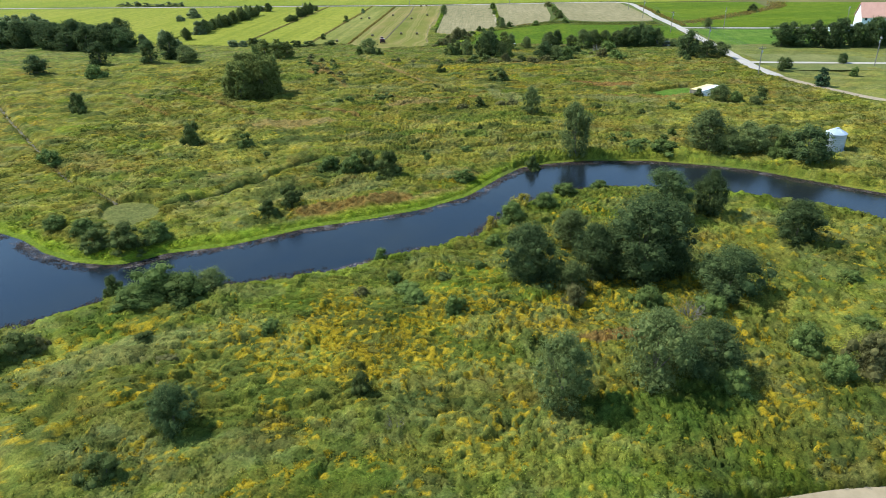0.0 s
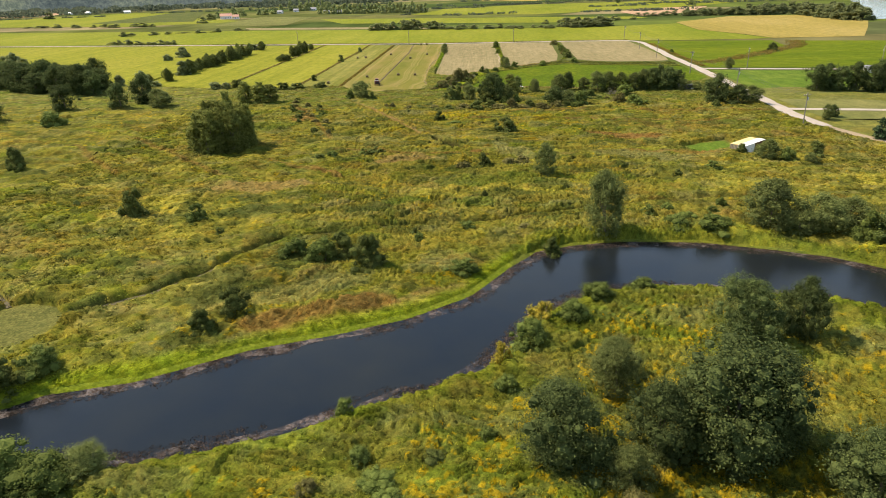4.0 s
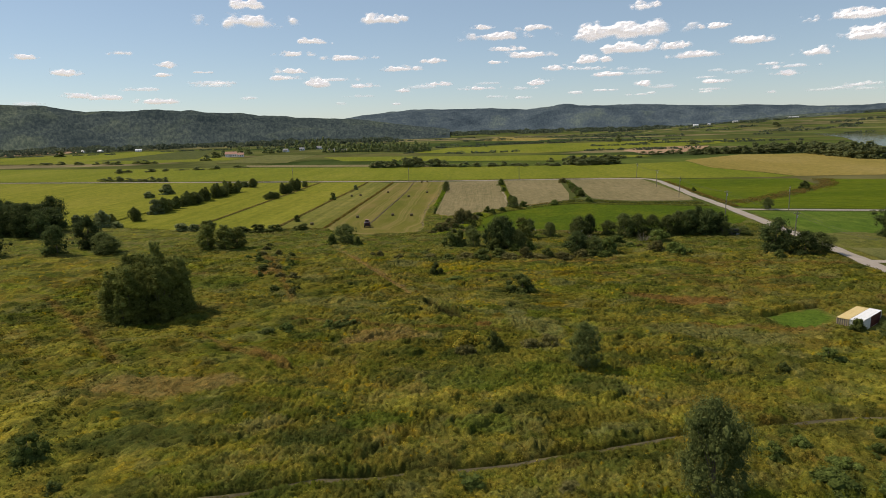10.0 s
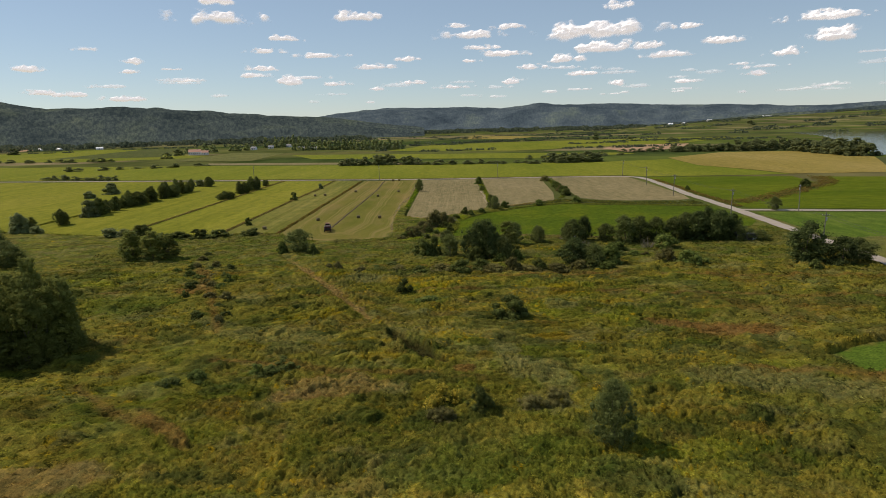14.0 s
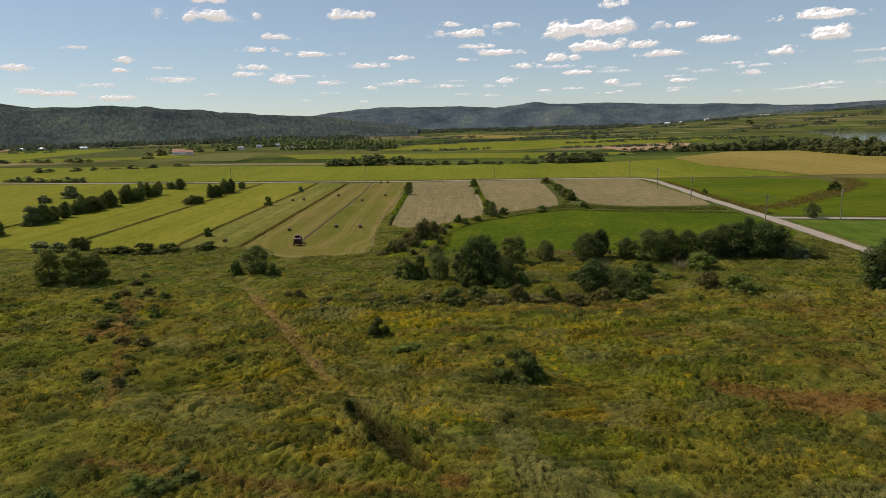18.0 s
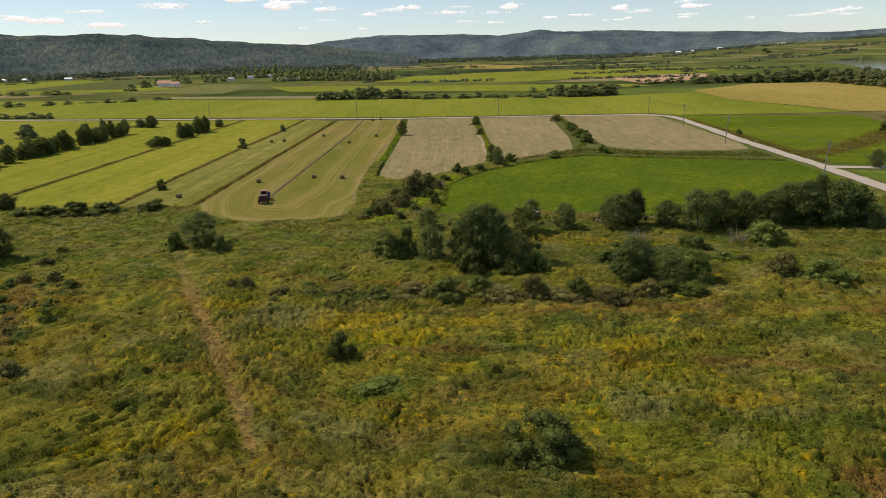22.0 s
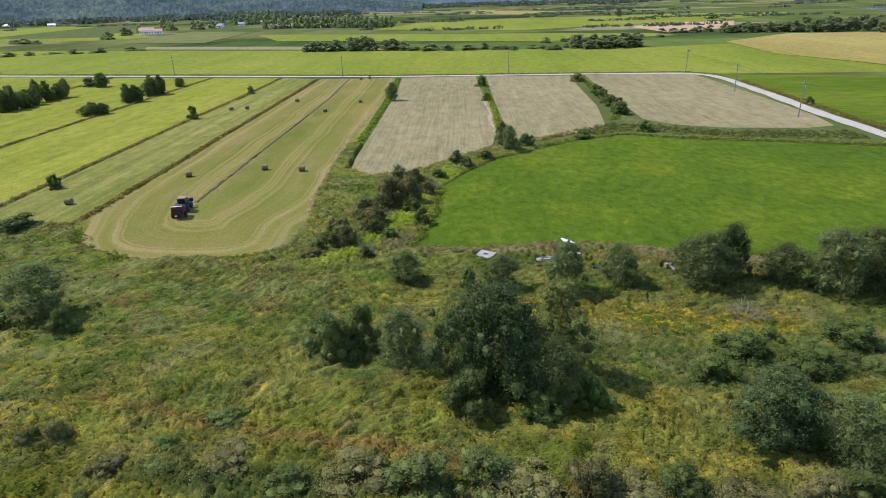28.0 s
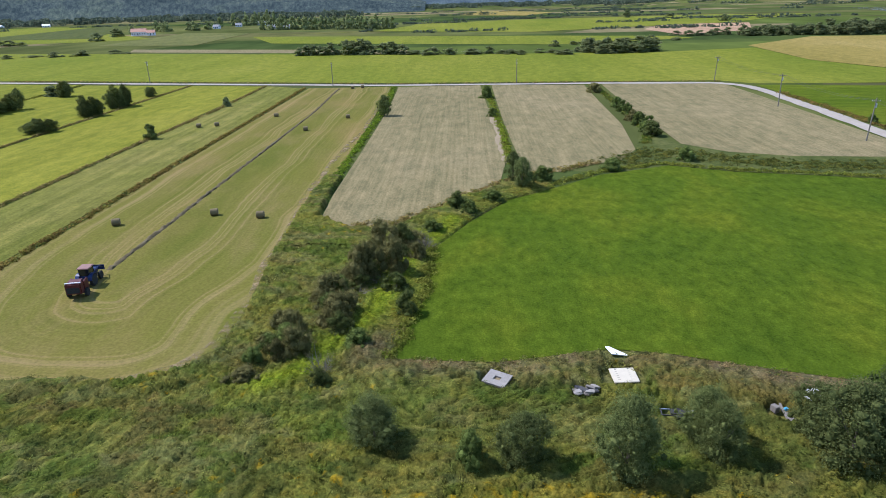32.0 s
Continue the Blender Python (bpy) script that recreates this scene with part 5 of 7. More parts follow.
set_out([("poplar", -82, 245, 8, 6), ("poplar", -77, 244.5, 7.4, 6), ("poplar", -73.5, 246, 6.6, 5), ("willow", -42.6, 251, 6.4, 7), ("shrub", -46.4, 250, 3.6, 3.4), ("dark", -38.4, 249, 3.0, 3)], "trees before the hay fields")
# hedge of trees before the crop field
set_out([("oak", 4.2, 237.8, 9.8, 7.2), ("oak", 1.4, 239, 8.6, 5.6), ("poplar", 8.8, 240.5, 8.8, 5.0), ("willow", -4.5, 242.3, 6.4, 4.6), ("dark", -10.9, 243.6, 4.8, 4.6), ("dark", -8.3, 245, 5, 4), ("shrub", 6.5, 234.6, 3, 3.5), ("shrub", 10.6, 236.3, 3, 2.8), ("willow", -5.6, 259.8, 4.1, 4.2),
         ("willow", 18, 260.4, 5, 3.4), ("oak", 22.5, 231, 6.6, 6.4), ("willow", 26.4, 229.8, 5.6, 5), ("shrub", 30.2, 231, 4.8, 5.6), ("willow", 27.2, 257.6, 6.6, 6), ("oak", 30, 260, 7, 4)], "trees along the field hedge", "in the hedge")
set_out([("willow", 35.4, 257.8, 5.4, 5.4), ("willow", 40, 255.6, 8, 6.4), ("willow", 44, 257, 7, 6), ("willow", 48, 257, 7, 5.4), ("shrub", 47.4, 247.8, 4, 6), ("willow", 53, 258, 7, 6.2), ("oak", 59.7, 258.4, 8, 8), ("oak", 64.4, 257, 8, 7.6), ("rust", 42.8, 232.9, 3.4, 5.2), ("shrub", 47, 230.2, 3.4, 5.8),
         ("grey", 43.5, 248.6, 3.2, 4), ("willow", 11.6, 256.4, 6.3, 4.6), ("willow", 4.7, 257.6, 4.6, 3.8), ("willow", 25.6, 260.8, 5, 3.4), ("willow", 68.4, 255.4, 5, 4.6), ("willow", 73.6, 255.4, 3.6, 4), ("oak", 71.5, 229, 9.2, 8.8), ("oak", 77.2, 226, 6.4, 7), ("willow", 82.6, 229, 6, 6.4)], "trees along the field hedge", "in the hedge")
set_out([("willow", 18.2, 258.6, 4.9, 3.2), ("dark", 69, 222, 2.4, 3), ("shrub", 1.2, 257.8, 2.8, 2.6), ("dark", -2, 227, 2.9, 5), ("dark", 2, 227.2, 2.7, 5), ("rust", 4.9, 225.8, 1.8, 6.4), ("rust", 8.6, 226.4, 2.9, 4.2), ("rust", 11.6, 224.4, 1.6, 6.6), ("dark", 14.2, 226, 2.7, 3.8), ("rust", 17.8, 224.0, 1.9, 6.2), ("rust", 22.8, 225.2, 2.3, 4.2), ("rust", -6.4, 227.9, 1.2, 5.6), ("dark", -11, 228.0, 1.5, 3.6), ("rust", -15.4, 229.2, 0.9, 5.8), ("dark", -20.4, 228.6, 1.1, 4), ("shrub", 28.5, 226.2, 2, 4.4), ("dark", 25.4, 226.4, 1.9, 4),
         ("dark", -78, 276.4, 2.2, 6.4), ("dark", -72.6, 277.4, 2.4, 6.6), ("dark", -84.4, 276, 2.1, 7), ("dark", -64.2, 279, 1.6, 7), ("dark", -90, 276.5, 1.8, 6), ("shrub", -8, 203.4, 1.2, 6), ("dark", -13, 211.8, 2.8, 3), ("grey", -19, 201.5, 1.2, 1.6)], "low bushes by the fields", "in a low row")
set_out([("rust", -9.2, 297.5, 4.2, 4.6), ("dark", -7.2, 299.4, 3.4, 3.4), ("rust", -10.8, 288.6, 5, 5), ("rust", -7.8, 291, 4.2, 4), ("rust", -12.2, 279, 3.2, 4.6), ("rust", -14.6, 273, 2.4, 3.2), ("dark", -5.1, 281.4, 2.2, 2.3), ("dark", -11.3, 267.6, 1.5, 2.4), ("rust", -13.6, 284.5, 2.6, 4),
         ("grey", -11.5, 269.6, 2.2, 2.6), ("rust", -16.4, 277, 2, 3.4), ("dark", -6.6, 286, 2, 3), ("shrub", -9, 274, 1.6, 3), ("shrub", -3.6, 305, 1.5, 3), ("shrub", 1.6, 313.5, 1.6, 3), ("shrub", 5.4, 319, 1.5, 3.4), ("dark", -0.2, 315.6, 2.4, 3.3)], "bushes along the creek", "beside the narrow creek")
brng = random.Random(31)
rows = []
for i in range(34):
    u = (i + brng.random()) / 34
    rows.append((brng.choice(("rust", "rust", "dark", "shrub", "grey")), -17.5 + 14 * u + brng.gauss(-0.6, 1.3), 269 + 34 * u + brng.gauss(0, 1.4), brng.uniform(0.9, 2.0), brng.uniform(1.8, 3.4)))
set_out(rows, "bushes along the creek", "beside the narrow creek")
set_out([("willow", 10.5, 326, 5.6, 3.7), ("willow", 9.2, 331, 5.8, 3), ("shrub", 14.3, 330.2, 2.3, 3.8), ("willow", -21.4, 399.8, 5.8, 4.2), ("shrub", 7.9, 429.5, 4, 4.2), ("shrub", 8.4, 395.7, 2.1, 2.8), ("rust", 43.4, 437.1, 2.5, 5), ("shrub", 44.2, 408.3, 2.3, 3.4), ("shrub", 44.2, 401, 2.1, 3.2), ("shrub", 44, 394.4, 2.5, 3.4),
         ("rust", 43.6, 387, 2.3, 3.4), ("shrub", 43.6, 380.9, 2.6, 3.4), ("dark", 43.3, 366.8, 3.4, 4.6), ("shrub", 43.4, 372, 2.8, 3.6), ("shrub", 43, 343.7, 2, 3.6), ("shrub", 27.9, 337.6, 1.7, 3.8), ("dark", -75.2, 373.8, 2.6, 3.4), ("dark", -72.6, 303.7, 2.2, 2.6)], "bushes between the fields", "on a field boundary")
set_out([("willow", 56.5, 260, 7.6, 5.6), ("oak", 62, 260.5, 8.4, 6), ("oak", 68, 259, 6.6, 6), ("willow", 7.4, 236.2, 6.6, 4.6), ("dark", 1, 235.4, 4.2, 4.2),
         ("grey", 28, 250.4, 2.2, 4.2), ("shrub", 25, 243, 2.4, 5), ("shrub", 30, 241, 2.2, 5.4), ("shrub", 35, 244, 2.6, 5.6), ("shrub", 21, 239.4, 2.0, 4.6)], "trees along the field hedge", "in the hedge")
# low mounds of brambles
mrng = random.Random(23)
rows = []
for line, k in (([(-60, 240), (-40, 192)], 15), ([(-68, 250), (-52, 210)], 11), ([(-34, 232), (-14, 230)], 6), ([(24, 246), (40, 238)], 8), ([(-34, 112), (6, 124)], 7), ([(24, 128), (50, 134)], 7), ([(-40, 168), (-20, 176)], 6), ([(-60, 60), (-30, 52)], 5), ([(-30, 58), (0, 72)], 6)):
    (ax, ay), (bx, by) = line
    for i in range(k):
        u = (i + mrng.random()) / k
        rows.append((mrng.choice(("dark", "rust", "shrub")), ax + (bx - ax) * u + mrng.gauss(0, 2.2), ay + (by - ay) * u + mrng.gauss(0, 2.2), mrng.uniform(0.9, 1.5), mrng.uniform(1.8, 3.6)))
set_out(rows, "bramble mounds in the meadow", "in a low mound")
# rows along the ditches of the hay fields
set_out(in_company([("poplar", -110.4, 383.7, 4.4, 4.2), ("poplar", -108, 384.6, 4, 4), ("poplar", -111.2, 408, 7, 5), ("poplar", -108.6, 411, 6.4, 4.4), ("poplar", -110, 425, 7.6, 4.4), ("poplar", -108.4, 429, 7.6, 4.2), ("poplar", -110.8, 449.6, 4, 3.6), ("far", -107.6, 281.8, 2.8, 6), ("far", -103, 281.4, 2.4, 5), ("poplar", -99.8, 285.2, 4.4, 4.4),
         ("far", -73.8, 423.3, 2.2, 2.4), ("far", -144, 333, 6.6, 6), ("poplar", -141, 338, 7.6, 5), ("poplar", -142.5, 344, 7, 4.6), ("poplar", -143.5, 352, 6, 4.6)]), "trees along the hay ditches", "beside a ditch")
rows = [("poplar", -143 + trng.uniform(-1.5, 1.5), 360 + 4.2 * i, 5 + 3.4 * abs(math.sin(i * 0.9)), 4.6 + trng.uniform(-0.5, 0.8)) for i in range(16)]
rows += [("poplar", -144, 451.9, 6.4, 5), ("far", -183, 420.8, 5.6, 8), ("far", -184, 402.5, 3.2, 5.6), ("far", -150, 455, 4, 6), ("far", -156, 297, 4.8, 4.6), ("far", -144, 293.3, 6.2, 6), ("poplar", -142.5, 299, 5.8, 4.4), ("poplar", -142, 312.7, 6, 5), ("far", -137, 292, 3, 5)]
set_out(in_company(rows), "trees along the hay ditches", "beside a ditch")
rows = []
for i in range(46):
    u, v = trng.random(), trng.random()
    rows.append(("oak", -150 - 125 * u, 268 + 26 * v + 38 * u, 8 + 4.5 * trng.random(), 8.5 + 4 * trng.random()))
rows += [("oak", -184 - 6 * i, 312 + 3 * i, 6 + trng.random() * 2, 8) for i in range(9)] + [("far", -250 - 9 * i, 370 + 5 * i, 5 + trng.random() * 4, 8) for i in range(12)]
set_out(rows, "wood at the meadow's far corner", "in a wood")
rows = [("oak", 112 + 4.1 * i, 250.4 - 0.4 * i + trng.uniform(-2, 3), 7.4 + 2.4 * trng.random(), 7 + 2 * trng.random()) for i in range(13)]
rows += [("oak", 95.8, 208, 3.4, 3.2), ("willow", 92.6, 204.6, 4.4, 3.4), ("oak", 116, 215, 2.6, 3.4), ("shrub", 110, 196, 2, 2.6), ("willow", 104, 311, 5, 4), ("shrub", 98, 378, 1.6, 2.2), ("dark", 149, 377, 4, 5)]
set_out(rows, "trees by the lane", "beside the lane")
rows = [("far", -97 + 3.6 * i, 617 - 0.3 * i, 5 + 3 * trng.random(), 6) for i in range(6)] + [("far", -70 + 4.4 * i, 615 + trng.uniform(-2, 2), 8 + 2.5 * trng.random(), 8) for i in range(4)] + [("far", -47 + 5.5 * i, 614 - 2 * i, 6.5 + trng.random(), 7) for i in range(3)]
rows += [("far", -30 + 6.4 * i + trng.uniform(-4, 4), 605 - 1.2 * i + trng.uniform(-6, 6), 2.2 + 3.6 * trng.random() ** 2, 4 + 4 * trng.random()) for i in range(17)] + [("far", 68 + 3.6 * i, 588 + trng.uniform(-4, 14), 6 + 3.6 * trng.random(), 8) for i in range(11)]
rows += [("far", -330 + 9 * i + trng.uniform(-5, 5), 632 + 3 * i + trng.uniform(-6, 6), 1.4 + 3.2 * trng.random() ** 2, 4 + 4 * trng.random()) for i in range(12)] + [("far", -573 + 15 * i + trng.uniform(-7, 7), 836 - 3.8 * i + trng.uniform(-5, 5), 2 + 3 * trng.random(), 5 + 4 * trng.random()) for i in range(14)] + [("far", -290 + 6 * i + trng.uniform(-3, 3), 534 - 1.6 * i, 2 + 2.6 * trng.random(), 4 + 2 * trng.random()) for i in range(11)]
rows += [("far", 60 + 12 * i + trng.uniform(-7, 7), 640 + 5 * i + trng.uniform(-8, 8), 2 + 3 * trng.random(), 4 + 4 * trng.random()) for i in range(8)] + [("far", x, y, h, w) for x, y, h, w in ((-726, 1124, 11, 13), (-343, 837, 9, 9), (-363, 914, 10, 10), (212, 1111, 12, 9), (254, 1069, 7, 9), (276, 948, 8, 9), (648, 1552, 22, 20))]
rows = [(k, x, y, h * 0.85, w * 1.5) for k, x, y, h, w in rows]
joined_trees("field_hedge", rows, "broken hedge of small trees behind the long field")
rows = [("far", 158 + 7 * i, 716 + trng.uniform(-8, 14), 3.6 + 0.5 * i + 2 * trng.random(), 7 + 2 * trng.random()) for i in range(9)] + [("far", 206 + 7.5 * i, 712 - i + trng.uniform(-6, 14), 8 + 2.6 * trng.random(), 9 + 3 * trng.random()) for i in range(8)] + [("far", 262 + 6 * i, 704 - 1.6 * i + trng.uniform(-4, 22), 12 + 3.5 * trng.random(), 12 + 3 * trng.random()) for i in range(13)]
rows += [("far", x, y, h, 12) for x, y, h in ((322, 672, 13), (314, 655, 14), (306, 638, 15), (299, 622, 16), (293, 606, 18), (289, 594, 18), (290, 584, 17), (296, 578, 15), (299, 590, 18), (304, 606, 17))]
rows = [(k, x, y, h * 0.64, w) for k, x, y, h, w in rows]
rows += [("far", 200 + 4.6 * i, 712 - 1.0 * i + trng.uniform(-14, 6), 4.5 + 0.1 * i + 2.4 * trng.random(), 9 + 3 * trng.random()) for i in range(32)]
rows += [("far", 296 + trng.uniform(-6, 10), 580 + 4 * i, 7.5 + 2.5 * trng.random(), 10 + 3 * trng.random()) for i in range(24)]
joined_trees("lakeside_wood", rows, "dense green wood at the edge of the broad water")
rows = [("far", -378 + 7 * i + trng.uniform(-5, 5), 1000 + 7 * i + trng.uniform(-30, 30), 8 + 5 * trng.random(), 9 + 3 * trng.random()) for i in range(9)] + [("far", -330 + 5 * i + trng.uniform(-8, 8), 1130 + 14 * i + trng.uniform(-30, 30), 9 + 6 * trng.random(), 9 + 3 * trng.random()) for i in range(10)] + [("far_poplar", -318 + 9 * i, 1190 + trng.uniform(-20, 30), 17 + 5 * trng.random(), 5) for i in range(5)]
rows += [("far", -240 + 5.6 * i, 1012 - 2.2 * i + trng.uniform(-8, 8), 10 + 4.5 * trng.random(), 8) for i in range(30)]
joined_trees("village_trees", rows, "green trees standing round the far village")


# farther hedges and copses, too many to count
def copses(name, centres, label, seed, leaf=1.7, n=46):
    rng = np.random.default_rng(seed)
    P, N = [], []
    for x, y, h, w, *foot in centres:
        d = rng.normal(size=(n, 3))
        d /= np.linalg.norm(d, axis=1)[:, None]
        k = (0.75 + 0.4 * rng.random(n))[:, None]
        P.append(np.array([x, y, h * 0.48 + sum(foot)]) + d * k * [w * 0.5, w * 0.5, h * 0.5])
        N.append(d + rng.normal(size=(n, 3)) * 0.4)
    P, N = np.concatenate(P), np.concatenate(N)
    N /= np.linalg.norm(N, axis=1)[:, None]
    P[:, 2] = np.maximum(P[:, 2], 0.3)
    v, f = cards(P, leaf * (0.7 + 0.8 * rng.random(len(P))), N, rng)
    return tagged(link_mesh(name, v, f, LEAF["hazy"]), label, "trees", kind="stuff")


hr = random.Random(12)
far_rows = []
for i in range(170):
    d, a = 780 + 1700 * hr.random() ** 1.1, radians(hr.uniform(-46, 40))
    x, y = d * math.sin(a), 62 + d * math.cos(a)
    if inside(LAKE, x, y) or (x > 290 and y < 1250 and x > 0.4 * y) or a > radians(13) and d > 1200 or a < radians(-14) and d < 1250:
        continue
    k, turn = hr.randint(2, 16), hr.choice((0.03, 0.08, 0.12, 0.1))
    for j in range(k):
        far_rows.append((x + j * 10 * math.cos(turn) + hr.uniform(-6, 6), y + j * 9 * math.sin(turn) + hr.uniform(-3, 3), hr.uniform(1.0, 3.0) + 4 * (hr.random() < 0.04), hr.uniform(6, 14)))
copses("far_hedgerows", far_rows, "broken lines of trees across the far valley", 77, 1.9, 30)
rise_rows = []
for i in range(46):
    d, a = hr.uniform(1350, 2150), radians(hr.uniform(13, 46))
    k, turn = hr.randint(2, 14), hr.uniform(-0.25, 0.1)
    for j in range(k):
        x, y = -1 + d * math.sin(a) + 13 * j * math.cos(turn) + hr.uniform(-5, 5), 62 + d * math.cos(a) + 13 * j * math.sin(turn)
        rise_rows.append((x, y, hr.uniform(2.5, 6), hr.uniform(10, 20), rise_z(x, y)))
copses("rise_hedgerows", rise_rows, "hedges and small woods on the farmed rise", 79, 2.6, 30)
wood = []
for i in range(900):
    a = radians(hr.uniform(-46, 44))
    d = hr.uniform(1480, 1850) if a < radians(-8) else hr.uniform(2100, 2950)
    if a < radians(-8) and hr.random() < 0.45:
        continue
    wood.append((-1 + d * math.sin(a), 62 + d * math.cos(a), hr.uniform(4, 10), hr.uniform(22, 42)))
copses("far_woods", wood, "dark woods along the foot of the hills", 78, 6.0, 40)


# ---- clouds: small fair-weather cumulus, far out over the hills ----
def cloud(az, el, wide, high, seed, thin=1.0):
    """A heaped cloud, bulging towards the valley, thinning out softly along its edge."""
    d, a = 4400.0, radians(az)
    u, v = np.linspace(-1.3, 1.3, 34 + int(wide * 7)), np.linspace(-1.25, 1.35, 24 + int(high * 10))
    U, V = [k.ravel() for k in np.meshgrid(u, v)]
    n1 = fbm(U * wide / 2 + seed * 31.7, V * high * 0.75, 0.55 * high + 0.25, seed + 500, 5)
    n2 = fbm(U * wide / 2 + seed * 17.3, V * high * 0.5, 0.22 * high + 0.08, seed + 700, 4)
    body = 1 - np.hypot(U, np.where(V > -0.25, (V + 0.25) * 0.86, (V + 0.25) * 1.9))
    dens = body * 1.15 + (n1 - 0.5) * 2.1 + (n2 - 0.5) * 0.55
    rim = (1 - step(np.abs(U), 0.95, 1.28)) * (1 - step(V, 0.9, 1.3)) * step(V, -1.2, -0.8)
    alpha = step(dens, 0.02, 0.62) * rim * thin
    w, h = radians(wide) * d / 2, radians(high) * d / 2
    swell = -h * (1.3 * np.sqrt(np.clip(dens + 0.1, 0, 1.6)) + 0.4 * n2)
    k = np.arange(len(U)).reshape(len(v), len(u))
    q = np.stack([k[:-1, :-1], k[:-1, 1:], k[1:, 1:], k[1:, :-1]], -1).reshape(-1, 4)
    q = q[alpha[q].max(1) > 0]
    keep, q = np.unique(q, return_inverse=True)
    ob = link_mesh("cloud", np.stack([U * w, swell, V * h], 1)[keep], q.reshape(-1, 4), CLOUD, np.stack([alpha] * 3, 1)[keep], True)
    ob.matrix_basis = Matrix.Translation((-1 + d * math.sin(a), 62 + d * math.cos(a), 35 + d * math.tan(radians(el)))) @ Matrix.Rotation(-a, 4, "Z")
    tagged(ob, "small white fair-weather cumulus cloud with flat base", "cloud", "clouds", "structure")


SKY_1 = [(-19.7, 10.05, 3.1, 1.2), (-19.7, 8.76, 7.6, 1.5), (-8.7, 8.94, 4.3, 1.0), (-14.3, 7.23, 3.3, 0.7), (-16.1, 6.24, 3.6, 0.5), (-11.8, 5.88, 5.1, 0.6), (-6.8, 4.9, 3.8, 0.6), (-4.3, 5.49, 2.5, 0.5), (-29.7, 6.22, 1.9, 0.5), (-33.2, 4.66, 2.3, 0.6),
         (-26.5, 5.37, 2.0, 0.7), (-26.7, 4.59, 1.5, 0.4), (-35.8, 5.74, 1.8, 0.5), (-16.7, 4.87, 3.1, 0.6), (-17.3, 4.33, 2.3, 0.5), (-14.2, 3.86, 2.3, 1.1)]
SKY_2 = [(-10.1, 3.55, 2.8, 0.5), (-4.1, 3.55, 3.1, 0.4), (-6.9, 3.09, 1.5, 0.5), (-27.1, 2.52, 4.1, 0.5), (-30.7, 2.86, 2.5, 0.5), (-32.6, 3.0, 3.1, 0.5), (-23.4, 4.81, 2.0, 0.3), (-22.4, 3.96, 1.7, 0.3), (1.3, 7.3, 5.6, 1.1), (0.1, 8.08, 2.3, 0.5),
         (4.5, 7.89, 2.5, 0.7), (4.0, 5.72, 5.1, 0.7), (2.3, 6.25, 3.1, 0.5), (11.7, 7.27, 9.7, 2.0), (12.4, 5.85, 5.6, 1.2), (17.3, 5.02, 4.6, 0.7)]
SKY_3 = [(15.7, 5.82, 2.5, 0.7), (9.2, 5.07, 3.8, 0.8), (6.5, 4.55, 2.5, 0.6), (10.6, 3.85, 3.1, 0.5), (1.3, 5.22, 1.8, 0.4), (4.5, 3.36, 1.5, 0.5), (13.4, 9.1, 2.2, 1.0), (19.1, 7.12, 2.9, 0.6), (21.6, 5.83, 3.1, 0.8), (28.2, 6.99, 6.1, 0.9),
         (29.3, 5.63, 4.1, 1.3), (26.0, 4.65, 3.1, 0.8), (24.1, 3.21, 2.5, 0.5), (13.4, 2.99, 2.0, 0.7), (18.9, 2.86, 1.5, 0.4), (-0.2, 3.09, 3.6, 0.4)]
for i, c in enumerate(SKY_1 + SKY_2 + SKY_3):
    cloud(*c, i)
srng = random.Random(41)
for i in range(46):
    e = srng.uniform(1.7, 4.4)
    cloud(srng.uniform(-38, 40), e, srng.uniform(1.0, 3.4) * (0.5 + 0.16 * e), srng.uniform(0.22, 0.42) * (0.5 + 0.16 * e), 60 + i, srng.uniform(0.3, 0.75))


# ---- the things ----
def hay_bale(at):
    top = thing("hay_bale", "round hay bale lying on the mown field", "hay bale", "hay bales", at)
    prof = [(0.04, -0.56), (0.48, -0.56), (0.53, -0.51), (0.54, -0.28), (0.545, 0), (0.54, 0.28), (0.53, 0.51), (0.48, 0.56), (0.04, 0.56)]
    bm = lathe(prof, 22, "X")
    for v in bm.verts:
        r = 1 + 0.03 * noise.noise(v.co * 3.1)
        v.co.y, v.co.z = v.co.y * r, v.co.z * r + 0.52
        v.co.z = max(v.co.z, 0.0)
    part("roll", bm, STRAW, top)
    for x in (-0.36, -0.12, 0.12, 0.36):
        ring = bmesh.new()
        lathe([(0.53, x - 0.012), (0.552, x - 0.012), (0.552, x + 0.012), (0.53, x + 0.012)], 22, "X", ring)
        bmesh.ops.translate(ring, verts=ring.verts, vec=(0, 0, 0.525))
        part("twine", ring, STRAW, top, "band of binding twine")
    return top


bale = hay_bale(pose(-37.5, 315, 0.08, 0, 0, 15))
for x, y, a in [(-29.9, 313.5, 5), (-50.7, 310.8, 20), (-69, 388.6, 10), (-64.7, 390, 30), (-52.4, 403, 0), (-39, 381.6, 12), (-31.2, 398.4, 8), (-40, 460, 0), (-64.2, 294.4, 4), (-36.6, 461.4, 15)]:
    copy_thing(bale, pose(x, y, 0.08, 0, 0, a))

# the raked row of hay, waiting for the baler
wv = []
ys = np.arange(294, 461, 0.3)
cx = -43.0 + 0.5 * (fbm(ys, ys * 0, 30, 201) - 0.5) - 2.0 * step(ys, 400, 462)
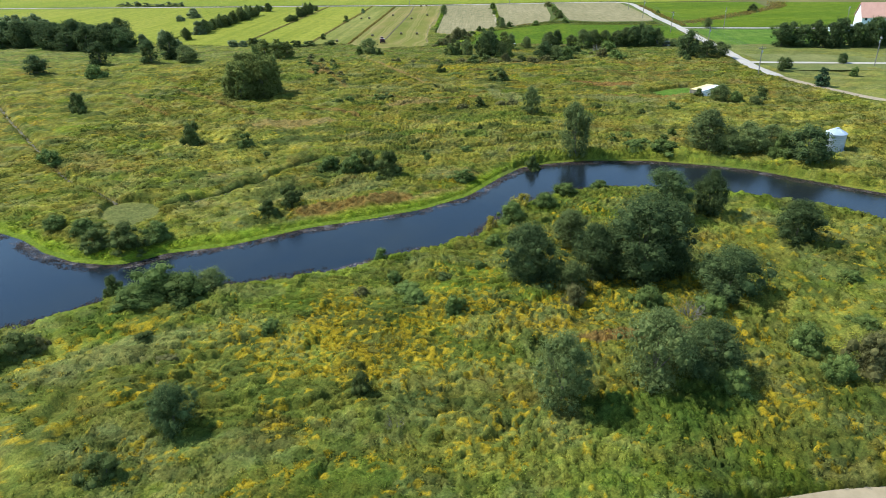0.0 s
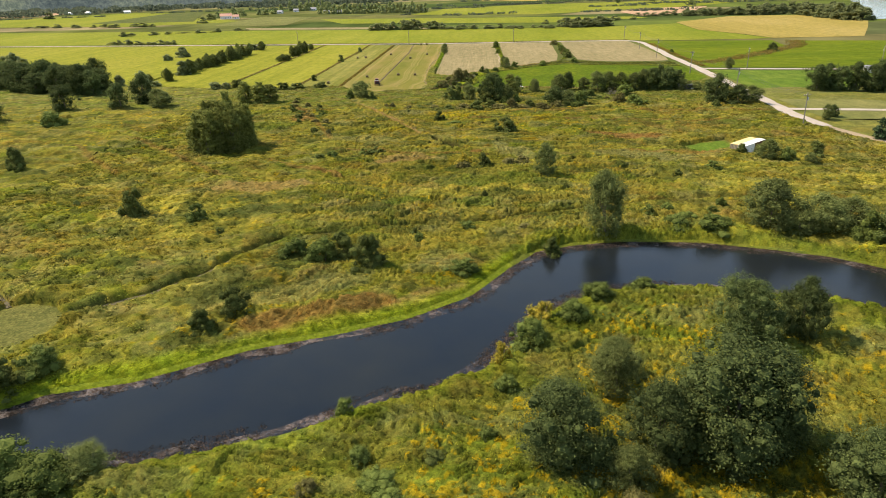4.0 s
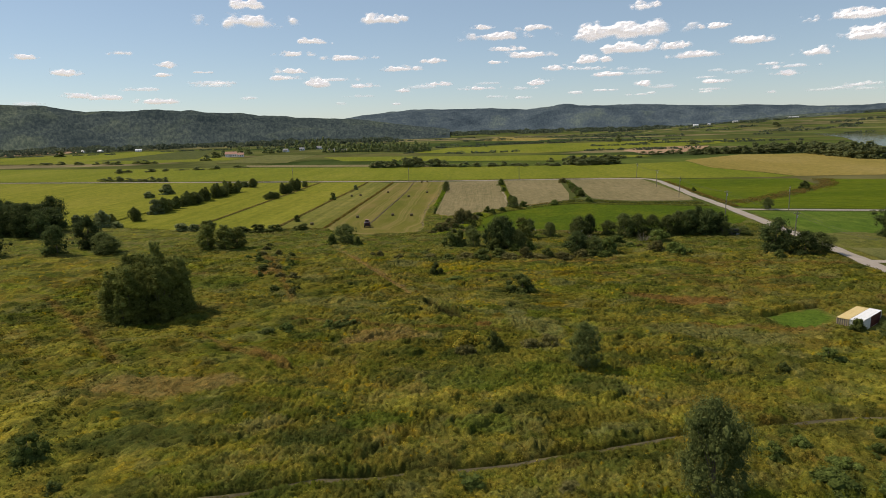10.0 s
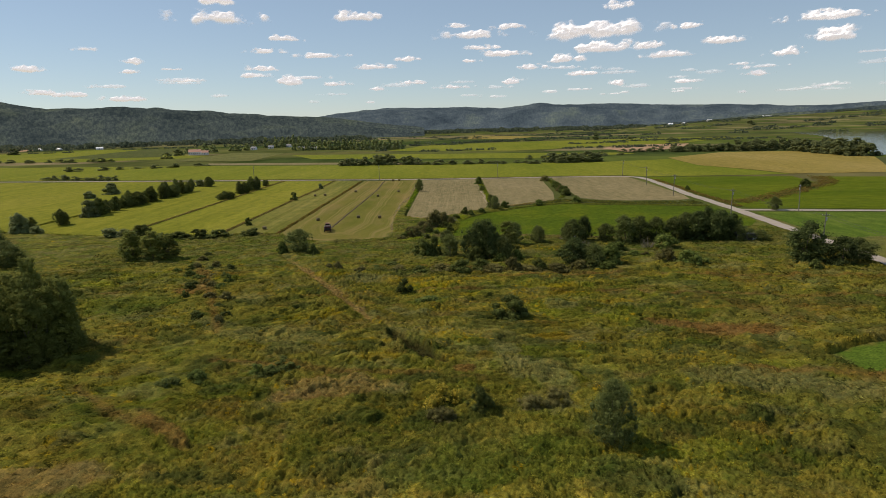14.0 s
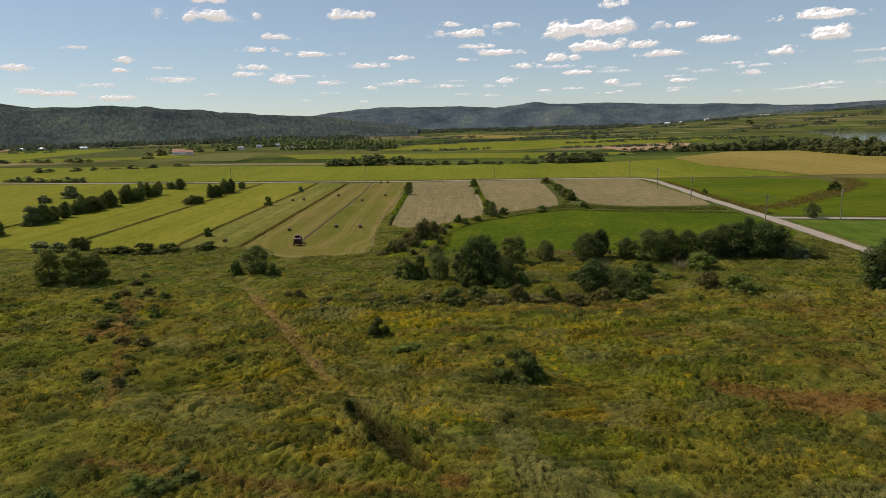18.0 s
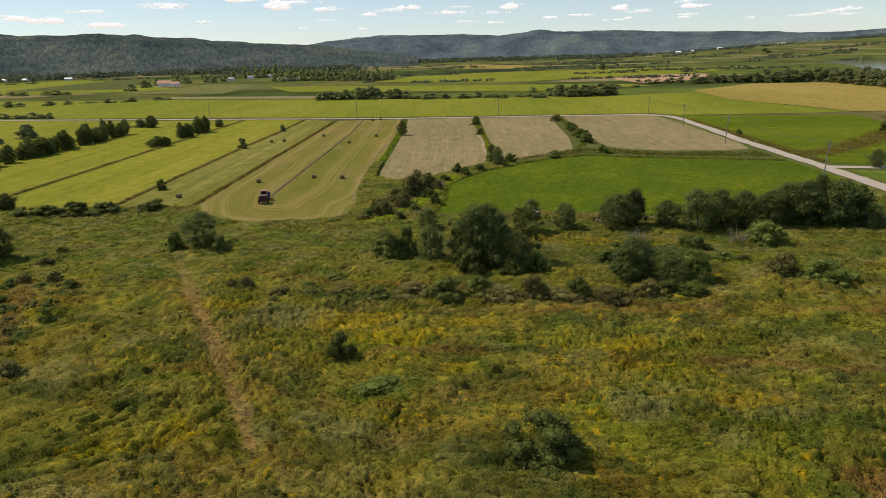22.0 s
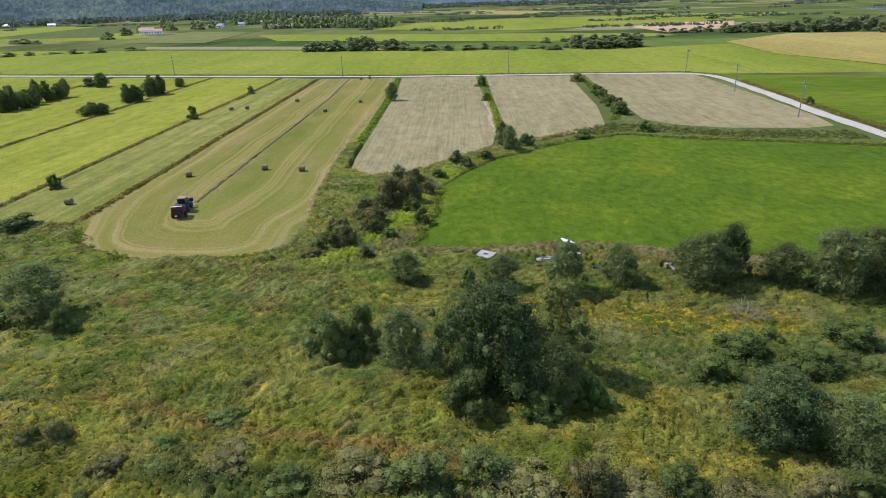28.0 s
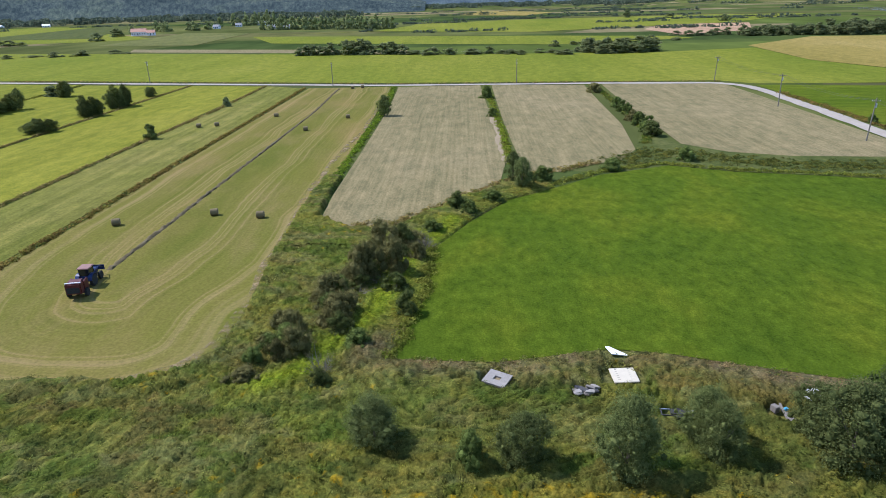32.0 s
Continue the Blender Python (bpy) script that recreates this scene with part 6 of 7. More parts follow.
for k, (o, z) in enumerate(((-0.32, 0.085), (-0.18, 0.2), (0, 0.27), (0.18, 0.2), (0.32, 0.085))):
    j = (vnoise(ys, ys * 0 + k * 9, 0.7, 205) - 0.5)
    wv.append(np.stack([cx + o * (1 + 1.1 * j), ys, np.maximum(z + (z > 0.1) * j * 0.45, 0.085)], 1))
n = len(ys)
q = np.array([(a * n + j, (a + 1) * n + j, (a + 1) * n + j + 1, a * n + j + 1) for a in range(4) for j in range(n - 1)])
tagged(link_mesh("windrow", np.concatenate(wv), q, RAKED, smooth=True), "long dark windrow of raked hay across the mown field", "windrow")


def wheel(parent, x, y, r, w, rim_label=""):
    c = r * 0.22
    bm = lathe([(r * 0.55, -w / 2), (r * 0.93, -w / 2), (r, -w / 2 + c * 0.5), (r, w / 2 - c * 0.5), (r * 0.93, w / 2), (r * 0.55, w / 2)], 22, "X")
    bmesh.ops.translate(bm, verts=bm.verts, vec=(x, y, r))
    t = part("wheel", bm, BLACK, parent)
    bm = lathe([(0.06, -w * 0.42), (r * 0.5, -w * 0.42), (r * 0.57, -w * 0.5), (r * 0.57, w * 0.5), (r * 0.5, w * 0.42), (0.06, w * 0.42)], 18, "X")
    bmesh.ops.translate(bm, verts=bm.verts, vec=(x, y, r))
    part("rim", bm, RIM, t, "pale steel rim")
    for k in range(18):
        a = 2 * math.pi * k / 18
        lug = box(x - w * 0.48, -0.035, r * 0.96, x + w * 0.48, 0.035, r * 1.05)
        bmesh.ops.rotate(lug, verts=lug.verts, cent=(0, 0, 0), matrix=Matrix.Rotation(a, 3, "X"))
        bmesh.ops.translate(lug, verts=lug.verts, vec=(0, y, r))
        if k % 2 == 0:
            part("lug", lug, BLACK, t)
        else:
            lug.free()
    return t


def tractor(at):
    top = thing("tractor", "blue farm tractor with faded red cab roof and front loader", "tractor", at=at)
    part("hood", box(-0.42, 0.55, 0.95, 0.42, 2.25, 1.62, 0.1), BLUE_PAINT, top)
    part("chassis", box(-0.3, -0.9, 0.55, 0.3, 2.2, 0.98, 0.05), DARK_METAL, top)
    part("grille", box(-0.34, 2.25, 1.0, 0.34, 2.3, 1.5, 0.015), BLACK, top)
    cab = part("cab", box(-0.72, -1.0, 0.98, 0.72, 0.55, 1.5, 0.06), BLUE_PAINT, top)
    for x in (-0.68, 0.68):
        for y in (-0.95, 0.5):
            part("post", rod((x, y, 1.45), (x * 0.94, y * 0.95, 2.52), 0.045), BLACK, cab)
    part("windscreen", box(-0.6, 0.47, 1.5, 0.6, 0.49, 2.48), GLASS_DARK, cab)
    part("rear_window", box(-0.6, -0.93, 1.5, 0.6, -0.91, 2.48), GLASS_DARK, cab)
    for x in (-0.66, 0.645):
        part("side_window", box(x, -0.88, 1.5, x + 0.015, 0.44, 2.48), GLASS_DARK, cab)
    part("cab_roof", box(-0.82, -1.12, 2.5, 0.82, 0.68, 2.66, 0.06), ROOF_FADED, top, "faded reddish cab roof")
    for x in (-0.86, 0.86):
        bm = bmesh.new()
        for a in range(7):
            a0, a1 = radians(15 + a * 22), radians(37 + a * 22)
            box(-0.27, 0, 0, 0.27, 0.36, 0.05, 0, bm)
            vs = bm.verts[-8:] if hasattr(bm.verts, "ensure_lookup_table") and not bm.verts.ensure_lookup_table() else bm.verts[-8:]
            bmesh.ops.rotate(bm, verts=vs, cent=(0, 0, 0), matrix=Matrix.Rotation((a0 + a1) / 2 + math.pi / 2, 3, "X"))
            bmesh.ops.translate(bm, verts=vs, vec=(x, -0.55 + 0.95 * math.cos(a0), 0.85 + 0.95 * math.sin(a0)))
        part("fender", bm, BLUE_PAINT, top)
        wheel(top, x * 1.02, -0.55, 0.84, 0.46)
        wheel(top, x * 0.94, 1.75, 0.56, 0.32)
        arm = rod((x * 0.72, 0.35, 1.6), (x * 0.72, 2.1, 1.75), 0.07, 0.07)
        rod((x * 0.72, 2.1, 1.75), (x * 0.72, 3.2, 1.15), 0.07, 0.06, 8, arm)
        part("loader_arm", arm, BLUE_PAINT, top)
    part("loader_frame", box(-0.85, 3.12, 0.75, 0.85, 3.2, 1.5, 0.03), BLUE_PAINT, top)
    for x in (-0.45, 0.45):
        part("bale_spike", rod((x, 3.2, 0.85), (x, 4.2, 0.8), 0.03, 0.008), DARK_METAL, top)
    part("exhaust", rod((0.3, 1.1, 1.6), (0.3, 1.1, 2.45), 0.04), DARK_METAL, top)
    return top


def baler(at):
    top = thing("round_baler", "dark red round baler hitched behind the tractor", "baler", at=at)
    bm = lathe([(0.9, -0.78), (0.98, -0.74), (0.98, 0.74), (0.9, 0.78)], 16, "X")
    bmesh.ops.translate(bm, verts=bm.verts, vec=(0, 0, 1.35))
    part("bale_chamber", bm, RED_PAINT, top)
    part("tailgate", box(-0.98, -1.45, 0.75, 0.98, -0.35, 2.25, 0.12), RED_PAINT, top)
    part("tail_panel", box(-0.8, -1.49, 0.95, 0.8, -1.44, 1.75, 0.02), BLACK, top)
    for x in (-1.05, 0.8):
        part("side_cover", box(x, -0.3, 0.6, x + 0.25, 1.15, 2.1, 0.06), RED_PAINT, top)
    part("top_bar", box(-1.0, -1.2, 2.25, 1.0, -1.05, 2.36, 0.02), WHITE_SHEET, top, "pale bar across the top")
    part("pickup", box(-0.95, 0.85, 0.18, 0.95, 1.3, 0.6, 0.08), DARK_METAL, top)
    part("drawbar", rod((0, 1.0, 0.75), (0, 2.7, 0.6), 0.09, 0.07), RED_PAINT, top)
    wheel(top, -1.12, -0.1, 0.55, 0.34)
    wheel(top, 1.12, -0.1, 0.55, 0.34)
    return top


HEAD = 12.0
m = pose(-42.5, 286.8, 0.09, 0, 0, HEAD) @ Matrix.Scale(0.85, 4)
baler(m)
tractor(m @ pose(0.1, 3.9, 0, 0, 0, -6))


def container(at, roof, wall, label, red_end):
    """A long ribbed steel box, 8.8 x 1.75 x 2.1 m, with corner posts, roof seams and end doors."""
    top = thing("storage_container", label, "container", "storage containers", at)
    part("body", box(-4.35, -0.83, 0.12, 4.35, 0.83, 2.5), wall, top)
    for x in (-4.35, 4.35):
        for y in (-0.82, 0.82):
            part("corner_post", box(x - 0.08, y - 0.06, 0, x + 0.08, y + 0.06, 2.6, 0.01), wall, top)
    for y in (-0.86, 0.86):
        for k in range(24):
            part("rib", box(-4.2 + k * 0.36, min(y, y * 0.96), 0.2, -4.06 + k * 0.36, max(y, y * 0.96), 2.48), RED_PAINT if red_end and y < 0 and k > 10 else wall, top)
    for k in range(5):
        part("rib", box(-4.4, -0.7 + k * 0.32, 0.2, -4.35, -0.58 + k * 0.32, 2.45), wall if red_end else WOOD_GREY, top)
    if red_end:
        part("side_panel", box(-0.3, -0.845, 0.2, 4.3, -0.83, 2.46), RED_PAINT, top, "dark red side panel")
    part("roof", box(-4.45, -0.89, 2.5, 4.45, 0.89, 2.58), roof, top)
    for k in range(11):
        part("roof_seam", box(-4.2 + k * 0.8, -0.86, 2.58, -4.15 + k * 0.8, 0.86, 2.6), roof, top)
    for y in (-0.78, 0.02):
        d = part("door", box(4.37, y, 0.2, 4.44, y + 0.76, 2.42, 0.01), RED_PAINT if red_end else wall, top, "dark red door" if red_end else "")
        for yy in (0.2, 0.55):
            part("lock_bar", rod((4.47, y + yy, 0.25), (4.47, y + yy, 2.4), 0.02), GALV, d)
    return top


m = pose(59.3, 172.9, 0.2, 0, 0, 43) @ Matrix.Diagonal((1, 1, 0.8, 1))
container(m @ pose(0, 0.93, 0), YELLOW_SHEET, BEIGE_SHEET, "beige storage container with a faded yellow roof", False)
container(m @ pose(0.1, -0.93, 0), WHITE_SHEET, WHITE_SHEET, "white storage container with dark red end doors", True)


def grain_bin(at):
    top = thing("grain_bin", "small round galvanised grain bin with conical roof", "grain bin", at=at)
    for k in range(5):
        z = 0.05 + k * 0.78
        part("wall_ring", lathe([(1.78, z), (1.82, z + 0.02), (1.8, z + 0.2), (1.82, z + 0.38), (1.8, z + 0.56), (1.82, z + 0.74), (1.78, z + 0.77)], 40), GALV, top)
    roof = part("roof", lathe([(1.95, 3.9), (1.95, 3.97), (0.3, 4.85), (0.28, 4.82)], 28), GALV, top)
    for k in range(14):
        a = 2 * math.pi * k / 14
        part("rib", rod((1.92 * math.cos(a), 1.92 * math.sin(a), 3.99), (0.3 * math.cos(a), 0.3 * math.sin(a), 4.87), 0.03, 0.03, 4), GALV, roof)
    part("cap", lathe([(0.34, 4.83), (0.34, 4.95), (0.05, 5.08)], 16), GALV, top)
    part("base", lathe([(2.0, -0.3), (2.0, 0.08)], 32), CONCRETE, top)
    part("hatch", box(1.76, -0.35, 0.6, 1.87, 0.35, 1.5, 0.02), GALV, top)
    part("auger_box", box(1.8, -0.3, 0.05, 2.5, 0.3, 0.5, 0.04), GALV, top)
    return top


grain_bin(pose(67.3, 121.6, 0.05, 0, 0, 0))


def house(at, w, d, h, rise, roof, label, wall=None, wins=3):
    """A simple house with gabled roof, windows with frames, a door and a chimney."""
    wall = wall or WALL_WHITE
    top = thing("house", label, "house", at=at)
    bm = bmesh.new()
    v = [bm.verts.new(p) for p in [(-w / 2, -d / 2, -0.3), (w / 2, -d / 2, -0.3), (w / 2, d / 2, -0.3), (-w / 2, d / 2, -0.3), (-w / 2, -d / 2, h), (w / 2, -d / 2, h), (w / 2, d / 2, h), (-w / 2, d / 2, h), (-w / 2, 0, h + rise), (w / 2, 0, h + rise)]]
    for f in ((0, 1, 5, 4), (2, 3, 7, 6), (1, 2, 6, 9, 5), (3, 0, 4, 8, 7), (3, 2, 1, 0)):
        bm.faces.new([v[i] for i in f])
    part("wall", bm, wall, top)
    rf = None
    for s in (-1, 1):
        bm = bmesh.new()
        e, o = 0.45, 0.16
        a = [(-w / 2 - e, s * (d / 2 + e), h - e * rise / (d / 2)), (w / 2 + e, s * (d / 2 + e), h - e * rise / (d / 2)), (w / 2 + e, 0, h + rise), (-w / 2 - e, 0, h + rise)]
        lo, hi = [bm.verts.new((x, y, z + 0.02)) for x, y, z in a], [bm.verts.new((x, y, z + 0.02 + o)) for x, y, z in a]
        bm.faces.new(lo)
        bm.faces.new(hi[::-1])
        for i in range(4):
            bm.faces.new((lo[i], hi[i], hi[(i + 1) % 4], lo[(i + 1) % 4]))
        bmesh.ops.recalc_face_normals(bm, faces=bm.faces)
        rf = part("roof", bm, roof, top)
    part("chimney", box(w * 0.2, -0.35, h + rise - 0.6, w * 0.2 + 0.7, 0.35, h + rise + 0.9, 0.03), CONCRETE, rf)
    for s in (-1, 1):
        for k in range(wins):
            for z in ([1.0] if h < 4 else [1.0, 3.7]):
                x = -w / 2 + (k + 0.5) * w / wins
                y = s * (d / 2)
                win = part("window", box(x - 0.55, y - 0.06, z, x + 0.55, y + 0.06, z + 1.2, 0.01), RIM, top)
                part("pane", box(x - 0.45, y - 0.075, z + 0.1, x + 0.45, y + 0.075, z + 1.1), GLASS_DARK, win)
    part("door", box(-w * 0.05 - 0.5, -d / 2 - 0.07, 0, -w * 0.05 + 0.5, -d / 2 + 0.05, 2.1, 0.01), SHINGLE_GREY, top)
    return top


house(pose(170, 297, 0.1, 0, 0, -12), 15, 10, 5.2, 5.2, SHINGLE_RED, "large white house with a terracotta shingled roof", None, 5)
house(pose(152.5, 292, 0.1, 0, 0, -12), 8, 4.5, 1.6, 0.9, SHINGLE_GREY, "low grey outbuilding with a dark roof")
house(pose(-352, 940, 0.12, 0, 0, 16), 15, 9, 3.8, 3.0, SHINGLE_RED, "long far farmhouse with an orange-red roof", None, 6)
house(pose(-336, 934, 0.12, 0, 0, 16), 8, 7, 3.0, 2.4, SHINGLE_RED, "low far building with an orange-red roof")
hr2 = random.Random(3)
for x, y, w, lab, rf in [(-318, 1080, 12, "white far village house among trees", SHINGLE_GREY), (-306, 1130, 12, "white far village house among trees", SHINGLE_GREY), (-290, 1180, 16, "white far village house among trees", SHINGLE_GREY), (-232, 1030, 14, "white far village house among trees", SHINGLE_GREY),
                         (-214, 1020, 20, "grey-roofed far farm building", SHINGLE_GREY), (-820, 1330, 22, "white far farmstead below the hills", WHITE_SHEET), (-790, 1345, 16, "white far farmstead below the hills", WHITE_SHEET), (-700, 1330, 18, "white far farmstead below the hills", WHITE_SHEET),
                         (820, 1850, 40, "long white far barn on the rise", WHITE_SHEET), (600, 1950, 20, "white far farmhouse on the rise", WHITE_SHEET), (640, 1960, 14, "white far farmhouse on the rise", WHITE_SHEET), (690, 1900, 20, "white far farmhouse on the rise", WHITE_SHEET)]:
    house(pose(x, y, max(0.1, rise_z(x, y)) if x > 400 else 0.1, 0, 0, hr2.uniform(-20, 30)), w * 0.65, 7, 2.6, 2.2, rf, lab)


def shed(at):
    top = thing("shed", "low dark wooden shed behind the hedge trees", "shed", at=at)
    part("wall", box(-2.6, -1.6, -0.1, 2.6, 1.6, 2.1, 0.03), DARK_METAL, top)
    part("roof", box(-2.8, -1.8, 2.1, 2.8, 1.8, 2.22, 0.02), DARK_METAL, top)
    for k in range(9):
        part("board", box(-2.55 + k * 0.57, -1.64, 0, -2.05 + k * 0.57, -1.6, 2.06), DARK_METAL if k % 4 else WOOD_GREY, top)
    part("white_panel", box(1.3, -1.7, 0.2, 2.3, -1.65, 1.2, 0.01), WHITE_SHEET, top, "white panel")
    return top


shed(pose(70.5, 258.5, 0, 0, 0, -4))


def utility_pole(at, h=9.0, lamp=False):
    top = thing("utility_pole", "weathered wooden utility pole with crossarm", "utility pole", "utility poles", at)
    part("pole", rod((0, 0, -0.5), (0, 0, h), 0.15, 0.1, 10), WOOD_GREY, top)
    arm = part("crossarm", box(-0.9, -0.06, h - 0.75, 0.9, 0.06, h - 0.6, 0.01), WOOD_GREY, top)
    for x in (-0.8, -0.3, 0.3, 0.8):
        part("insulator", rod((x, 0, h - 0.6), (x, 0, h - 0.44), 0.04, 0.025), RIM, arm)
    part("transformer", rod((0.22, 0, h - 2.0), (0.22, 0, h - 1.2), 0.16, 0.16, 12), GALV, top)
    return top


POLES = [(-48.9, 468.5), (90, 459.5), (87.4, 404), (85.4, 359), (84.2, 300), (82.5, 245), (82, 196)]
pole = utility_pole(pose(*POLES[0], 0, 0, 0, 90))
for x, y in POLES[1:]:
    copy_thing(pole, pose(x, y, 0, 0, trng.uniform(-2, 2), 0))
for x, y in [(110, 308.5), (123, 210.5), (160, 302), (20, 464.5), (-130, 491)]:
    copy_thing(pole, pose(x, y, 0, 0, trng.uniform(-2, 2), 80))


def wires(line, label):
    """Sagging cables from pole to pole."""
    bm = bmesh.new()
    for (ax, ay), (bx, by) in zip(line, line[1:]):
        for o in (-0.8, 0.8):
            last = None
            for k in range(11):
                u = k / 10
                p = (ax + (bx - ax) * u + o, ay + (by - ay) * u, 8.5 - 1.1 * 4 * u * (1 - u))
                if last:
                    rod(last, p, 0.018, 0.018, 4, bm)
                last = p
    return tagged(part("power_line", bm, DARK_METAL), label, "power line")


wires(POLES[1:], "thin dark power cables sagging between the poles")

# rubbish at the crop field's edge
z0 = 0.12
top = thing("concrete_slab", "weathered grey concrete slab with a hole in it", "slab", at=pose(3.6, 269.4, z0 + 0.1, 3, 2, -28) @ Matrix.Scale(0.82, 4))
bm = bmesh.new()
for x0, y0, x1, y1 in ((-1.25, -1.15, 1.25, -0.3), (-1.25, 0.3, 1.25, 1.15), (-1.25, -0.3, -0.35, 0.3), (0.35, -0.3, 1.25, 0.3)):
    box(x0, y0, 0, x1, y1, 0.22, 0, bm)
part("slab", bm, CONCRETE, top)
part("hole_rim", box(-0.35, -0.3, 0.0, 0.35, 0.3, 0.05), DIRT, top)
top = thing("hull_panel", "cream moulded panel with dark slots lying in the grass", "panel", at=pose(14.3, 269.9, z0 + 0.12, 5, 0, 4) @ Matrix.Scale(0.72, 4))
part("panel", box(-1.5, -1.35, 0, 1.5, 1.35, 0.14, 0.05), worn("cream_moulding", (0.46, 0.41, 0.31), (0.57, 0.51, 0.40), 2, 0.6), top)
for s in (-0.75, 0.75):
    for k in range(5):
        part("slot", box(s - 0.16, -0.85 + k * 0.38, 0.13, s + 0.1, -0.80 + k * 0.38, 0.146), WOOD_GREY, top)
    part("recess", box(s - 0.1, 1.05, 0.13, s + 0.12, 1.2, 0.15), DARK_METAL, top)
bm = bmesh.new()
f = [bm.verts.new((x, y, z)) for z in (0, 0.06) for x, y in ((-0.9, 0.75), (-0.5, -0.35), (1.1, -0.4), (-0.55, 0.85))]
for idx in ((3, 2, 1, 0), (4, 5, 6, 7), (0, 1, 5, 4), (1, 2, 6, 5), (2, 3, 7, 6), (3, 0, 4, 7)):
    bm.faces.new([f[i] for i in idx])
bmesh.ops.recalc_face_normals(bm, faces=bm.faces)
ob = part("white_board", bm, WHITE_SHEET)
ob.matrix_basis = pose(14.5, 273.6, z0 + 0.15, 4, 6, 0)
tagged(ob, "torn triangular white board lying at the field edge", "board")
rr = random.Random(4)
top = thing("rubble_heap", "small heap of broken concrete and scrap in the weeds", "rubble", at=pose(10.8, 267.6, z0))
for k in range(9):
    bm = box(-0.35, -0.25, 0, 0.35, 0.25, 0.22, 0.04)
    for v in bm.verts:
        v.co += Vector((rr.uniform(-0.08, 0.08), rr.uniform(-0.08, 0.08), rr.uniform(-0.05, 0.05)))
    ob = part("chunk", bm, [CONCRETE, DARK_METAL, WOOD_GREY][k % 3], top)
    ob.matrix_basis = pose(rr.uniform(-0.9, 0.9), rr.uniform(-0.6, 0.6), rr.uniform(0.02, 0.25), rr.uniform(-20, 20), rr.uniform(-20, 20), rr.uniform(0, 180))
top = thing("cart_frame", "rusty dark metal trailer frame among weeds", "trailer frame", at=pose(17.0, 264.4, z0 + 0.2, 0, 0, -8) @ Matrix.Diagonal((0.85, 0.55, 0.6, 1)))
part("frame_rail", box(-1.5, -0.75, 0.2, 1.5, -0.65, 0.35), DARK_METAL, top)
part("frame_rail", box(-1.5, 0.65, 0.2, 1.5, 0.75, 0.35), GALV, top)
for x in (-1.4, -0.5, 0.4, 1.3):
    part("cross_bar", box(x, -0.65, 0.22, x + 0.1, 0.65, 0.32), DARK_METAL, top)
part("bed", box(-0.6, -0.6, 0.35, 1.0, 0.6, 0.5, 0.04), BLACK, top)
for x in (-0.95, 0.95):
    part("wheel", rod((0.2, x - 0.08, 0.1), (0.2, x + 0.08, 0.1), 0.3, 0.3, 14), BLACK, top)
top = thing("scrap_pile", "pile of scrap boards with a blue tarpaulin", "scrap", at=pose(25.2, 264.6, z0, 0, 0, 20) @ Matrix.Scale(0.72, 4))
for k in range(5):
    ob = part("board", box(-1.2, -0.12, 0, 1.2, 0.12, 0.05), WOOD_GREY, top)
    ob.matrix_basis = pose(rr.uniform(-0.3, 0.3), -0.6 + 0.22 * k, 0.1 + 0.06 * k, 0, rr.uniform(-8, 8), 70 + rr.uniform(-15, 15))
bm = box(-0.6, -0.4, 0, 0.6, 0.4, 0.5, 0.12)
for v in bm.verts:
    v.co += Vector((rr.uniform(-0.08, 0.08),) * 3)
ob = part("tarpaulin", bm, BLUE_PLASTIC, top, "crumpled blue tarpaulin")
ob.matrix_basis = pose(0.5, 0.5, 0.2) @ Matrix.Scale(0.5, 4)
part("box", box(-0.8, 0.5, 0, -0.2, 1.3, 0.75, 0.05), WOOD_GREY, top)
top = thing("old_freezer", "discarded white chest freezer among bushes", "freezer", at=pose(28.4, 266.8, z0, 0, 0, 12) @ Matrix.Scale(0.8, 4))
part("cabinet", box(-0.7, -0.4, 0, 0.7, 0.4, 0.8, 0.05), WHITE_SHEET, top)
part("lid", box(-0.72, -0.42, 0.8, 0.72, 0.42, 0.9, 0.03), WHITE_SHEET, top)


